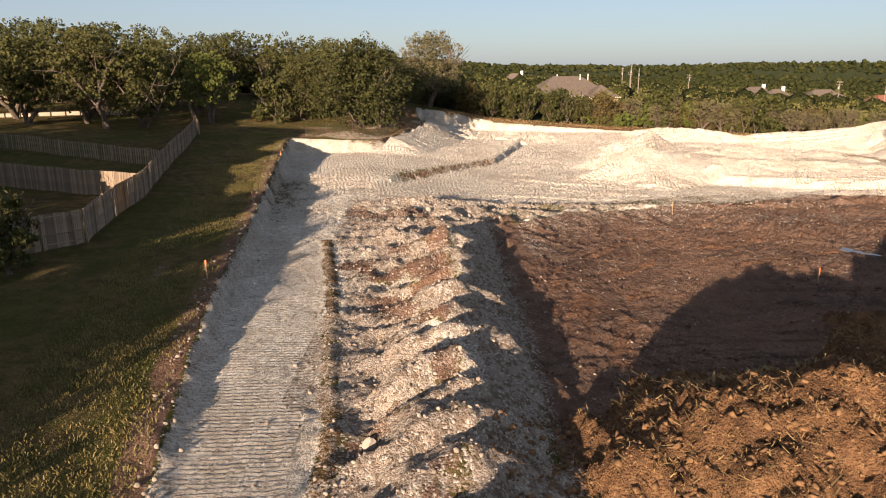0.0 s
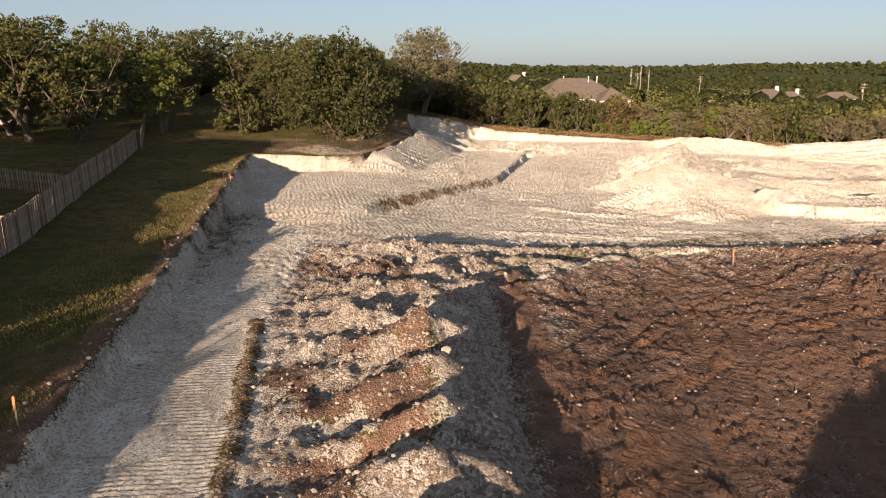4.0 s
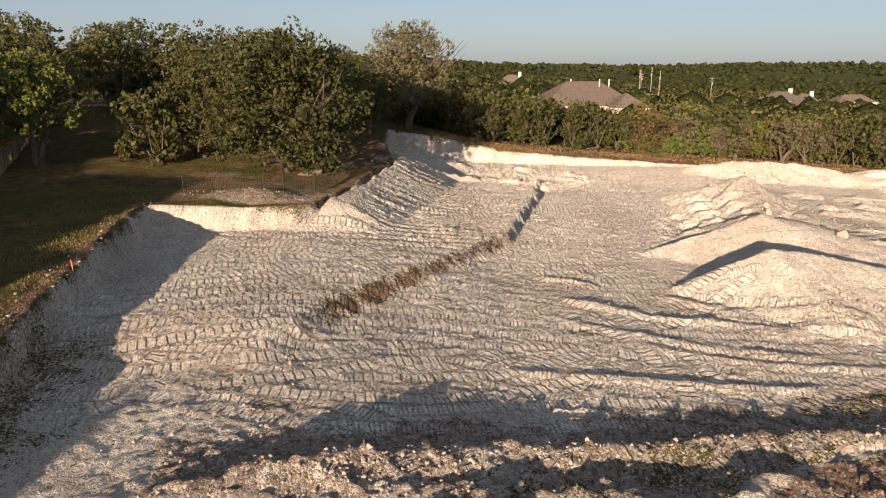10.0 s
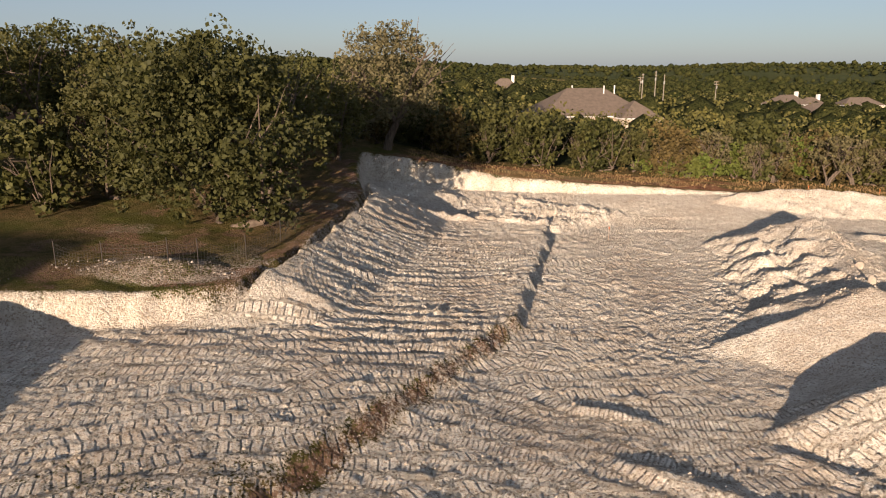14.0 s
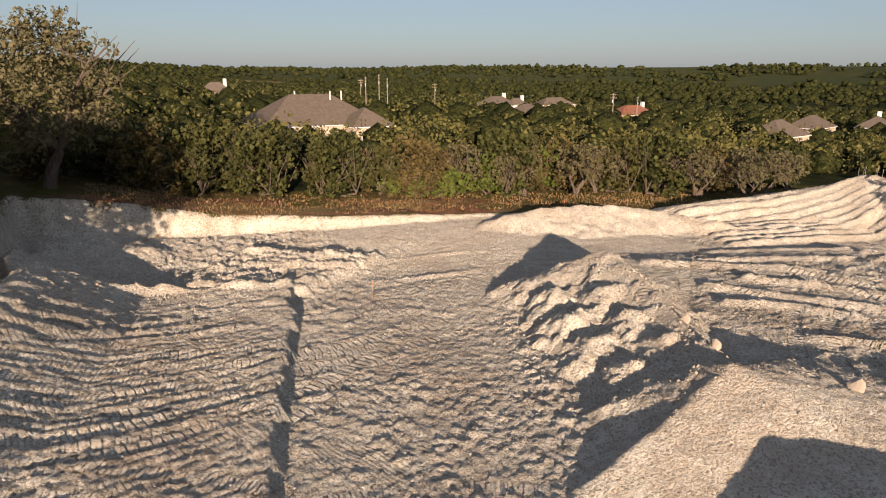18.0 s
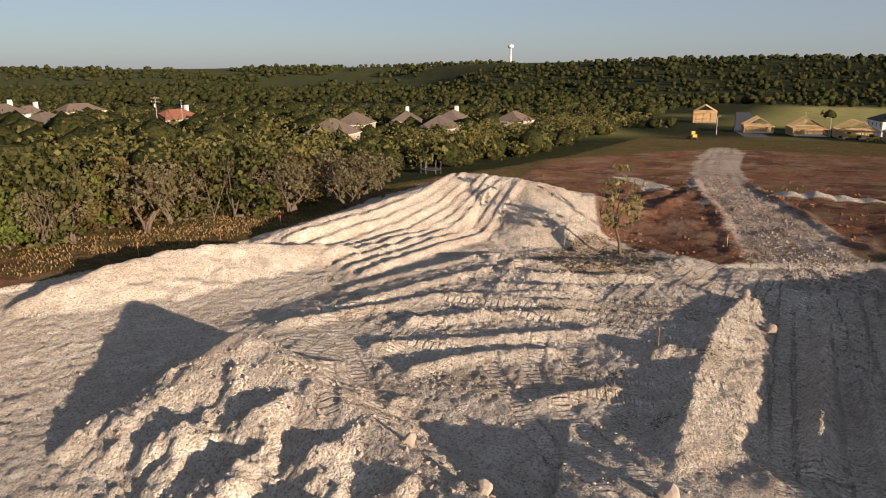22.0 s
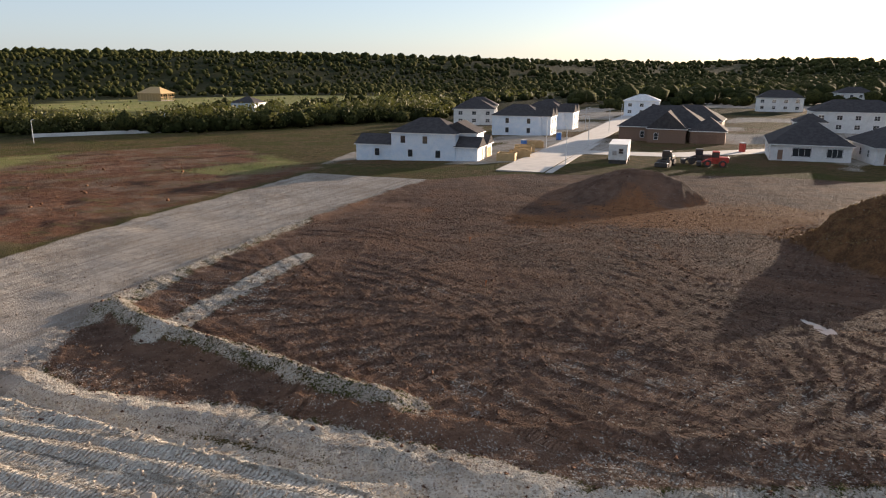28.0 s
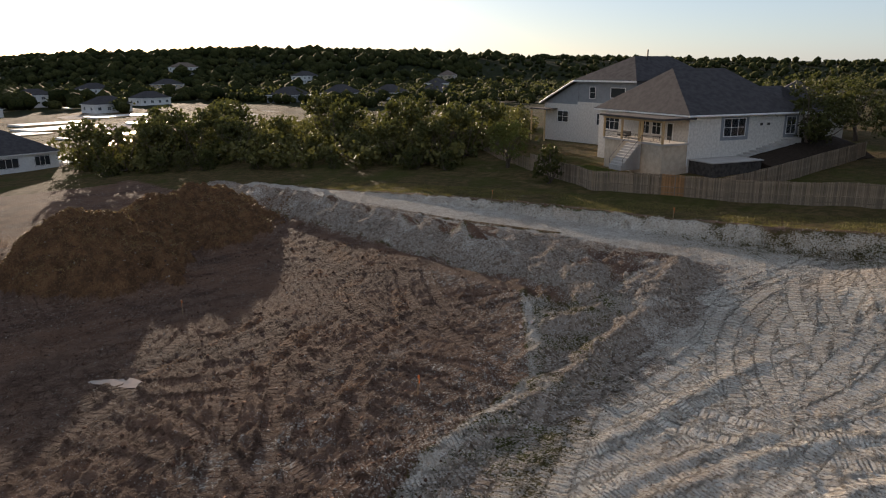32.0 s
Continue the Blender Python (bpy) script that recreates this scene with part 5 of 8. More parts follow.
for k in range(46):
    x = -4 + 2.5 * k + rs.uniform(-1.2, 1.2) + (k > 8) * 1.0
    y = 171 + rs.uniform(-2.5, 4) - 4 * math.exp(-(((x - 88) / 12) ** 2))
    kind = rs.choice(("juniper_b", "rusty", "rusty", "thicket")) if x < 40 else rs.choice(("thicket", "bare_b", "rusty", "fresh", "bare_b"))
    plant(kind, x, y, rs.uniform(0.75, 1.05), rs.uniform(0, 360))
for x, y, s in ((53.8, 168, 0.9), (61.5, 167, 1.05), (50.5, 168, 0.8), (84, 157.5, 0.75), (90.5, 156, 0.8), (88, 158, 0.9)):
    plant("bare_b", x, y, s, x * 40)
for x, y in ((38, 169), (41.5, 168.5), (44, 170), (35.5, 171)):
    plant("bush", x, y, rs.uniform(0.9, 1.3), x * 70)
for x, y, s in ((2, -36, 0.9), (-5, -34, 0.95), (-10, -30, 0.9), (-16, -26, 0.9), (-20, -18, 0.6), (-24, -10, 0.5), (-28, -2, 0.55), (-29, 6, 0.8), (-31, 13, 0.78), (-8, -42, 1.0), (-18, -38, 1.05), (-28, -28, 0.75), (-34, -14, 1.0), (-36, 0, 1.05), (-38, 12, 1.0), (4, -44, 1.0), (-14, -50, 1.1), (-26, -44, 1.1), (-40, -30, 1.1), (-46, -8, 1.0), (-48, 10, 0.95), (-32, -60, 1.1)):
    plant("thicket", x, y, s, x * 33)
for x, y, s in ((-2, -26, 0.35), (-8, -20, 0.4), (-13, -12, 0.3), (-18, -3, 0.25), (-22, 6, 0.28), (-26, 14, 0.38), (-28, 20, 0.34), (5, -31, 0.4), (-5, -23, 0.4), (-16, -8, 0.28), (-20, 1, 0.26)):
    plant("thicket", x, y, s, x * 53, label="low oak scrub at the foot of the thicket")
plant("lush", -33.5, 27.5, 0.7, 0)
for ob in list(KINDS.values()):
    for o in (ob, *ob.children_recursive):
        bpy.data.objects.remove(o)


def crown_masses(name, spots, crown, seed, label, each=1):
    """Closed far-off canopy: a few uneven rounded crowns for each tree, in one mesh."""
    r = np.random.RandomState(seed)
    bm = bmesh.new()
    bmesh.ops.create_icosphere(bm, subdivisions=1, radius=1.0)
    ball, f = np.array([v.co for v in bm.verts]), np.array([[v.index for v in p.verts] for p in bm.faces])
    bm.free()
    spots = np.repeat(spots, each, 0)
    n = len(spots)
    size = crown * (0.45 + 0.85 * r.rand(n) ** 1.4) / each**0.4
    x, y = spots[:, 0] + r.normal(0, crown * 0.45, n) * (each > 1), spots[:, 1] + r.normal(0, crown * 0.45, n) * (each > 1)
    v = ball[None] * r.uniform(0.68, 1.25, (n, len(ball), 1)) * size[:, None, None] * np.array([1, 1, 0.85])
    v = v + np.stack([x, y, ground_many(x, y) + size * r.uniform(0.55, 1.1, n)], 1)[:, None]
    tris = f[None] + (np.arange(n) * len(ball))[:, None, None]
    me = bpy.data.meshes.new(name)
    me.vertices.add(n * len(ball))
    me.vertices.foreach_set("co", v.astype(np.float32).ravel())
    me.loops.add(tris.size)
    me.loops.foreach_set("vertex_index", tris.astype(np.int32).ravel())
    me.polygons.add(tris.size // 3)
    me.polygons.foreach_set("loop_start", np.arange(0, tris.size, 3, dtype=np.int32))
    me.polygons.foreach_set("use_smooth", np.ones(tris.size // 3, bool))
    me.update(calc_edges=True)
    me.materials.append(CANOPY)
    return tagged(new(name, me), label, "trees", kind="stuff")


def woodland(name, spots, count, size, crown, seed, label, leaves=None):
    """Many trees too far off to count, as leaf sprays in one mesh."""
    r = np.random.RandomState(seed)
    z = ground_many(spots[:, 0], spots[:, 1])
    scale = r.uniform(0.7, 1.3, len(spots)) * crown
    cen = np.repeat(np.stack([spots[:, 0], spots[:, 1], z + scale * 0.75], 1), 5, 0)
    cen += r.normal(size=cen.shape) * np.repeat(scale, 5)[:, None] * np.array([0.42, 0.42, 0.30])
    rad = np.repeat(scale, 5) * r.uniform(0.35, 0.6, len(cen))
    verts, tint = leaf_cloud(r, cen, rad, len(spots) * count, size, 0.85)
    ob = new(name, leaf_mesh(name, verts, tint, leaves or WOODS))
    return tagged(ob, label, "trees", kind="stuff")


def spread(seed, count, x0, x1, y0, y1, keep):
    r = np.random.RandomState(seed)
    p = np.stack([r.uniform(x0, x1, count), r.uniform(y0, y1, count)], 1)
    return p[keep(p[:, 0], p[:, 1])]


CLEAR = [(42, 236, 19), (180, 411, 16), (185, 240, 13), (140, 178, 10), (215, 346, 12), (237, 270, 12), (262, 262, 11), (244, 236, 12), (280, 250, 11), (300, 230, 11), (236, 443, 12), (150, 330, 11)]


def open_ground(x, y):
    ok = np.ones(len(x), bool)
    for cx, cy, r in CLEAR:
        ok &= np.hypot(x - cx, y - cy) > r
    return ok


near_wood = spread(21, 2600, -60, 330, 174, 420, lambda x, y: (y > 178 + np.clip((x - 110) * 0.06, 0, 12)) & open_ground(x, y) & (fbm(x, y, 40, 7, 2) > 0.28))
front = near_wood[:, 1] < 232
woodland("near_woodland", near_wood[front], 130, 0.40, 4.4, 31, "mixed oak and juniper woodland behind the site")
crown_masses("near_wood_canopy", near_wood[front], 3.0, 43, "inner crowns of the woodland behind the site")
woodland("deep_woodland", near_wood[~front], 24, 0.62, 4.4, 44, "oak and juniper woodland stretching northwards")
crown_masses("deep_wood_canopy", near_wood[~front], 4.0, 45, "closed crowns of the northern woodland")
west_wood = spread(22, 500, -200, -30, 150, 330, lambda x, y: ((x < -60) | (y > 165)) & (np.hypot(x + 60, y - 184) > 18) & (np.abs((x + 60) * 0.886 + (y - 184) * 0.463) > 9))
woodland("west_woodland", west_wood, 70, 0.65, 4.6, 32, "oak woodland behind the gardens")
far_wood = spread(23, 38000, -900, 1500, -1200, 1600, lambda x, y: (np.hypot(x - 40, y - 80) > 330) & (np.hypot(x - 40, y - 80) < 1250) & ~((x > 290) & (x < 720) & (y > -150) & (y < 215) & (fbm(x, y, 60, 77, 2) < 0.85)) & ~((np.abs(x - 20) < 180) & (y < 0) & (y > -380) & (fbm(x, y, 30, 78, 2) < 0.66)) & ((fbm(x, y, 130, 8, 3) > 0.42) | (np.hypot(x - 40, y - 80) > 700)))
glade = ((300, -330), (390, -190), (520, -190), (570, -300), (460, -450), (330, -430))
far_wood = far_wood[(inside(far_wood[:, 0], far_wood[:, 1], glade) < 4) & (np.hypot((far_wood[:, 0] - 190) / 70, (far_wood[:, 1] - 1190) / 95) > 1)]
mid = np.hypot(far_wood[:, 0] - 40, far_wood[:, 1] - 80) < 620
woodland("middle_woodland", far_wood[mid], 22, 0.75, 4.6, 38, "leafy belts of oak wood across the plain", FARWOODS)
crown_masses("middle_wood_canopy", far_wood[mid], 4.4, 39, "closed crowns of the oak belts on the plain", 2)
crown_masses("far_woodland", far_wood[~mid], 3.6, 33, "distant closed woodland on the plain and hills")

rim_wood = spread(41, 9000, -900, 1900, 900, 2500, lambda x, y: (np.hypot(x - 40, y - 80) > 1250) & (np.hypot(x - 40, y - 80) < 2100) & (fbm(x, y, 160, 82, 2) > 0.38) & (np.hypot((x - 195) / 70, (y - 1222) / 60) > 1))
crown_masses("horizon_woodland", rim_wood, 5.5, 42, "far woodland along the northern skyline")
south_rim = spread(46, 6500, -100, 1500, -2300, -700, lambda x, y: (np.hypot(x - 40, y - 80) > 1200) & (np.hypot(x - 40, y - 80) < 2300) & (fbm(x, y, 160, 83, 2) > 0.34))
crown_masses("south_rim_woodland", south_rim, 6.0, 47, "far woodland along the southern skyline")
belt = spread(24, 5200, 120, 480, -260, 60, lambda x, y: inside(x, y, ((330, -45), (307, -57), (236, -90), (187, -151), (175, -190), (195, -205), (215, -165), (250, -115), (320, -78), (400, -70), (400, -45))) > 0)
woodland("east_tree_belt", belt, 80, 0.6, 6.0, 34, "dark belt of trees beyond the eastern field", FARWOODS)
crown_masses("tree_belt_canopy", belt, 4.6, 40, "closed crowns of the eastern tree belt", 2)
edge = spread(25, 260, 100, 420, 168, 240, lambda x, y: (y > 178 + np.clip((x - 110) * 0.06, 0, 12)) & (x > 110) & open_ground(x, y))
woodland("wood_edge", edge, 60, 0.7, 3.6, 35, "scrubby edge of the northern woodland")

scrub = spread(26, 420, -70, 8, -75, 24, lambda x, y: (inside(x, y, ((6, -30), (-6, -22), (-14, -8), (-24, 10), (-30, 22), (-36, 16), (-60, 0), (-70, -70), (4, -72))) > 0))
yards = spread(48, 120, -84, -42, -26, 18, lambda x, y: inside(x, y, ((-43, 17), (-50, 17), (-57, 7), (-84, -2), (-84, -26), (-50, -24))) > 0)
woodland("yard_trees", yards, 110, 0.42, 2.8, 49, "dark oaks crowding the yards beside the houses")
woodland("oak_scrub", scrub, 110, 0.42, 2.6, 36, "dense dark oak scrub south-west of the site")
slope_wood = spread(27, 7500, -800, 160, -1000, -300, lambda x, y: (fbm(x, y, 60, 81, 2) > 0.34) & ((np.hypot(x + 220, y + 245) > 75) & (y - 0.65 * x < -85)))
crown_masses("slope_woodland", slope_wood, 4.6, 37, "wooded estate slope to the south-west")


def tufts(name, x, y, seed, label, tall=0.35, material=None, lean_by=0.35, broad=1.0):
    """Grass blades in tufts, as upright slivers in one mesh."""
    r = np.random.RandomState(seed)
    z = ground_many(x, y)
    a, h = r.uniform(0, math.tau, len(x)), tall * r.uniform(0.5, 1.4, len(x))
    w, lean = broad * (0.025 + 0.05 * r.rand(len(x))), r.normal(0, lean_by, (len(x), 2)) * h[:, None]
    c, s = np.cos(a) * w, np.sin(a) * w
    low = np.stack([x, y, z - 0.03], 1)
    side = np.stack([c, s, 0 * c], 1)
    top = low + np.stack([lean[:, 0], lean[:, 1], h], 1)
    verts = np.stack([low - side, low + side, top + side * 0.5, top - side * 0.5], 1).reshape(-1, 3)
    tint = np.repeat(np.clip(fbm(x, y, 4.0, seed, 3) * 1.6 - 0.3 + r.normal(0, 0.15, len(x)), 0, 1), 4)
    return tagged(new(name, leaf_mesh(name, verts, tint, material or DRYGRASS)), label, "grass", kind="stuff")


r = np.random.RandomState(28)
gx, gy = r.uniform(-30, -5, 210000), r.uniform(8, 112, 210000)
near_edge = np.interp(gy, [p[1] for p in WEST_EDGE], [p[0] for p in WEST_EDGE])
ok = (gx < near_edge - 0.4) & (fbm(gx, gy, 3.0, 29, 3) > r.uniform(0.3, 0.62, len(gx))) & (gx > near_edge - 7)
tufts("verge_grass", gx[ok], gy[ok], 30, "patchy yellow-green grass on the verge above the cut", 0.13, broad=0.5)
gx, gy = r.uniform(-46, -26, 60000), r.uniform(28, 62, 60000)
ok = (inside(gx, gy, ((-33.6, 33.0), (-26.2, 48.0), (-31.5, 50.5), (-37, 46), (-41, 37))) > 0.3)
tufts("garden_lawn", gx[ok], gy[ok], 35, "mown green lawn behind the garden fence", 0.12, LAWN)
gx, gy = r.uniform(0, 130, 15000), r.uniform(158, 170, 15000)
ok = fbm(gx, gy, 3.0, 31, 3) > r.uniform(0.3, 0.6, len(gx))
tufts("north_verge_grass", gx[ok], gy[ok], 32, "sparse dry grass on the northern verge", 0.2, STRAW)

gx, gy = r.uniform(3, 36, 42000), r.uniform(12, 36, 42000)
on_mound = np.array([mounds[j, i] for j, i in zip(np.clip(np.searchsorted(GY, gy), 0, ny - 1), np.clip(np.searchsorted(GX, gx), 0, nx - 1))])
ok = (on_mound > 0.6) & (fbm(gx, gy, 1.4, 33, 3) > r.uniform(0.3, 0.6, len(gx)))
tufts("mound_straw", gx[ok], gy[ok], 34, "loose straw and roots matted over the earth mound", 0.15, STRAW, 1.6, 0.5)

# ---- board fences ----


def board_fence(pts, tall, label, new_at=(), every=0.15):
    """A privacy fence: posts, rails and single boards along a line on the ground."""
    ob = thing("board_fence", pose(pts[0][0], pts[0][1], ground_z(*pts[0])), label, "fence")
    base = ob.matrix_world.translation
    board = bmesh.new()
    box(board, -0.068, -0.011, 0, 0.068, 0.011, tall)
    data = bpy.data.meshes.new("board")
    board.to_mesh(data)
    board.free()
    fresh_data = data.copy()
    data.materials.append(CEDAR)
    fresh_data.materials.append(NEWWOOD)
    post = bpy.data.meshes.new("post")
    bm = boxes((-0.05, -0.05, -0.3, 0.05, 0.05, tall + 0.02))
    bm.to_mesh(post)
    bm.free()
    post.materials.append(CEDAR)
    done, count = 0.0, 0
    for (ax, ay), (bx, by) in zip(pts[:-1], pts[1:]):
        size, way = math.hypot(bx - ax, by - ay), math.atan2(by - ay, bx - ax)
        side = Vector((math.sin(way), -math.cos(way), 0))
        for k in range(int(size / 2.4) + 1):
            x, y = ax + (bx - ax) * k * 2.4 / size, ay + (by - ay) * k * 2.4 / size
            p = new("post", post)
            p.parent = ob
            p.location = Vector((x, y, ground_z(x, y))) - base + side * 0.07
            x2, y2 = x + math.cos(way) * min(2.4, size - 2.4 * k), y + math.sin(way) * min(2.4, size - 2.4 * k)
            z1, z2 = ground_z(x, y), ground_z(x2, y2)
            for h in (0.35, 1.0, tall - 0.2):
                part("rail", rods((Vector((x, y, z1 + h)) - base + side * 0.035, Vector((x2, y2, z2 + h)) - base + side * 0.035, 0.035), sides=4), CEDAR, ob)
        for k in range(int(size / every)):
            x, y = ax + (bx - ax) * (k + 0.5) * every / size, ay + (by - ay) * (k + 0.5) * every / size
            fresh_one = any(a <= done + k * every <= b for a, b in new_at)
            m = pose(0, 0, 0, rs.uniform(-0.6, 0.6), rs.uniform(-0.6, 0.6), math.degrees(way))
            m.translation = Vector((x, y, ground_z(x, y) - 0.02 + rs.uniform(-0.015, 0.015))) - base
            boards.append((fresh_data if fresh_one else data, m, ob))
        done += size
    return ob


boards = []
board_fence(((-33.1, 32.3), (-25.4, 48.2), (-26.8, 56), (-27.4, 62), (-29.2, 70), (-31.3, 80), (-33.1, 90), (-36, 103)), 2.44, "long weathered cedar board fence along the gardens", ((26.2, 28.9),))
board_fence(((-27.7, 63.0), (-40, 65), (-62, 68)), 2.3, "weathered cedar board fence between two gardens")

# ---- houses ----


def lattice_frame(w, h, cols, rows, bar, mid, depth):
    """Bars round and across an opening, as one joined piece in the xz plane."""
    xs, zs = [-w / 2 - bar, -w / 2], [-h / 2 - bar, -h / 2]
    for n, size, out in ((cols, w, xs), (rows, h, zs)):
        for k in range(1, n):
            out += [-size / 2 + size * k / n - mid / 2, -size / 2 + size * k / n + mid / 2]
        out += [size / 2, size / 2 + bar]
    bm = bmesh.new()
    grid = [[bm.verts.new((x, 0, z)) for x in xs] for z in zs]
    for j in range(len(zs) - 1):
        for i in range(len(xs) - 1):
            if i % 2 == 0 or j % 2 == 0:
                bm.faces.new((grid[j][i], grid[j][i + 1], grid[j + 1][i + 1], grid[j + 1][i]))
    made = bmesh.ops.extrude_face_region(bm, geom=list(bm.faces))
    bmesh.ops.translate(bm, verts=[v for v in made["geom"] if isinstance(v, bmesh.types.BMVert)], vec=(0, -depth, 0))
    bmesh.ops.recalc_face_normals(bm, faces=bm.faces)
    return bm


def window(parent, x, y, z, w, h, turn, cols=2, rows=2, trim=None):
    """A framed window, standing a little proud of the wall; turn faces it outwards."""
    ob = part("window", lattice_frame(w, h, cols, rows, 0.09, 0.06, 0.06), trim or TRIM, parent)
    ob.matrix_local = pose(x, y, z, 0, 0, turn)
    part("pane", boxes((-w / 2, -0.02, -h / 2, w / 2, 0.02, h / 2)), GLASS, ob)
    return ob


def roof_mesh(w, d, rise, over, z, hip=None, thick=0.18):
    """A hipped roof (hip: how far the ridge stops short of the ends; 0 gives gables), ridge along x."""
    hip = d / 2 if hip is None else hip
    a, b = w / 2 + over, d / 2 + over
    bm = bmesh.new()
    rows = []
    for dz in (0, thick):
        e = [bm.verts.new(c) for c in ((-a, -b, z + dz), (a, -b, z + dz), (a, b, z + dz), (-a, b, z + dz))]
        r = [bm.verts.new(c) for c in ((-a + hip * (1 + over / max(d / 2, 0.1)) if hip else -a, 0, z + rise + dz), (a - hip * (1 + over / max(d / 2, 0.1)) if hip else a, 0, z + rise + dz))]
        rows.append((e, r))
    for k, (e, r) in enumerate(rows):
        for f in ((e[0], e[1], r[1], r[0]), (e[2], e[3], r[0], r[1]), (e[1], e[2], r[1]), (e[3], e[0], r[0])):
            if k == 1 or hip or len(f) == 4:
                bm.faces.new(f if k else f[::-1])
    for i in range(4):
        p, q = rows[0][0][i], rows[0][0][(i + 1) % 4]
        bm.faces.new((p, q, rows[1][0][(i + 1) % 4], rows[1][0][i]))
    return bm


def wing(house, x, y, w, d, h, rise, wall, roof, turn=0.0, over=0.45, hip=None, z=0.0, fascia=True):
    """A block of a house: walls as a shell with a foundation, and its roof."""
    m = pose(x, y, z, 0, 0, turn)
    bm = boxes((-w / 2, -d / 2, -1.6, w / 2, d / 2, h))
    if hip == 0:
        for s in (-w / 2 + 0.05, w / 2 - 0.05):
            v = [bm.verts.new(c) for c in ((s, -d / 2, h), (s, d / 2, h), (s, 0, h + rise * 0.97))]
            bm.faces.new(v)
    part("wall", bm, wall, house).matrix_local = m
    part("roof", roof_mesh(w, d, rise, over, h, hip), roof, house).matrix_local = m
    if fascia:
        part("fascia", lattice_frame(w + 2 * over - 0.06, d + 2 * over - 0.06, 1, 1, 0.05, 0, 0.2), TRIM, house).matrix_local = m @ pose(0, 0, h - 0.08, -90, 0, 0)
    return m


def house_at(x, y, turn, label, group="", lift=0.3, name="house"):
    return thing(name, pose(x, y, ground_z(x, y) + lift, 0, 0, turn), label, "house", group)


def plain_house(x, y, turn, w, d, h, rise, wall, roof, label, group="", hip=None, rows=1, porch=True, lift=0.3):
    hs = house_at(x, y, turn, label, group, lift)
    wing(hs, 0, 0, w, d, h, rise, wall, roof, hip=hip)
    for side, span in ((0, w), (180, w), (90, d), (270, d)):
        n = max(1, int(span / 4.5))
        for r in range(rows):
            for k in range(n):
                u = (k + 0.5) / n * span - span / 2
                c, q = math.cos(radians(side)), math.sin(radians(side))
                off = (d if side in (0, 180) else w) / 2
                window(hs, u * c + off * q, u * q - off * c, 1.6 + 2.9 * r, 1.5, 1.3, side)
    return hs



def ribbon(name, pts, width, thick, material, label, category, lift=0.06, step_m=4.0):
    """A paved strip laid on the ground along a line."""
    bm, rows = bmesh.new(), []
    for (ax, ay), (bx, by) in zip(pts[:-1], pts[1:]):
        size = math.hypot(bx - ax, by - ay)
        nx_, ny_ = -(by - ay) / size, (bx - ax) / size
        for k in range(int(size / step_m) + 1):
            t = min(1.0, k * step_m / size)
            x, y = ax + (bx - ax) * t, ay + (by - ay) * t
            row = []
            for side in (-0.5, 0.5):
                px, py = x + nx_ * width * side, y + ny_ * width * side
                row.append((px, py))
            z = max(ground_z(x, y), ground_z(*row[0]), ground_z(*row[1])) + lift
            rows.append([bm.verts.new((px, py, z + dz)) for (px, py) in row for dz in (0, -thick)])
    for a, b in zip(rows[:-1], rows[1:]):
        for i, j in ((0, 2), (2, 3), (3, 1), (1, 0)):
            bm.faces.new((a[i], a[j], b[j], b[i]))
    bm.faces.new((rows[0][0], rows[0][1], rows[0][3], rows[0][2]))
    bm.faces.new((rows[-1][2], rows[-1][3], rows[-1][1], rows[-1][0]))
    bmesh.ops.recalc_face_normals(bm, faces=bm.faces)
    me = bpy.data.meshes.new(name)
    bm.to_mesh(me)
    bm.free()
    me.materials.append(material)
    return tagged(new(name, me), label, category, kind="structure")


# -- the garden house above the fence: raised main floor, hipped roof, covered porch --
gh = house_at(-56.8, 48.6, 159, "white stone house with a dark hipped roof and a raised porch", lift=0.0)
wing(gh, -4, 0, 20, 20, 6.6, 5.9, STONE, SHINGLE, over=0.6, hip=5.4)
wing(gh, 9.3, 0.5, 8, 16, 6.2, 3.6, STONE, SHINGLE, over=0.5)
window(gh, -6.2, -10.01, 4.9, 3.7, 2.3, 0, 3, 2)
part("window_surround", boxes((-8.6, -10.03, 3.2, -3.7, -9.9, 6.3)), GREYWALL, gh)
window(gh, 4.2, -10.01, 4.9, 1.7, 2.3, 0, 2, 2)
part("window_surround", boxes((2.9, -10.03, 3.2, 5.6, -9.9, 6.3)), GREYWALL, gh)
for x in (-1.6, -0.3):
    part("wall_vent", boxes((x, -10.06, 5.0, x + 0.45, -9.95, 5.35)), DARKMETAL, gh)
window(gh, -14.01, 6.6, 4.9, 3.4, 2.3, 270, 3, 2)
window(gh, -14.01, -1.2, 4.9, 1.7, 2.2, 270, 2, 2)
window(gh, -14.01, -3.6, 4.9, 1.7, 2.2, 270, 2, 2)
door = part("door", boxes((-14.06, -6.9, 3.2, -13.98, -5.9, 5.4)), GLASS, gh)
part("door_frame", boxes((-14.1, -7.05, 3.2, -14.0, -6.9, 5.5), (-14.1, -5.9, 3.2, -14.0, -5.75, 5.5), (-14.1, -6.9, 5.4, -14.0, -5.9, 5.5)), TRIM, door)
part("porch_deck", boxes((-18.4, -10.2, 2.9, -14.0, 2.6, 3.15)), CONCRETE, gh)
part("porch_base", boxes((-18.2, -10.0, -1.2, -14.0, 2.4, 2.9)), TANWALL, gh)
part("porch_roof", boxes((-18.9, -10.6, 6.15, -13.4, 3.0, 6.42)), SHINGLE, gh)
part("porch_beam", boxes((-18.5, -10.3, 5.85, -18.2, 2.7, 6.15)), LUMBER, gh)
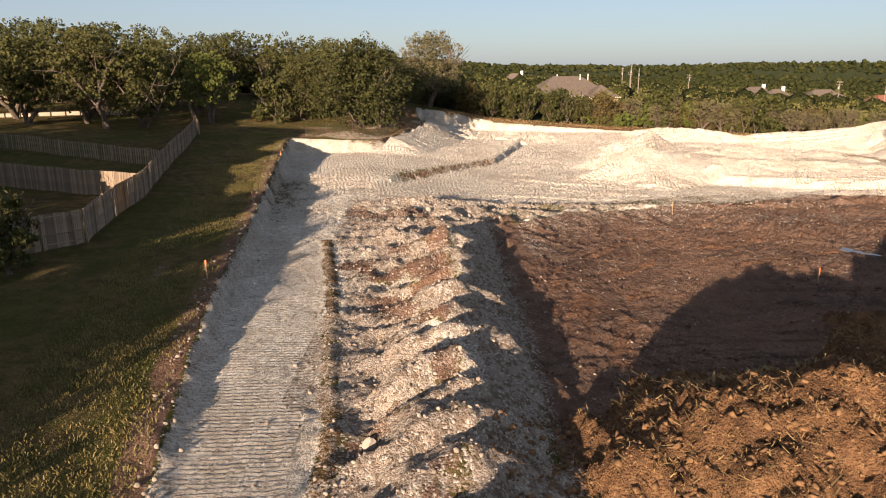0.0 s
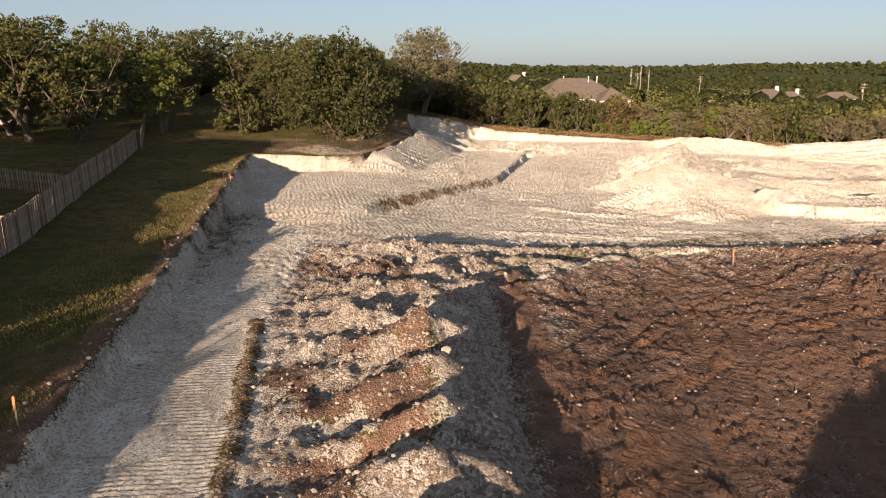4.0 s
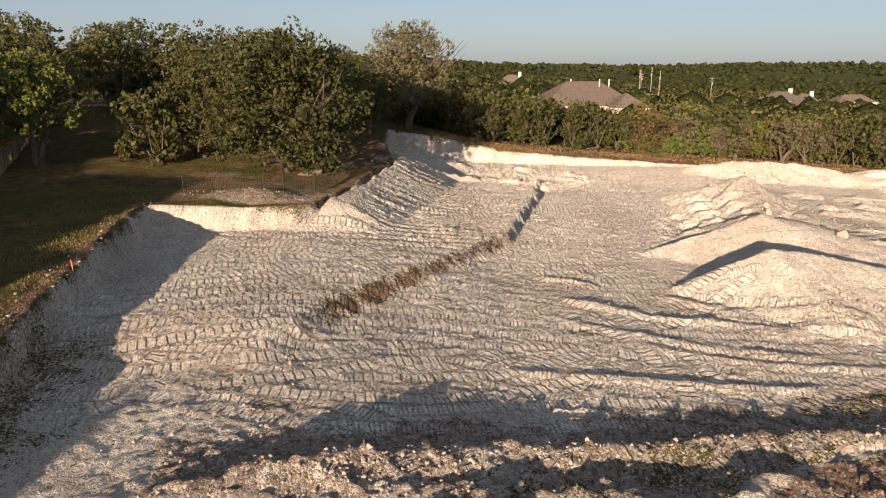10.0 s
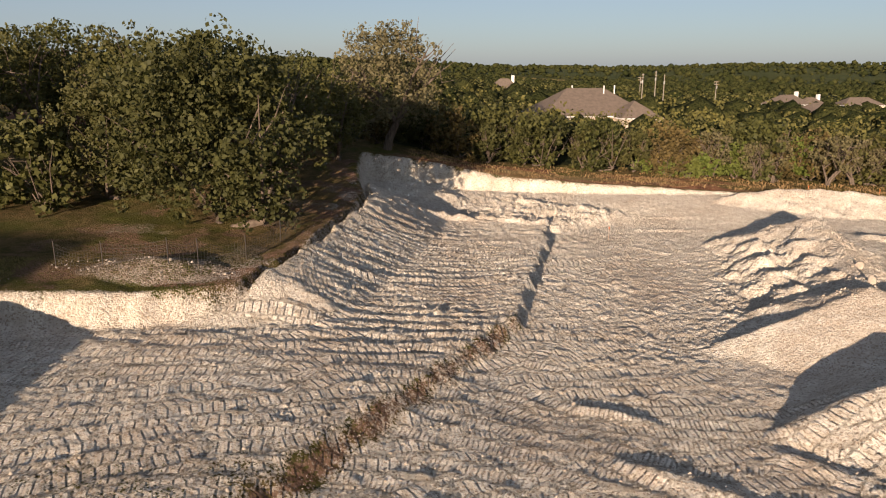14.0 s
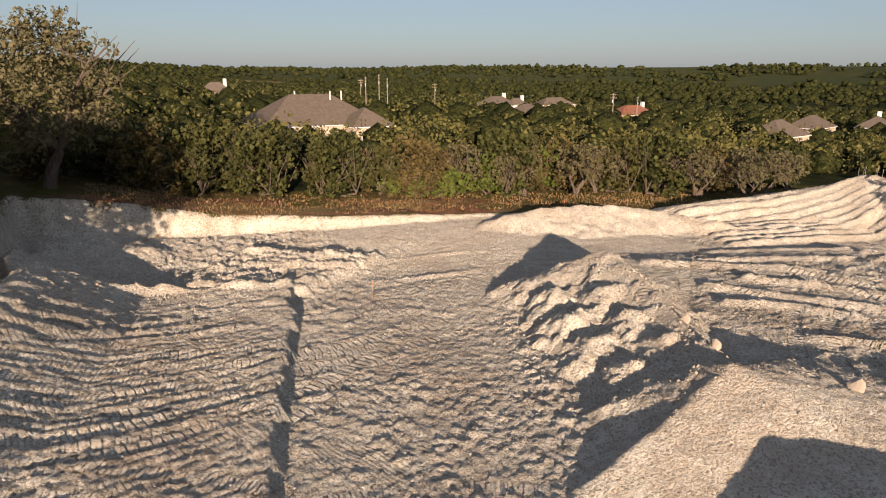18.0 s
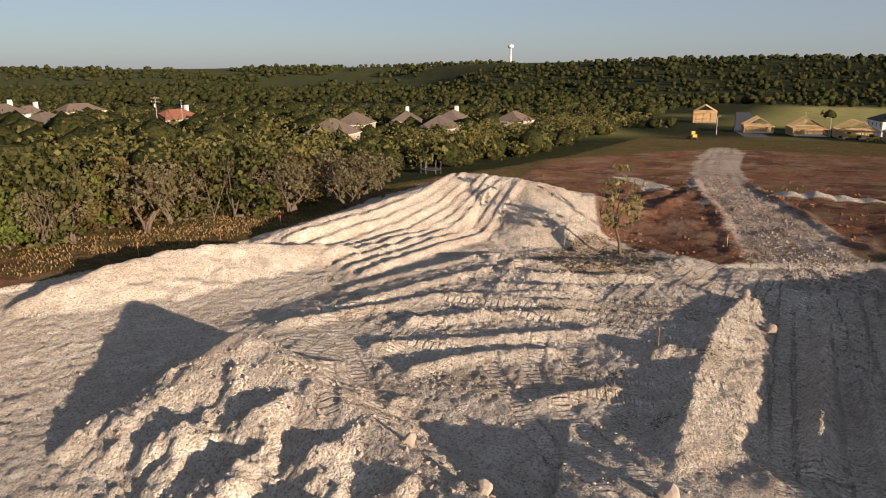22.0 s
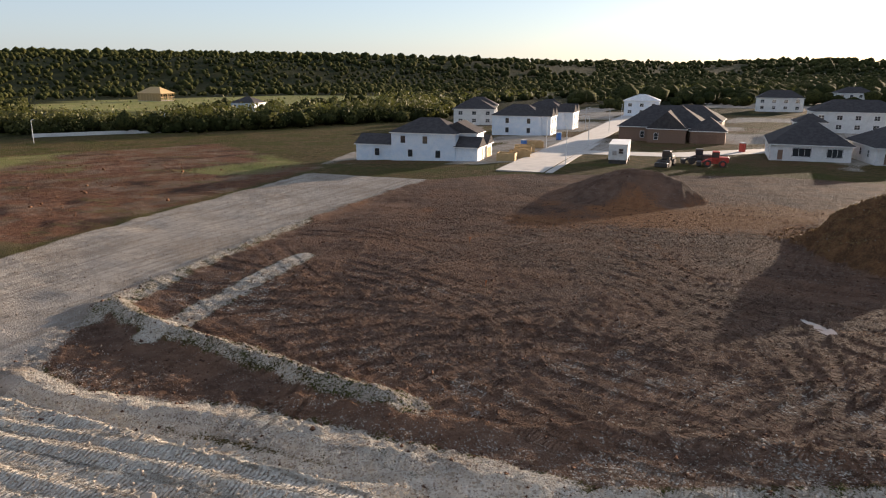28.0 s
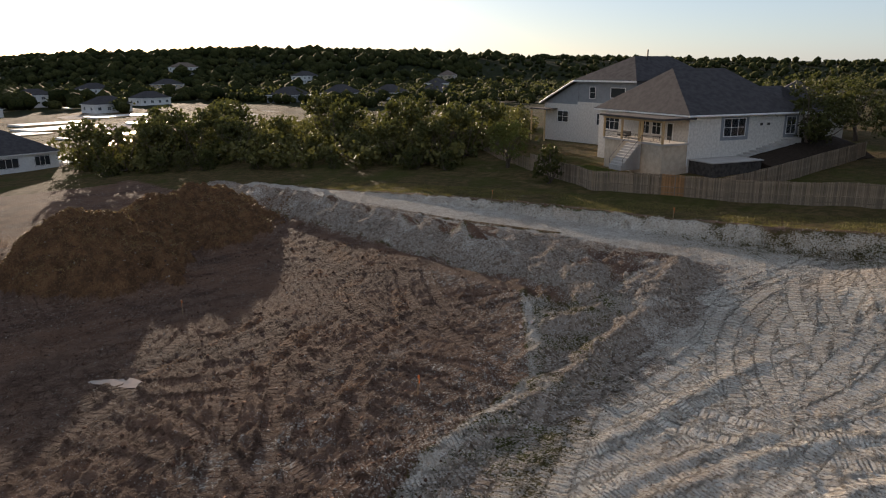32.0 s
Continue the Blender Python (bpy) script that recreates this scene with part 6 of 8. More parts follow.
for y in (-10.1, -5.9, -5.4, -1.6, 2.5):
    part("porch_post", boxes((-18.45, y - 0.12, 3.15, -18.2, y + 0.12, 5.85)), LUMBER, gh)
for a, b in ((-10.0, -6.0), (-5.3, -1.7), (-1.5, 2.4)):
    rail = boxes((-18.36, a, 4.0, -18.30, b, 4.06), (-18.36, a, 3.3, -18.30, b, 3.34))
    for k in range(int((b - a) / 0.16)):
        box(rail, -18.345, a + 0.08 + k * 0.16, 3.3, -18.325, a + 0.10 + k * 0.16, 4.0)
    part("railing", rail, DARKMETAL, gh)
for k in range(9):
    part("step", boxes((-19.0 - k * 0.32, -6.0, -0.6, -18.4 - k * 0.32 - 0.02, -3.4, 2.8 - k * 0.34)), CONCRETE, gh)
for y in (-6.1, -3.3):
    part("stair_rail", rods(((-18.4, y, 4.0), (-21.4, y, 0.9), 0.03), ((-21.4, y, -0.2), (-21.4, y, 0.95), 0.03), ((-18.5, y, 3.0), (-18.5, y, 4.0), 0.03)), DARKMETAL, gh)
part("gutter", boxes((-14.7, -10.75, 6.5, 6.6, -10.62, 6.64)), TRIM, gh)
part("downpipe", rods(((-14.1, -10.1, 0), (-14.1, -10.1, 6.5), 0.05)), TRIM, gh)
part("vent_pipe", rods(((-10, 2.5, 8.0), (-10, 2.5, 10.6), 0.22), ((-10, 2.5, 10.6), (-10, 2.5, 10.85), 0.3)), DARKMETAL, gh)
part("retaining_wall", boxes((-13.6, -14.4, -1.2, -5.4, -10.0, 0.88)), DARKROCK, gh)
part("terrace_slab", boxes((-13.9, -14.7, 0.88, -5.3, -10.0, 1.02)), CONCRETE, gh)
for k in range(9):
    part("step", boxes((-5.4 + k * 1.15, -11.4, 0.5 + k * 0.25, -4.25 + k * 1.15, -10.0, 1.2 + k * 0.25)), CONCRETE, gh)
bed = bmesh.new()
rows = [[bed.verts.new((x, y, z)) for y, z in ((-17.5, -1.0), (-16.8, 0.1 + 0.45 * t), (-13.5, 0.7 + 1.5 * t), (-10.0, 1.0 + 2.0 * t), (-10.0, -1.0))] for x, t in ((-5.2, 0), (-1.5, 0.35), (2.5, 0.7), (6.0, 1.0), (13.2, 1.0))]
for p, q in zip(rows[:-1], rows[1:]):
    for i in range(5):
        bed.faces.new((p[i], p[(i + 1) % 5], q[(i + 1) % 5], q[i]))
bed.faces.new(rows[0])
bed.faces.new(rows[-1][::-1])
bmesh.ops.recalc_face_normals(bed, faces=bed.faces)
part("garden_bed", bed, MULCH, gh, "dark mulch bed rising along the wall")
seats = thing("patio_sofa", gh.matrix_world @ pose(-16.4, 0.4, 3.15), "dark wicker sofa on the raised porch", "sofa")
part("seat", boxes((-0.5, -1.0, 0.15, 0.5, 1.0, 0.45), bevel=0.05), DARKMETAL, seats)
part("backrest", boxes((0.32, -1.0, 0.4, 0.5, 1.0, 0.9), bevel=0.05), DARKMETAL, seats)
table = thing("patio_table", gh.matrix_world @ pose(-16.4, -7.6, 3.15), "dark metal dining table on the raised porch", "table")
part("tabletop", boxes((-0.6, -1.1, 0.70, 0.6, 1.1, 0.75), bevel=0.02), DARKMETAL, table)
for x, y in ((-0.5, -1), (0.5, -1), (-0.5, 1), (0.5, 1)):
    part("leg", rods(((x, y, 0), (x, y, 0.7), 0.03)), DARKMETAL, table)

# -- its neighbour: grey upper storey over white stone, the roof running down low on one side --
nb = house_at(-58.0, 30.0, 165, "grey and white stone house with a long dark roof", lift=0.0)
part("wall", boxes((0, -5.0, -1.6, 18, 9.6, 7.2)), STONE, nb, "white stone lower wall")
part("wall", boxes((0.1, -4.9, 7.2, 17.9, 9.5, 10.9)), GREYWALL, nb, "grey boarded upper wall")
part("wall", boxes((0, 9.6, -1.6, 18, 19.4, 6.7)), STONE, nb, "white stone side wing")
side = bmesh.new()
for tri in [[side.verts.new((x, y, z)) for y, z in ((9.5, 6.7), (9.5, 10.9), (19.4, 6.75))] for x in (0.06, 17.9)]:
    side.faces.new(tri)
part("gable", side, GREYWALL, nb)
roof = bmesh.new()
top, under = ([roof.verts.new((x, y, z + dz)) for x, y, z in ((-0.7, 10.0, 10.9), (-0.7, -5.7, 10.9), (18.7, -5.7, 10.9), (18.7, 10.0, 10.9), (5.2, 1.2, 14.9), (13.5, 1.2, 14.9), (-0.7, 20.2, 6.6), (18.7, 20.2, 6.6))] for dz in (0.22, 0.0))
for f in ((0, 1, 4), (1, 2, 5, 4), (2, 3, 5), (3, 0, 4, 5), (0, 3, 7, 6)):
    roof.faces.new([top[i] for i in f])
    roof.faces.new([under[i] for i in f[::-1]])
rim = (0, 1, 2, 3, 7, 6)
for i, j in zip(rim, rim[1:] + rim[:1]):
    roof.faces.new((top[i], top[j], under[j], under[i]))
part("roof", roof, SHINGLE, nb)
part("fascia", boxes((-0.76, -5.7, 10.78, -0.68, 10.0, 11.06)), TRIM, nb)
part("rake_board", rods(((-0.74, 10.0, 10.96), (-0.74, 20.2, 6.66), 0.17), sides=4), TRIM, nb)
window(nb, -0.01, 5.6, 8.9, 1.4, 1.9, 270, 1, 2)
window(nb, -0.01, -0.8, 9.0, 3.4, 1.6, 270, 1, 1)
window(nb, -0.06, 13.6, 4.4, 3.0, 1.9, 270, 2, 2)
window(nb, -0.06, 3.0, 4.4, 2.2, 1.9, 270, 2, 2)
part("porch_roof", boxes((-3.0, 15.4, 5.6, 0, 20.0, 5.8)), SHINGLE, nb)
for y in (15.6, 19.8):
    part("porch_post", boxes((-2.9, y - 0.12, -1.0, -2.66, y + 0.12, 5.6)), LUMBER, nb)
part("chimney_pipe", rods(((7, 0, 14), (7, 0, 16.2), 0.14)), DARKMETAL, nb)

# -- the wrapped two-storey house at the head of the street --
wh = house_at(112.5, -33, 8, "unfinished two-storey house wrapped in white sheeting", "houses on the new street", lift=0.1)
wing(wh, -1.5, 1, 15, 10.5, 6.0, 3.0, WRAP, SHINGLE, over=0.4)
wing(wh, 10.5, 1.5, 9, 8, 3.1, 2.0, WRAP, SHINGLE, over=0.3, hip=0)
wing(wh, -8.5, 0, 6, 9, 6.0, 2.4, WRAP, SHINGLE, turn=90, over=0.4, hip=0)
wing(wh, -11.5, 3, 5, 6, 3.2, 2.0, WRAP, SHINGLE, turn=0, over=0.4, hip=0)
wing(wh, -11.0, -4.5, 6, 5, 3.2, 1.8, WRAP, SHINGLE, turn=0, over=0.4, hip=0)
for side, y in ((180, 6.26),):
    for x, z in ((-2, 4.6), (3.2, 4.6), (-5, 1.6), (1.5, 1.6), (9.5, 1.6)):
        window(wh, x, y, z, 0.9, 1.4, side, 1, 2, DARKMETAL)
for x, y in ((-13.0, -6.0), (-14.0, -2.0), (-14.0, 2.0)):
    part("porch_post", boxes((x - 0.1, y - 0.1, 0, x + 0.1, y + 0.1, 2.9)), LUMBER, wh)
part("garage_opening", boxes((-14.02, -6.4, 0.0, -13.9, -2.7, 2.4)), SHEATH, wh)

for x, y, turn, label in ((116, -108, 6, "white two-storey house under construction with twin gables"), (116, -135, 4, "white two-storey house under construction with twin gables")):
    h2 = house_at(x, y, turn, label, "houses on the new street", lift=0.1)
    wing(h2, 0, 0, 16, 11, 6.0, 3.4, WRAP, SHINGLE, over=0.4)
    for k, dx in enumerate((-2.6, 2.6)):
        wing(h2, -8.5, dx, 5, 4.4, 6.0, 2.6, WRAP, SHINGLE, over=0.35, hip=0)
        window(h2, -11.02, dx, 4.5, 1.0, 1.4, 270, 1, 2)
        window(h2, -11.02, dx, 1.6, 1.4, 1.6, 270, 1, 2)
    for dx in (-4, 3):
        window(h2, dx, 5.52, 4.6, 0.9, 1.4, 180, 1, 2, DARKMETAL)
        window(h2, dx, 5.52, 1.6, 0.9, 1.4, 180, 1, 2, DARKMETAL)

# -- brown brick house across the street --
bh = house_at(66, -99, 3, "brown brick house with steep dark gables", "houses on the new street")
wing(bh, 3, -2, 24, 16, 3.6, 5.6, BRICKWALL, SHINGLE, over=0.5)
wing(bh, 1.5, 7.0, 8, 10, 3.6, 4.6, BRICKWALL, SHINGLE, turn=90, over=0.4, hip=0)
wing(bh, -9, 5.0, 9, 9, 3.2, 3.6, BRICKWALL, SHINGLE, over=0.4)
window(bh, 1.5, 11.02, 4.6, 2.0, 1.2, 180, 2, 1)
window(bh, 4.2, 11.02, 1.6, 1.0, 1.7, 180, 1, 2)
window(bh, 8.5, 6.02, 1.6, 1.0, 1.7, 180, 1, 2)
part("garage_door", boxes((-11.4, 9.47, 0, -6.6, 9.55, 2.3)), simple("garage_door_brown", (0.20, 0.12, 0.08)), bh)

# -- new white single-storey houses with big rear windows --
for x, y, turn in ((33.5, -64.5, 4), (15.5, -63.5, 12)):
    ws = house_at(x, y, turn, "new white single-storey house with a dark hipped roof", "single-storey houses by the field")
    wing(ws, 0, 0, 15.5, 19, 3.2, 4.6, SIDING, SHINGLE, over=0.5, hip=7)
    for dx, w in ((1.6, 3.4), (-4.6, 2.8)):
        window(ws, dx, 9.52, 1.7, w, 1.7, 180, 3, 1)
        window(ws, dx, 9.50, 1.7, w + 0.3, 2.0, 180, 1, 1, TRIM)
    part("door", boxes((5.2, 9.5, 0, 6.2, 9.56, 2.1)), BRICKWALL, ws)
    for dy in (-5, 0, 5):
        window(ws, 7.77, dy, 1.7, 1.0, 1.4, 90, 1, 2)

# -- two-storey and other houses deeper in the estate --
for x, y, turn, w, d, h, rise, wall, roof, rows, label in (
    (18, -152, 6, 26, 13, 6.2, 3.6, SIDING, SHINGLE, 2, "long white two-storey house with a dark hipped roof"),
    (31, -140, 6, 9, 8, 3.4, 2.4, SIDING, SHINGLE, 1, "white single-storey house wing with a dark roof"),
    (41, -262, 4, 20, 11, 6.0, 3.4, SIDING, SHINGLE, 2, "white two-storey house with a dark roof"),
    (96, -214, 8, 15, 12, 6.2, 2.6, WRAP, WHITEMETAL, 2, "pale blue wrapped two-storey house at the end of the street"),
    (66, -135, 0, 20, 14, 3.6, 4.6, BRICKWALL, SHINGLE, 1, "brick house with a dark hipped roof"),
    (150, -150, 20, 16, 12, 6.0, 3.4, SIDING, SHINGLE, 2, "white two-storey house with a dark roof"),
    (160, -178, 20, 16, 12, 6.0, 3.4, SIDING, SHINGLE, 2, "white two-storey house with a dark roof"),
    (130, -185, 20, 16, 12, 3.6, 4.4, WRAP, SHINGLE, 1, "wrapped house with a dark roof"),
    (-20, -265, 10, 18, 12, 3.4, 3.6, SIDING, SHINGLE, 1, "white house with a dark roof"),
    (-70, -250, 10, 18, 12, 3.4, 3.6, SIDING, SHINGLE, 1, "white house with a dark roof"),
    (-110, -300, 10, 18, 12, 3.4, 3.6, SIDING, SHINGLE, 1, "white house with a dark roof on the slope"),
    (-60, -330, 10, 18, 12, 6.0, 3.2, SIDING, SHINGLE, 2, "white two-storey house with a dark roof on the slope"),
    (5, -340, 10, 18, 12, 6.0, 3.2, SIDING, SHINGLE, 2, "white two-storey house with a dark roof on the slope"),
    (-174, -259, 24, 24, 14, 3.6, 4.6, GREYWALL, SHINGLE, 1, "grey house with white windows and a dark roof"),
    (-203, -249, 24, 24, 14, 3.8, 5.0, SIDING, SHINGLE, 1, "white house with a dark roof in a row"),
    (-232, -239, 24, 24, 14, 3.6, 4.6, SIDING, SHINGLE, 1, "white house with a dark roof in a row"),
    (-260, -227, 24, 24, 14, 3.8, 5.0, GREYWALL, SHINGLE, 1, "grey house with white windows and a dark roof"),
    (-330, -300, 30, 20, 13, 6.0, 4.0, SIDING, SHINGLE, 2, "white house with a dark roof among trees"),
    (-290, -420, 15, 20, 13, 6.0, 4.0, SIDING, SHINGLE, 2, "white house with a dark roof among trees"),
    (-180, -440, 15, 20, 13, 6.0, 4.0, TANWALL, SHINGLE, 2, "tan house with a dark roof among trees"),
    (-120, -420, 15, 20, 13, 6.0, 4.0, SIDING, SHINGLE, 2, "white house with a dark roof among trees"),
    (-40, -450, 10, 20, 13, 6.0, 4.0, SIDING, SHINGLE, 2, "white house with a dark roof among trees"),
    (-230, -520, 10, 22, 13, 6.0, 4.0, SIDING, BROWNROOF, 2, "white house with a brown roof among trees"),
    (-400, -360, 35, 22, 13, 6.0, 4.0, TANWALL, BROWNROOF, 2, "tan house with a brown roof among trees"),
    (-95, 46, 20, 22, 16, 4.0, 5.5, STONE, SHINGLE, 1, "stone house with a dark roof behind the gardens"),
    (-100, 15, 20, 22, 16, 4.0, 5.5, STONE, SHINGLE, 1, "stone house with a dark roof behind the gardens"),
    (-120, 75, 20, 22, 16, 4.0, 5.0, STONE, SHINGLE, 1, "stone house with a dark roof behind the gardens"),
):
    plain_house(x, y, turn, w, d, h, rise, wall, roof, label, "houses of the estate", rows=rows)

# -- houses among the woods to the north --
nh = house_at(41.6, 240, 6, "single-storey tan brick house with a broad brown hipped roof", lift=0.4)
wing(nh, 0, 0, 25, 19, 4.4, 6.0, TANWALL, BROWNROOF, over=0.7, hip=8)
wing(nh, 8.5, -10, 10, 9, 4.2, 3.6, TANWALL, BROWNROOF, over=0.5, turn=90)
window(nh, 6.5, -15.02, 2.0, 1.4, 1.8, 0, 2, 2)
window(nh, 9.9, -15.02, 2.0, 1.4, 1.8, 0, 2, 2)
window(nh, -4, -10.02, 2.0, 2.0, 1.6, 0, 2, 2)
for x, y in ((-3, 1), (4, -2), (7, -1)):
    part("roof_vent", rods(((x, y, 8.2), (x, y, 11.2), 0.16)), WHITEMETAL, nh)
for x, y, turn, w, d, h, rise, wall, roof, chim, label in (
    (180, 411, 20, 20, 12, 5.2, 4.5, SIDING, BROWNROOF, 1, "white-gabled house with a brown roof in the woods"),
    (195, 417, 10, 14, 10, 5.0, 4.0, SIDING, BROWNROOF, 1, "white-gabled house with a brown roof in the woods"),
    (185, 240, 15, 17, 12, 4.6, 4.6, TANWALL, BROWNROOF, 0, "tan house with a brown roof in the woods"),
    (215, 346, 0, 20, 12, 5.0, 4.0, BRICKWALL, REDROOF, 1, "house with a red-brown roof in the woods"),
    (237, 270, 20, 18, 12, 5.0, 4.2, TANWALL, BROWNROOF, 0, "tan house with a brown roof in the woods"),
    (262, 262, 30, 16, 12, 5.4, 4.0, SIDING, BROWNROOF, 1, "pale house with a brown roof in the woods"),
    (244, 236, 20, 18, 13, 4.6, 4.2, TANWALL, BROWNROOF, 0, "tan house with a brown roof in the woods"),
    (280, 250, 10, 16, 12, 5.4, 4.2, SIDING, BROWNROOF, 1, "pale house with a brown roof in the woods"),
    (300, 230, 0, 16, 12, 5.0, 4.2, TANWALL, BROWNROOF, 0, "tan house with a brown roof in the woods"),
    (236, 443, 0, 22, 12, 5.0, 4.0, TANWALL, BROWNROOF, 0, "tan house with a brown roof in the woods"),
    (42, 419, 0, 14, 10, 5.0, 4.5, TANWALL, BROWNROOF, 1, "house with a pale chimney above the trees"),
    (150, 330, 20, 16, 12, 4.4, 4.0, TANWALL, BROWNROOF, 0, "tan house with a brown roof in the woods"),
):
    oh = plain_house(x, y, turn, w, d, h, rise, wall, roof, label, "houses in the woods", lift=0.5)
    if chim:
        part("chimney", boxes((w * 0.25, -1.0, h, w * 0.25 + 1.4, 0.4, h + rise + 1.6)), SIDING, oh)


# -- timber-framed and half-built houses to the east --
def timber_frame(x, y, turn, w, d, label, storeys=1, deck=False):
    ob = thing("timber_frame_house", pose(x, y, ground_z(x, y), 0, 0, turn), label, "house frame", "house frames to the east")
    part("slab", boxes((-w / 2, -d / 2, -0.6, w / 2, d / 2, 0.25)), CONCRETE, ob)
    h = 2.9 * storeys + 0.3
    stud = bpy.data.meshes.new("stud")
    bm = boxes((-0.09, -0.09, 0.25, 0.09, 0.09, h))
    bm.to_mesh(stud)
    bm.free()
    stud.materials.append(LUMBER)
    spots = [(k * w / 8 - w / 2, s * d / 2) for k in range(9) for s in (-1, 1)] + [(s * w / 2, k * d / 6 - d / 2) for k in range(1, 6) for s in (-1, 1)]
    for px, py in spots:
        o = new("stud", stud)
        o.parent = ob
        o.location = (px, py, 0)
    for z in [0.25 + 2.9 * k for k in range(1, storeys + 1)]:
        part("top_plate", boxes((-w / 2, -d / 2 - 0.1, z - 0.12, w / 2, -d / 2 + 0.1, z + 0.12), (-w / 2, d / 2 - 0.1, z - 0.12, w / 2, d / 2 + 0.1, z + 0.12), (-w / 2 - 0.1, -d / 2, z - 0.12, -w / 2 + 0.1, d / 2, z + 0.12), (w / 2 - 0.1, -d / 2, z - 0.12, w / 2 + 0.1, d / 2, z + 0.12)), LUMBER, ob)
    part("sheathing", boxes((-w / 2 + 0.15, d / 2 - 0.3, 0.25, w / 2 - 0.15, d / 2 - 0.15, h), (w * 0.1, -d / 2 + 0.15, 0.25, w * 0.14, d / 2 - 0.3, h)), SHEATH, ob)
    if deck:
        part("roof_deck", roof_mesh(w, d, d * 0.33, 0.5, h), SHEATH, ob)
    else:
        for k in range(9):
            px = k * w / 8 - w / 2
            part("truss", rods(((px, -d / 2 - 0.4, h - 0.2), (px, 0, h + d * 0.3), 0.10), ((px, d / 2 + 0.4, h - 0.2), (px, 0, h + d * 0.3), 0.10), ((px, -d / 2, h), (px, d / 2, h), 0.09), sides=4), LUMBER, ob)
    return ob


timber_frame(432, 172, 10, 18, 12, "bare timber frame of a two-storey house", 2)
timber_frame(357, 137, 12, 14, 12, "bare timber wall frames of a house", 1)
timber_frame(348, 117, 12, 20, 13, "timber frame with roof trusses up", 1)
timber_frame(338, 99, 12, 18, 13, "timber frame with part of the roof boarded", 1)
timber_frame(322, 81, 12, 22, 14, "timber house with a boarded tan roof", 1, True)
timber_frame(326, -36, 5, 20, 13, "timber house with a boarded tan roof", 1, True)
timber_frame(352, -66, 5, 18, 13, "timber house with a boarded tan roof", 1, True)
timber_frame(505, -315, 5, 24, 15, "timber house with a boarded tan roof", 2, True)
timber_frame(335, 20, 5, 14, 12, "timber house with a boarded tan roof", 2, True)
for x, y, turn, w, d, h, rise, wall, rows, label in (
    (365, 86, 15, 20, 13, 5.8, 3.4, SIDING, 2, "pale two-storey house with a grey roof"),
    (345, 33, 10, 15, 12, 5.8, 3.6, SIDING, 2, "white house with a steep front gable"),
    (318, 12, 10, 18, 12, 3.4, 5.0, TANWALL, 1, "house with a dark roof and dormer"),
    (340, -14, 10, 20, 12, 3.4, 5.0, GREYWALL, 1, "house with a dark roof"),
    (300, -190, 10, 14, 12, 6.0, 3.2, WRAP, 2, "wrapped white house in the fields"),
):
    plain_house(x, y, turn, w, d, h, rise, wall, SHINGLE, label, "half-built houses to the east", rows=rows)

# -- roads and slabs --
ribbon("road_1", ((83.4, -15.5), (90, -90), (98, -193), (100, -240)), 9.4, 0.25, CONCRETE, "pale concrete street of the new estate", "road")
ribbon("road_2", ((86, -54), (60, -56), (44, -72), (20, -95), (-10, -120)), 7.5, 0.2, CONCRETE, "pale concrete side street", "road")
ribbon("road_3", ((322, 133), (360, 142), (470, 155), (600, 172)), 10, 0.3, ASPHALT, "grey street of the eastern estate", "road")
ribbon("road_4", ((150, 430), (110, 330), (96, 290)), 7, 0.2, ASPHALT, "dark lane through the woods", "road")
ribbon("pavement_1", ((77.5, -15.5), (83.5, -80)), 1.4, 0.2, CONCRETE, "concrete footpath beside the street", "pavement", 0.1)
for x, y, w, d, turn in ((-1, -66, 15, 17, 20), (-22, -95, 18, 14, 20), (-28, -131, 26, 9, 15), (-34, -200, 30, 12, 12), (-62, -215, 24, 12, 12), (-12, -160, 16, 12, 15), (-80, -300, 30, 14, 12), (-30, -175, 30, 16, 15), (-60, -165, 20, 14, 15)):
    ob = thing("house_slab", pose(x, y, ground_z(x, y), 0, 0, turn), "smooth pale concrete slab for a new house", "slab", "house slabs")
    part("slab", boxes((-w / 2, -d / 2, -0.8, w / 2, d / 2, 0.35)), SLAB, ob)
    part("form_board", boxes((-w / 2 - 0.06, -d / 2 - 0.06, -0.6, w / 2 + 0.06, -d / 2, 0.34), (-w / 2 - 0.06, d / 2, -0.6, w / 2 + 0.06, d / 2 + 0.06, 0.34)), LUMBER, ob)

# ---- things on the site ----


def stake(x, y, tall=1.1, lean=0.0, ribbon_colour=True):
    ob = thing("survey_stake", pose(x, y, ground_z(x, y) - 0.05, lean, lean * 0.6, x * 37), "thin wooden survey stake with an orange ribbon, driven into the ground", "stake", "survey stakes")
    part("lath", boxes((-0.03, -0.015, -0.2, 0.03, 0.015, tall)), TIMBER, ob)
    if ribbon_colour:
        part("ribbon", boxes((-0.045, -0.03, tall - 0.22, 0.045, 0.03, tall - 0.02), (0.03, -0.01, tall - 0.55, 0.07, 0.01, tall - 0.1)), ORANGE, ob, "orange plastic ribbon")
    return ob


for x, y, h, a in ((-14.6, 41.3, 1.2, 5), (-17.5, 63.4, 1.2, -4), (27, 47.9, 1.2, 0), (23.7, 70.5, 1.3, 3), (20.8, 135, 1.5, 0), (54.4, 111.4, 1.3, 4), (59.9, 58.9, 1.2, 2), (67.8, 44.2, 1.1, 0), (54, 158.5, 1.3, 0), (64, 158.6, 1.3, 2), (-20.4, 88, 1.1, 6), (91.5, 112.6, 1.2, 0), (129, 160, 1.3, 0), (74, 159.5, 1.3, 0)):
    stake(x, y, h, a)


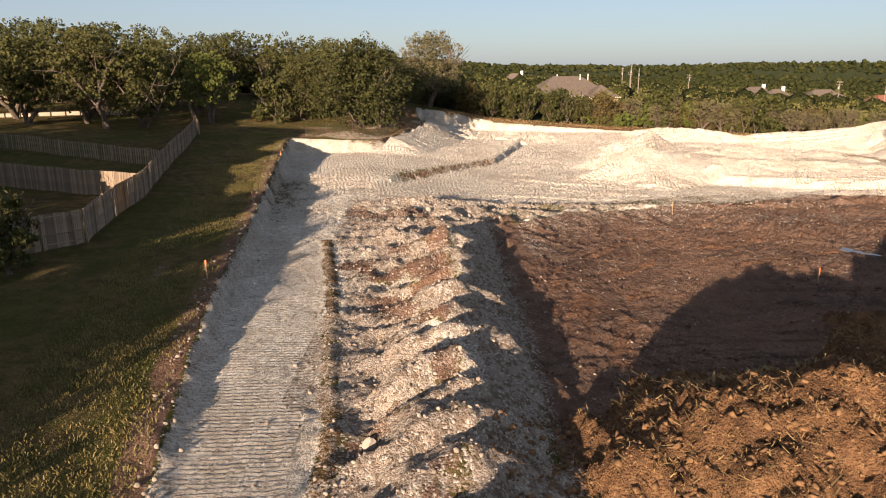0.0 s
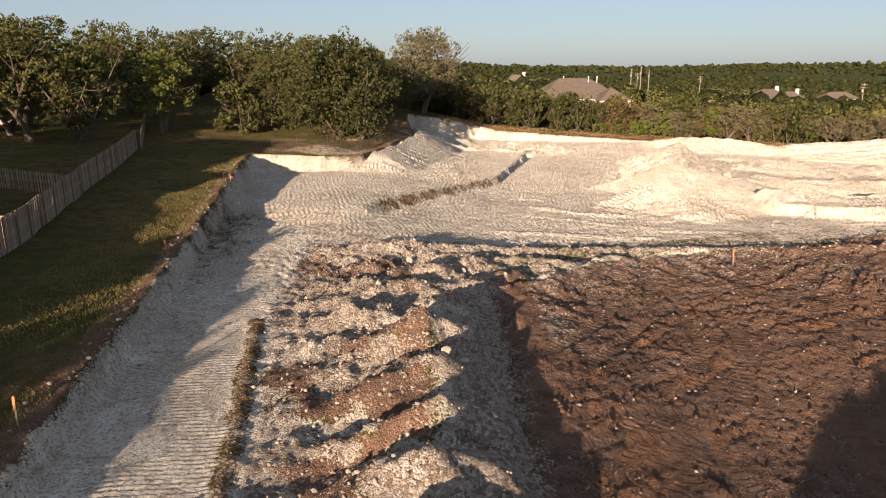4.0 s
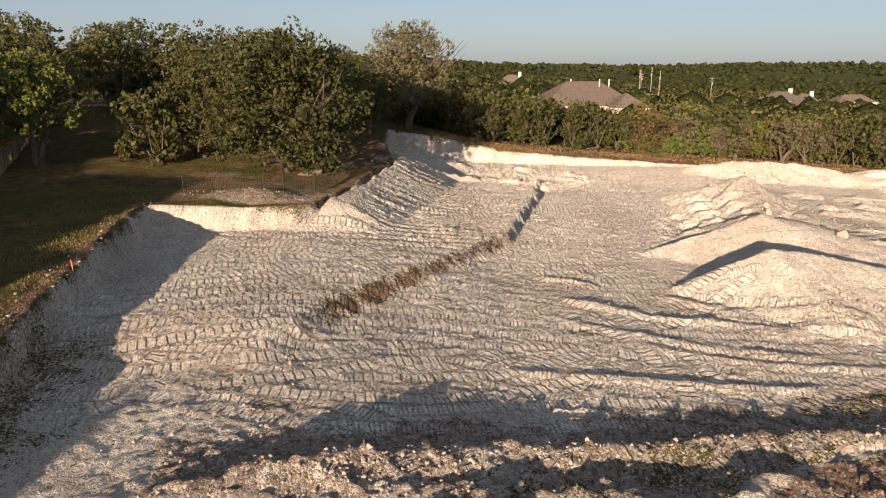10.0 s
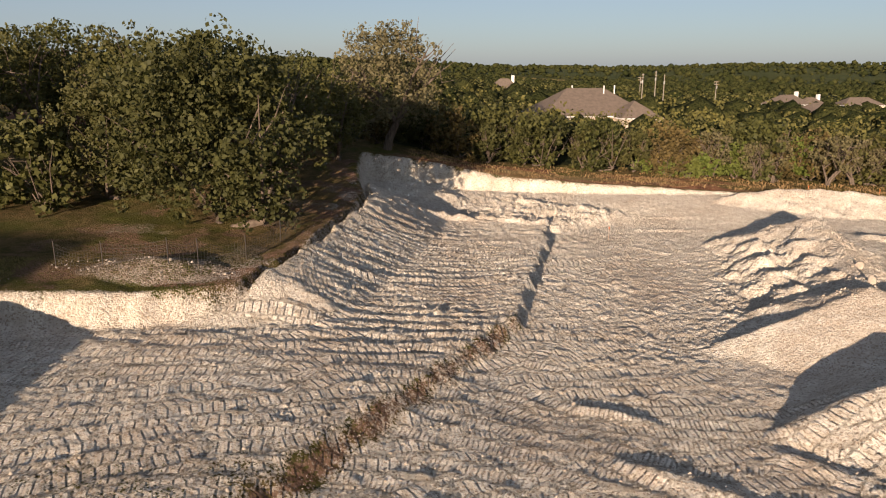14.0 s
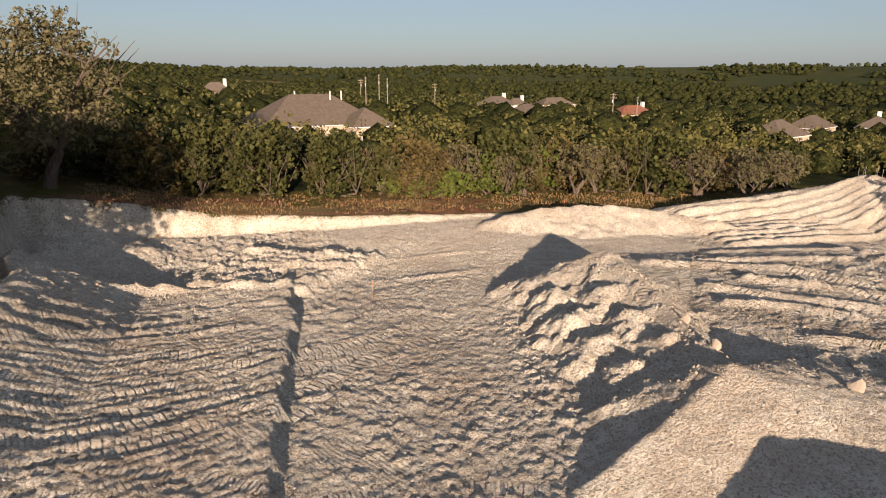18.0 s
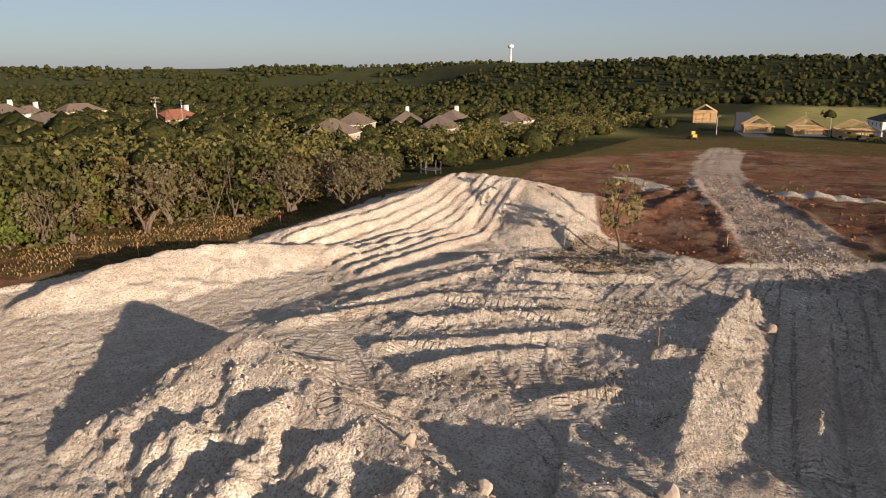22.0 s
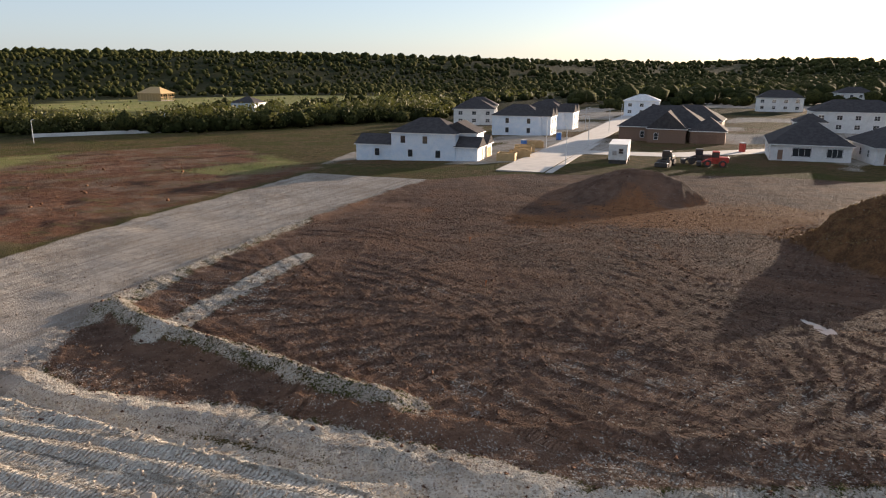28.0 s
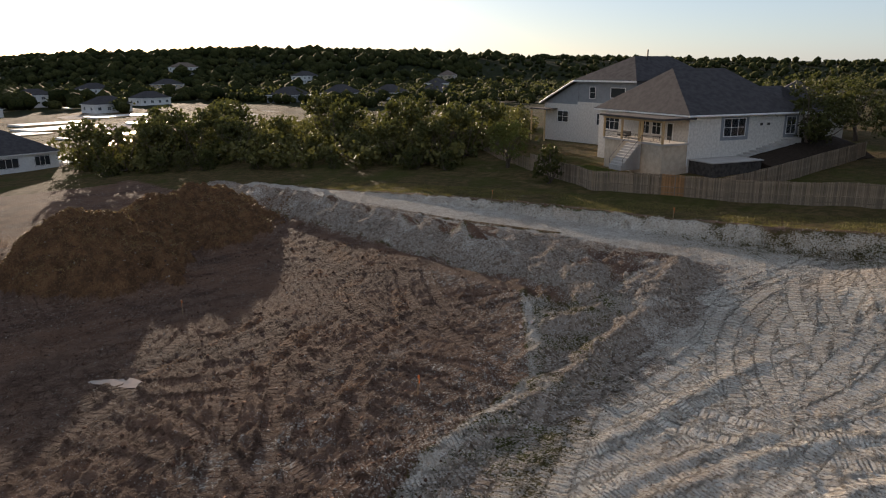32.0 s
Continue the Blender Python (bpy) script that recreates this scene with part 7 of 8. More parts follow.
def street_lamp(x, y, turn=0.0, tall=7.5):
    ob = thing("street_lamp", pose(x, y, ground_z(x, y), 0, 0, turn), "pale steel street lamp with a short arm", "street lamp", "street lamps")
    part("pole", rods(((0, 0, -0.3), (0, 0, tall), 0.11, 0.07)), WHITEMETAL, ob)
    part("arm", rods(((0, 0, tall - 0.1), (1.5, 0, tall + 0.25), 0.05)), WHITEMETAL, ob)
    part("lamp_head", boxes((1.2, -0.14, tall + 0.17, 1.9, 0.14, tall + 0.32), bevel=0.04), WHITEMETAL, ob)


for x, y in ((78.4, -30), (84.8, -74), (89.6, -120), (93.5, -158), (92, -60), (100, -130), (262, -40), (268, 40), (330, 150), (360, 60), (400, 120), (250, -85), (380, 30), (310, -100), (340, 108), (420, 20), (300, -20)):
    street_lamp(x, y, x * 13)


def utility_pole(x, y, turn, tall=13.0, arms=2):
    ob = thing("utility_pole", pose(x, y, ground_z(x, y), 0, 0, turn), "grey wooden utility pole with crossarms above the trees", "utility pole", "utility poles")
    part("pole", rods(((0, 0, -0.5), (0, 0, tall), 0.2, 0.13)), simple("grey_pole_wood", (0.30, 0.26, 0.22)), ob)
    for k in range(arms):
        part("crossarm", boxes((-1.3, -0.06, tall - 0.6 - k * 1.1, 1.3, 0.06, tall - 0.45 - k * 1.1)), TIMBER, ob)
        for x_ in (-1.15, -0.5, 0.5, 1.15):
            part("insulator", rods(((x_, 0, tall - 0.45 - k * 1.1), (x_, 0, tall - 0.2 - k * 1.1), 0.06)), STEEL, ob)
    part("transformer", rods(((0.35, 0, tall - 3.2), (0.35, 0, tall - 2.2), 0.26)), STEEL, ob)


for x, y, h in ((81, 308, 17), (80, 319, 16), (86, 314, 16), (126, 366, 15), (160, 288, 15), (110, 420, 15), (205, 330, 14)):
    utility_pole(x, y, x * 3, h)


def water_tower(x, y, z, size, label):
    ob = thing("water_tower", pose(x, y, z) @ Matrix.Diagonal((size, size, size, 1)), label, "water tower")
    part("stem", rods(((0, 0, -30), (0, 0, 16), 1.6, 1.4), sides=16), WHITEMETAL, ob)
    bm = bmesh.new()
    bmesh.ops.create_uvsphere(bm, u_segments=20, v_segments=12, radius=5.0, matrix=Matrix.Translation((0, 0, 18)) @ Matrix.Diagonal((1, 1, 0.72, 1)))
    part("tank", bm, WHITEMETAL, ob)


water_tower(2479, 1215, 55, 2.3, "distant white water tower on the ridge")
water_tower(-953, -882, 26, 1.1, "distant water tower on the south-west ridge")

# trailer, toilets and crates by the street
tr = thing("site_trailer", pose(69.5, -40, ground_z(69.5, -40), 0, 0, 8), "white boxy construction office trailer", "trailer")
part("body", boxes((-1.9, -5.5, 0.85, 1.9, 5.5, 4.0), bevel=0.08), WHITEMETAL, tr)
part("roof_edge", boxes((-1.96, -5.56, 3.98, 1.96, 5.56, 4.1)), SIDING, tr)
part("skirt", boxes((-1.8, -5.4, 0.0, 1.8, 5.4, 0.85)), DARKMETAL, tr)
window(tr, -0.6, 5.52, 2.7, 0.8, 0.9, 180, 1, 2, STEEL)
part("air_conditioner", boxes((0.3, 5.5, 1.9, 1.1, 6.0, 2.8), bevel=0.03), STEEL, tr)
for x, y, z in ((-1.9, -2, 0.35), (1.9, -2, 0.35), (-1.9, 0, 0.35), (1.9, 0, 0.35)):
    part("wheel", rods(((x - 0.15, y, z), (x + 0.15, y, z), 0.4), sides=14), DARKMETAL, tr)


def toilet(x, y, paint, label):
    ob = thing("portable_toilet", pose(x, y, ground_z(x, y), 0, 0, x * 7), label, "portable toilet")
    part("cabin", boxes((-0.55, -0.55, 0.1, 0.55, 0.55, 2.1), bevel=0.05), paint, ob)
    part("roof", boxes((-0.6, -0.6, 2.1, 0.6, 0.6, 2.3), bevel=0.08), WHITEMETAL, ob)
    part("door", boxes((-0.36, -0.6, 0.2, 0.36, -0.54, 1.95)), paint, ob)
    part("base", boxes((-0.6, -0.6, -0.2, 0.6, 0.6, 0.1)), DARKMETAL, ob)


toilet(98, -60, BLUE, "blue plastic portable toilet by the street")
toilet(97, -88, BLUE, "blue plastic portable toilet by the street")
toilet(46.7, -70, REDPAINT, "red plastic portable toilet by the side street")
for k, (x, y) in enumerate(((92.5, -33), (93, -45), (96, -63), (91.5, -38.5), (95, -52))):
    ob = thing("waste_crate", pose(x, y, ground_z(x, y), 0, 0, 10 + 8 * k), "open plywood waste crate full of offcuts", "crate", "waste crates")
    part("crate_wall", boxes((-2, -1.6, -0.2, 2, -1.5, 1.7), (-2, 1.5, -0.2, 2, 1.6, 1.7), (-2, -1.5, -0.2, -1.9, 1.5, 1.7), (1.9, -1.5, -0.2, 2, 1.5, 1.7)), SHEATH, ob)
    part("offcuts", boxes((-1.8, -1.4, 0.0, 1.8, 1.4, 1.2), (-1.2, -0.6, 1.2, 1.4, -0.4, 1.45), (-0.6, 0.2, 1.2, 0.9, 0.5, 1.6)), LUMBER, ob)


def tracked_base(ob, length=3.6, gauge=1.2, paint=None):
    for s in (-1, 1):
        bm = bmesh.new()
        rod(bm, (-length / 2 + 0.4, s * gauge - 0.27, 0.4), (-length / 2 + 0.4, s * gauge + 0.27, 0.4), 0.4, sides=14)
        rod(bm, (length / 2 - 0.4, s * gauge - 0.27, 0.4), (length / 2 - 0.4, s * gauge + 0.27, 0.4), 0.4, sides=14)
        box(bm, -length / 2 + 0.4, s * gauge - 0.27, 0.0, length / 2 - 0.4, s * gauge + 0.27, 0.8)
        part("crawler_track", bm, DARKMETAL, ob)


def excavator(x, y, turn, label):
    ob = thing("excavator", pose(x, y, ground_z(x, y), 0, 0, turn), label, "excavator")
    tracked_base(ob)
    part("house", boxes((-2.3, -1.35, 0.95, 1.0, 1.35, 2.1), bevel=0.12), YELLOW, ob)
    part("counterweight", boxes((-2.7, -1.3, 1.0, -2.2, 1.3, 2.0), bevel=0.15), DARKMETAL, ob)
    cab = part("cab", boxes((0.0, 0.3, 2.05, 1.5, 1.3, 3.2), bevel=0.08), YELLOW, ob)
    part("cab_window", boxes((0.2, 0.27, 2.4, 1.53, 1.33, 3.05)), GLASS, cab)
    part("boom", rods(((1.0, -0.1, 1.8), (3.4, -0.1, 4.4), 0.28, 0.24), ((3.4, -0.1, 4.4), (5.8, -0.1, 3.6), 0.24, 0.2), sides=4), YELLOW, ob)
    part("stick", rods(((5.8, -0.1, 3.8), (5.0, -0.1, 1.2), 0.2, 0.14), sides=4), YELLOW, ob)
    part("bucket", boxes((4.4, -0.6, 0.3, 5.3, 0.4, 1.2), bevel=0.15), DARKMETAL, ob)
    return ob


def wheel_loader(x, y, turn, paint, label, name="wheel_loader"):
    ob = thing(name, pose(x, y, ground_z(x, y), 0, 0, turn), label, "loader")
    for a in (-1.4, 1.4):
        for s in (-1.0, 1.0):
            wheel = part("wheel", rods(((a, s - 0.25, 0.7), (a, s + 0.25, 0.7), 0.7), sides=16), DARKMETAL, ob)
            part("rim", rods(((a, s - 0.27, 0.7), (a, s + 0.27, 0.7), 0.36), sides=12), paint, wheel)
    part("engine_cover", boxes((-2.5, -0.9, 0.9, -0.6, 0.9, 2.0), bevel=0.12), paint, ob)
    part("front_frame", boxes((-0.6, -0.6, 0.6, 2.0, 0.6, 1.3), bevel=0.08), paint, ob)
    cab = part("cab", boxes((-0.7, -0.75, 1.3, 0.7, 0.75, 3.1), bevel=0.08), paint, ob)
    part("cab_window", boxes((-0.6, -0.78, 1.9, 0.73, 0.78, 2.9)), GLASS, cab)
    for s in (-0.6, 0.6):
        part("lift_arm", rods(((0.4, s, 1.8), (2.8, s, 0.7), 0.12), sides=4), paint, ob)
    part("bucket", boxes((2.6, -1.3, 0.1, 3.5, 1.3, 1.0), bevel=0.12), DARKMETAL, ob)
    return ob


excavator(212, 72, 200, "yellow tracked excavator feeding the crusher")
excavator(206, 41, 120, "yellow tracked excavator at the end of the conveyor")
excavator(326, 100, 60, "yellow tracked excavator by the house frames")
wheel_loader(299, 154, 30, YELLOW, "yellow wheel loader at the end of the track")
wheel_loader(318, 94, 100, YELLOW, "yellow wheel loader by the house frames")
wheel_loader(59, -35, 80, DARKMETAL, "dark compact tractor parked beside the street", "compact_tractor")
wheel_loader(53.5, -41, 10, DARKMETAL, "dark compact loader parked beside the street", "compact_loader")
wheel_loader(50.0, -37.5, 5, REDPAINT, "red compact loader parked beside the street", "compact_loader")

cr = thing("rock_crusher", pose(214, 57, ground_z(214, 57), 0, 0, -100), "white mobile rock crusher with a raised conveyor", "crusher")
tracked_base(cr, 6.0, 1.4)
part("frame", boxes((-6, -1.5, 0.9, 6, 1.5, 1.6), bevel=0.06), WHITEMETAL, cr)
part("hopper", boxes((-6.5, -1.9, 1.6, -2.2, 1.9, 3.6), bevel=0.3), WHITEMETAL, cr)
part("crusher_box", boxes((-1.6, -1.5, 1.6, 1.2, 1.5, 4.2), bevel=0.2), WHITEMETAL, cr)
part("engine", boxes((1.6, -1.5, 1.6, 5.0, 1.5, 3.4), bevel=0.12), WHITEMETAL, cr)
part("conveyor", rods(((4.0, -0.5, 1.2), (13.5, -0.5, 6.2), 0.35), ((4.0, 0.5, 1.2), (13.5, 0.5, 6.2), 0.35), sides=4), WHITEMETAL, cr)
part("conveyor_leg", rods(((9.5, 0.5, 0), (10, 0.5, 4.2), 0.09), ((9.5, -0.5, 0), (10, -0.5, 4.2), 0.09), sides=6), DARKMETAL, cr)
heap_mesh = bmesh.new()
bmesh.ops.create_cone(heap_mesh, cap_ends=True, segments=18, radius1=3.5, radius2=0.2, depth=2.2, matrix=Matrix.Translation((14, 0, 0.9)))
tipped = thing("crushed_heap", cr.matrix_world.copy(), "small grey heap of crushed stone under the conveyor", "heap")
part("pile", heap_mesh, CONCRETE, tipped)

# guard wall and railings far to the east
gw = thing("road_parapet", pose(282, -57, ground_z(282, -57)), "long pale concrete road parapet in front of the trees", "parapet")
for k in range(9):
    x, y = 282 - 4.6 * k, -57 - 4.4 * k
    part("panel", boxes((-3.2, -0.2, -1, 3.2, 0.2, 1.3)), SLAB, gw).matrix_local = Matrix.Translation((x - 282, y + 57, ground_z(x, y) - ground_z(282, -57))) @ pose(0, 0, 0, 0, 0, 43.7)

# garden pavilion, low wall and play things behind the long fence
pv = thing("garden_pavilion", pose(-82, 133, ground_z(-82, 133), 0, 0, 10), "open garden pavilion with a flat pale roof", "pavilion")
part("roof", boxes((-5, -4, 3.0, 5, 4, 3.3)), WHITEMETAL, pv)
for x in (-4.6, 0, 4.6):
    for y in (-3.6, 3.6):
        part("post", boxes((x - 0.2, y - 0.2, -0.2, x + 0.2, y + 0.2, 3.0)), TIMBER, pv)
ps = thing("playset", pose(-71, 136, ground_z(-71, 136), 0, 0, 20), "red and blue children's slide on a small wooden tower", "playset")
part("tower", boxes((-0.8, -0.8, 0, -0.7, -0.7, 2.6), (0.7, -0.8, 0, 0.8, -0.7, 2.6), (-0.8, 0.7, 0, -0.7, 0.8, 2.6), (0.7, 0.7, 0, 0.8, 0.8, 2.6), (-0.8, -0.8, 1.2, 0.8, 0.8, 1.3)), TIMBER, ps)
part("slide", rods(((0.8, 0, 1.3), (3.4, 0, 0.15), 0.3), sides=4), REDPAINT, ps)
part("roof", roof_mesh(1.8, 1.8, 0.8, 0.2, 2.6), BLUE, ps)
gwall = thing("garden_wall", pose(-70, 113.5, ground_z(-70, 113.5)), "low pale stone garden wall", "wall")
for k in range(14):
    x, y = -82 + 2 * k, 110 + 0.9 * k
    part("block", boxes((-1.0, -0.2, -0.5, 1.0, 0.2, 0.6), bevel=0.04), TANWALL, gwall).matrix_local = Matrix.Translation((x + 70, y - 113.5, ground_z(x, y) - ground_z(-70, 113.5))) @ pose(0, 0, 0, 0, 0, 24)
board_fence(((-36, 104), (-43, 122), (-54, 150)), 1.83, "weathered cedar board fence running back under the trees", every=0.3)
board_fence(((-75, 140), (-95, 134)), 1.83, "weathered cedar board fence behind the pavilion", every=0.3)
board_fence(((-31.0, 78.5), (-45, 82), (-70, 88)), 1.83, "weathered cedar board fence between two gardens", every=0.3)
board_fence(((-32.2, 33.6), (-40, 20), (-48, 8)), 1.83, "weathered cedar board fence beside the thicket", every=0.3)
tramp = thing("trampoline", pose(140, 178, ground_z(140, 178)), "round trampoline with a dark net beside the wood", "trampoline")
part("mat", rods(((0, 0, 0.85), (0, 0, 0.92), 2.2), sides=24), DARKMETAL, tramp)
for k in range(6):
    a = k * math.tau / 6
    part("leg", rods(((2.1 * math.cos(a), 2.1 * math.sin(a), -0.1), (2.1 * math.cos(a), 2.1 * math.sin(a), 2.5), 0.04)), STEEL, tramp)

# sagging debris netting round the juniper
net = thing("debris_net", pose(-20, 109.5, ground_z(-20, 109.5)), "sagging black debris netting on thin posts", "netting")
line = [(-21.5, 110.5), (-18, 109.4), (-14, 109.6), (-12.4, 110.4), (-10.0, 113.0), (-8.6, 117.8), (-7.4, 124)]
base = net.matrix_world.translation
strands = bmesh.new()
for (ax, ay), (bx, by) in zip(line[:-1], line[1:]):
    part("post", rods((Vector((ax, ay, ground_z(ax, ay) - 0.1)) - base, Vector((ax, ay, ground_z(ax, ay) + 1.7)) - base, 0.03)), DARKMETAL, net)
    size = math.hypot(bx - ax, by - ay)
    count = int(size / 0.22)
    for k in range(count):
        t = k / count
        x, y = ax + (bx - ax) * t, ay + (by - ay) * t
        sag = 0.35 * math.sin(math.pi * t)
        g = ground_z(x, y)
        rod(strands, Vector((x, y, g)) - base, Vector((x + 0.05, y, g + 1.55 - sag)) - base, 0.008, sides=3)
    for h in range(7):
        for k in range(6):
            t0, t1 = k / 6, (k + 1) / 6
            p, q = [Vector((ax + (bx - ax) * t, ay + (by - ay) * t, ground_z(ax + (bx - ax) * t, ay + (by - ay) * t) + (1.55 - 0.35 * math.sin(math.pi * t)) * h / 6)) - base for t in (t0, t1)]
            rod(strands, p, q, 0.008, sides=3)
part("mesh", strands, DARKMETAL, net)

# larger loose boulders
for k, (x, y, s) in enumerate(((64.5, 105.9, 0.45), (70.6, 108.3, 0.42), (37.7, 107.4, 0.55), (42, 100.5, 0.4), (45, 98, 0.38), (33.5, 112.8, 0.4), (35.2, 117, 0.38), (61, 93.5, 0.35), (2.1, 48.4, 0.34), (1.2, 47.2, 0.28), (-3, 60, 0.3), (-1.5, 68, 0.3), (2.5, 66, 0.28), (-2.8, 23.5, 0.3), (1.5, 16.0, 0.3))):
    rb = np.random.RandomState(900 + k)
    bm = bmesh.new()
    bmesh.ops.create_icosphere(bm, subdivisions=2, radius=s)
    for cut in range(7):
        d = Vector(rb.normal(size=3)).normalized()
        for v in bm.verts:
            over = v.co.dot(d) - s * rb.uniform(0.55, 0.62)
            if over > 0:
                v.co -= d * over
    me = bpy.data.meshes.new("boulder")
    bm.to_mesh(me)
    bm.free()
    me.materials.append(ROCK)
    b = new("boulder", me)
    b.matrix_world = pose(x, y, ground_z(x, y) + s * 0.35, 0, 0, 40 * k)
    tagged(b, "angular pale limestone boulder lying on the rubble", "boulder", "boulders")


def puddle(x, y, a, b, turn, seed):
    """A shallow pool of rainwater with a ragged shore."""
    r, bm = np.random.RandomState(seed), bmesh.new()
    ring = []
    for k in range(28):
        q = k * math.tau / 28
        w = 1 + 0.25 * math.sin(3 * q + seed) + r.uniform(-0.12, 0.12)
        u, v = a * w * math.cos(q), b * w * math.sin(q)
        px, py = x + u * math.cos(turn) - v * math.sin(turn), y + u * math.sin(turn) + v * math.cos(turn)
        ring.append((px, py))
    z = sorted(ground_z(px, py) for px, py in ring)[11]
    top = [bm.verts.new((px, py, z + 0.02)) for px, py in ring]
    low = [bm.verts.new((px, py, z - 0.3)) for px, py in ring]
    bm.faces.new(top)
    for k in range(28):
        bm.faces.new((low[k], low[(k + 1) % 28], top[(k + 1) % 28], top[k]))
    me = bpy.data.meshes.new("water")
    bm.to_mesh(me)
    bm.free()
    me.materials.append(WATER)
    tagged(new("water", me), "shallow muddy puddle on the dark soil", "puddle", kind="structure")


puddle(34.8, 56.6, 1.7, 0.55, -0.9, 1)
puddle(12.0, 68.5, 0.9, 0.4, 0.4, 2)

# ---- loose stones ----


def stone_shapes(count, seed):
    """A few angular stone shapes of unit size."""
    r, out = np.random.RandomState(seed), []
    for k in range(count):
        bm = bmesh.new()
        bmesh.ops.create_icosphere(bm, subdivisions=1, radius=1.0)
        v = np.array([x.co for x in bm.verts])
        for _ in range(5):
            d = r.normal(size=3)
            d /= np.linalg.norm(d)
            cut = r.uniform(0.45, 0.8)
            over = np.clip(v @ d - cut, 0, None)
            v -= over[:, None] * d
        v *= r.uniform(0.7, 1.1, 3)
        f = np.array([[x.index for x in face.verts] for face in bm.faces])
        bm.free()
        out.append((v, f))
    return out


STONES = stone_shapes(8, 3)


def clod_shapes(count, seed):
    """Rough eight-sided lumps of soil."""
    r, out = np.random.RandomState(seed), []
    base = np.array([(1, 0, 0), (-1, 0, 0), (0, 1, 0), (0, -1, 0), (0, 0, 1), (0, 0, -1)], float)
    f = np.array([(0, 2, 4), (2, 1, 4), (1, 3, 4), (3, 0, 4), (2, 0, 5), (1, 2, 5), (3, 1, 5), (0, 3, 5)])
    for k in range(count):
        out.append((base * r.uniform(0.6, 1.2, (6, 1)) + r.normal(0, 0.25, (6, 3)), f))
    return out


CLODS = clod_shapes(8, 5)


def stone_field(name, x, y, size, seed, label, material=None, shapes=None):
    """Loose stones too many to count, half sunk in the ground."""
    r = np.random.RandomState(seed)
    z = ground_many(x, y)
    vs, fs, at = [], [], 0
    for k, (v, f) in enumerate(shapes or STONES):
        pick = np.where(np.arange(len(x)) % len(shapes or STONES) == k)[0]
        a = r.uniform(0, math.tau, len(pick))
        c, s = np.cos(a), np.sin(a)
        sc = size[pick][:, None, None] * r.uniform(0.7, 1.3, (len(pick), 1, 3))
        w = v[None] * sc
        w = np.stack([w[..., 0] * c[:, None] - w[..., 1] * s[:, None], w[..., 0] * s[:, None] + w[..., 1] * c[:, None], w[..., 2] * 0.8], -1)
        w += np.stack([x[pick], y[pick], z[pick] + size[pick] * 0.25], -1)[:, None]
        vs.append(w.reshape(-1, 3))
        fs.append((f[None] + (np.arange(len(pick)) * len(v))[:, None, None] + at).reshape(-1, 3))
        at += len(pick) * len(v)
    vs, fs = np.concatenate(vs), np.concatenate(fs)
    me = bpy.data.meshes.new(name)
    me.vertices.add(len(vs))
    me.vertices.foreach_set("co", vs.astype(np.float32).ravel())
    me.loops.add(fs.size)
    me.loops.foreach_set("vertex_index", fs.ravel().astype(np.int32))
    me.polygons.add(len(fs))
    me.polygons.foreach_set("loop_start", np.arange(0, fs.size, 3, dtype=np.int32))
    me.update(calc_edges=True)
    me.materials.append(material or ROCK)
    return tagged(new(name, me), label, "stones", kind="stuff")


r = np.random.RandomState(71)


def sizes(count, small, large):
    return small + (large - small) * r.rand(count) ** 4


n = 5600
wy = r.uniform(3, 76, n)
wx = np.interp(wy, (3, 60, 76), (0.2, -2.4, -2.6)) + r.normal(0, 1.0, n) * np.interp(wy, (3, 60, 76), (2.2, 3.2, 4.2))
keep = wx < 4.9
wx, wy, n = wx[keep], wy[keep], int(keep.sum())
stone_field("windrow_stones", wx, wy, sizes(n, 0.03, 0.15), 1, "broken limestone tipped along a long ridge")
n = 30000
px, py = r.uniform(-20, 84, n), r.uniform(62, 158, n)
ok = (inside(px, py, PIT) > 1) & (fbm(px, py, 7, 414, 2) > r.uniform(0.3, 0.75, n))
stone_field("pit_stones", px[ok], py[ok], sizes(ok.sum(), 0.035, 0.11), 2, "loose limestone chips over the pit floor", PALEROCK, CLODS)
n = 7000
px, py = r.uniform(4, 92, n), r.uniform(24, 88, n)
ok = inside(px, py, FIELD) > 1
stone_field("field_stones", px[ok], py[ok], sizes(ok.sum(), 0.03, 0.11), 3, "small pale stones lying on the dark soil", None, CLODS)
lines = [((31, 112), (34, 121), (38, 131), 4.5, 900), ((44, 108.2), (70, 108.6), (72, 108), 1.4, 500), ((42, 98), (60, 99.5), (80, 99.5), 4.0, 2200), ((44, 90), (60, 92), (82, 94), 4.0, 1500), ((50, 122), (62, 122), (74, 122), 7.0, 1100), ((80, 124), (86, 124), (92, 128), 5.0, 500), ((46, 85), (66, 88.4), (80, 87.6), 1.2, 450), ((-4, 70), (11.5, 74.6), (46, 76.5), 1.1, 700), ((4, 141), (14, 144), (24, 142), 4.5, 1100), ((-22, 111), (-16, 110), (-10, 110), 1.3, 160)]
lx, ly = [], []
for a, b, c, w, n in lines:
    t = r.rand(n)
    lx.append(np.interp(t, (0, 0.5, 1), (a[0], b[0], c[0])) + r.normal(0, w * 0.6, n))
    ly.append(np.interp(t, (0, 0.5, 1), (a[1], b[1], c[1])) + r.normal(0, w * 0.6, n))
lx, ly = np.concatenate(lx), np.concatenate(ly)
stone_field("bank_stones", lx, ly, sizes(len(lx), 0.035, 0.15), 4, "limestone lumps on the stockpiles and banks", PALEROCK, CLODS)
t = r.rand(700) * 108
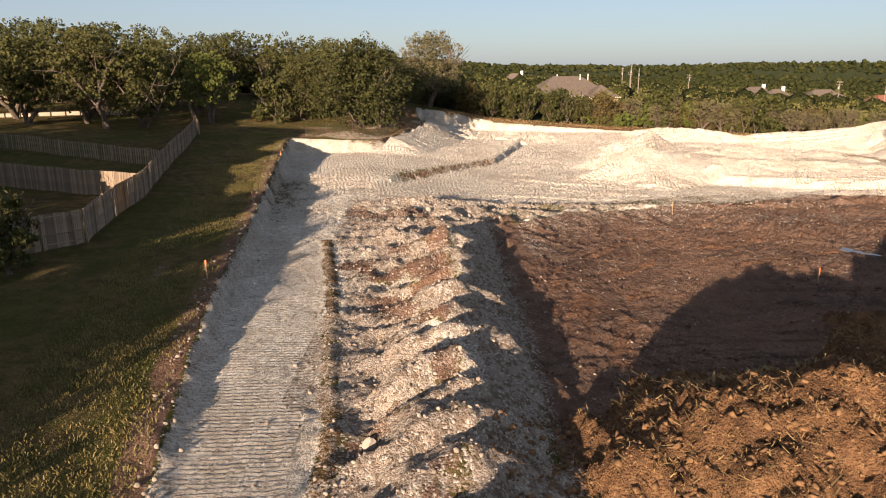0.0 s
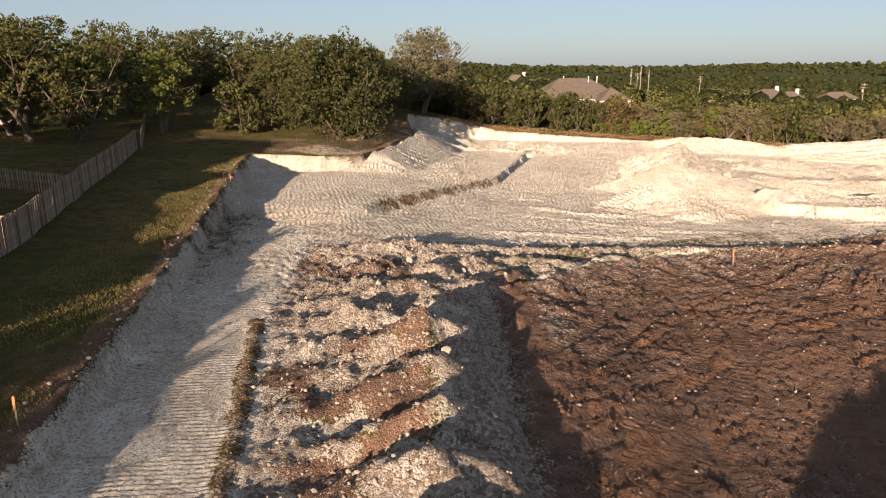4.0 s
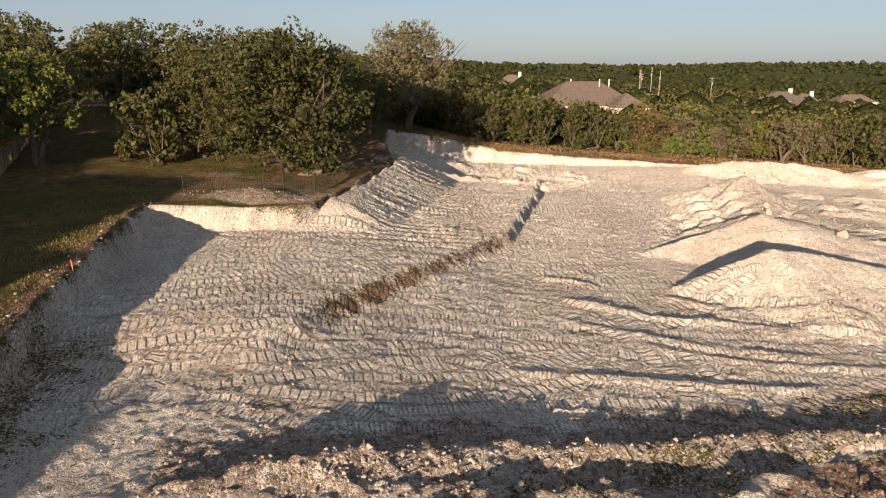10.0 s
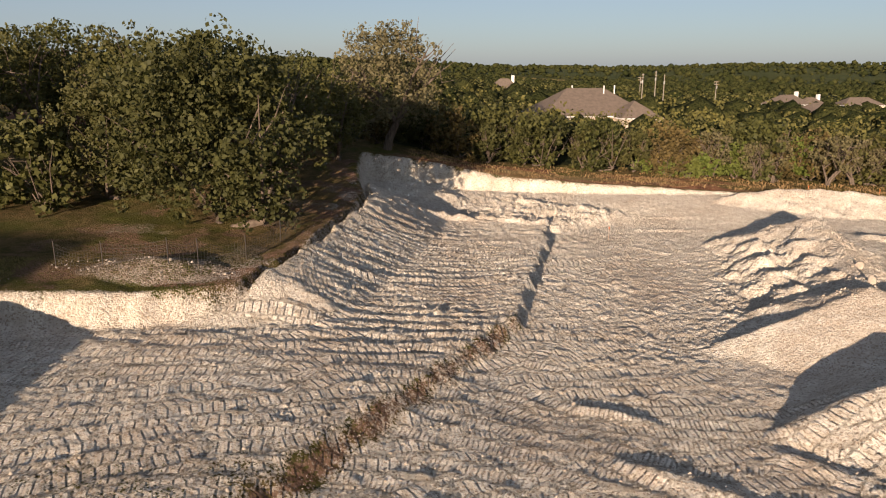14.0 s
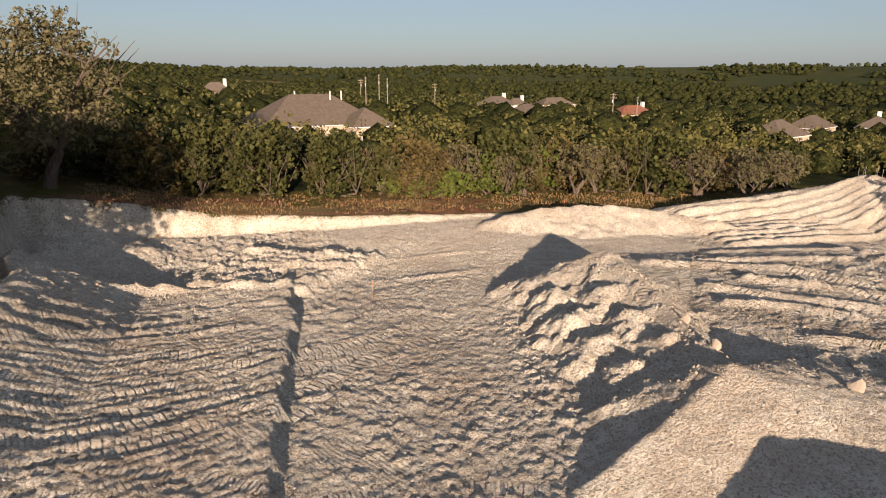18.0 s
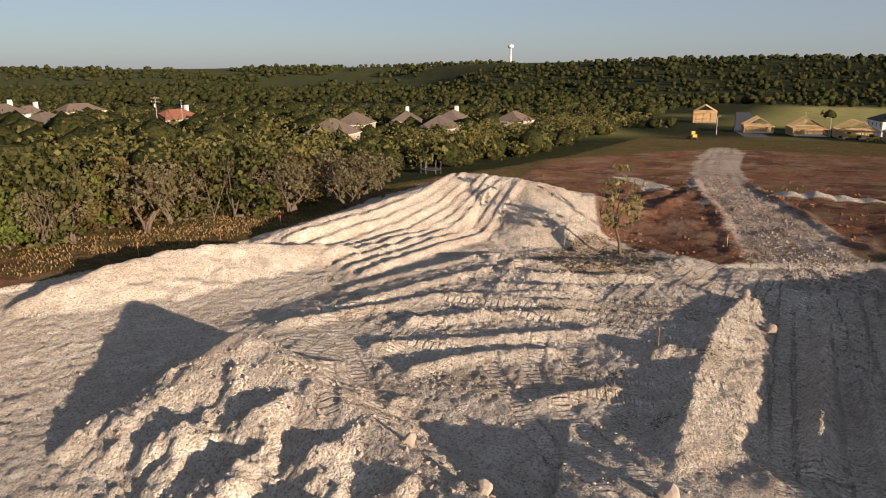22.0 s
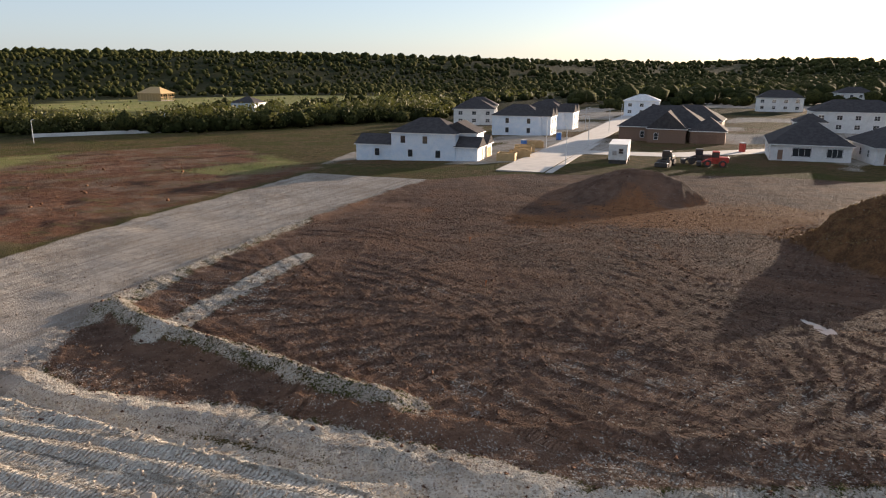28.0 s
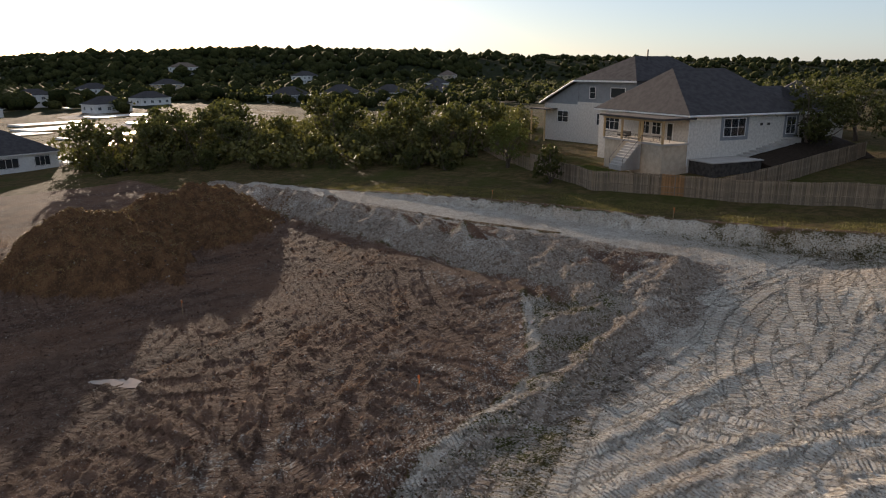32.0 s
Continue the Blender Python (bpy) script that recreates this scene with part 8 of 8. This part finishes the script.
ex = np.interp(t, [p[1] for p in WEST_EDGE], [p[0] for p in WEST_EDGE]) + r.normal(-0.3, 0.55, 700)
stone_field("rim_stones", ex, t, sizes(700, 0.04, 0.16), 5, "stones turned up along the edge of the cut")

n = 18000
px, py = r.uniform(5, 92, n), r.uniform(8, 90, n)
ok = (inside(px, py, FIELD) > 0.5) & (fbm(px, py, 5, 446, 3) > r.uniform(0.25, 0.6, n))
stone_field("field_clods", px[ok], py[ok], sizes(ok.sum(), 0.04, 0.16), 6, "clods of dark brown soil over the field", EARTH_CLOD, CLODS)
n = 12000
px, py = r.uniform(0, 42, n), r.uniform(12, 36, n)
ok = np.minimum(np.hypot((px - 11.5) / 10, (py - 21.5) / 7), np.hypot((px - 26) / 13, (py - 24) / 7.2)) < 1
stone_field("mound_clods", px[ok], py[ok], sizes(ok.sum(), 0.05, 0.2), 7, "rough clods of straw-coloured earth on the mound", STRAW_CLOD, CLODS)

n = 13000
px, py = r.uniform(84, 210, n), r.uniform(-10, 165, n)
ok = (inside(px, py, CLAY) > 1) & (fbm(px, py, 9, 450, 3) > r.uniform(0.35, 0.65, n)) & (px - 84 < r.exponential(60, n))
stone_field("clay_clods", px[ok], py[ok], sizes(ok.sum(), 0.08, 0.40), 8, "lumps of red clay and stone over the eastern ground", CLAY_CLOD, CLODS)
n = 9000
px, py = r.uniform(80, 126, n), r.uniform(-6, 100, n)
ok = inside(px, py, GRAVEL) > 0.5
stone_field("gravel_stones", px[ok], py[ok], sizes(ok.sum(), 0.03, 0.12), 9, "loose stones on the gravelled haul strip", None, CLODS)

n = 4200
t = r.rand(n) ** 1.4
hx = np.interp(t, (0, 0.2, 0.5, 1), (84, 98, 129, 180)) + r.normal(0, 2.2, n)
hy = np.interp(t, (0, 0.2, 0.5, 1), (103, 107, 115, 127)) + r.normal(0, 2.8, n)
stone_field("haul_stones", hx, hy, sizes(n, 0.04, 0.22), 10, "stones and clods churned up on the haul road", None, CLODS)

for data, m, ob in boards:
    b = new("board", data)
    b.parent = ob
    b.matrix_local = m
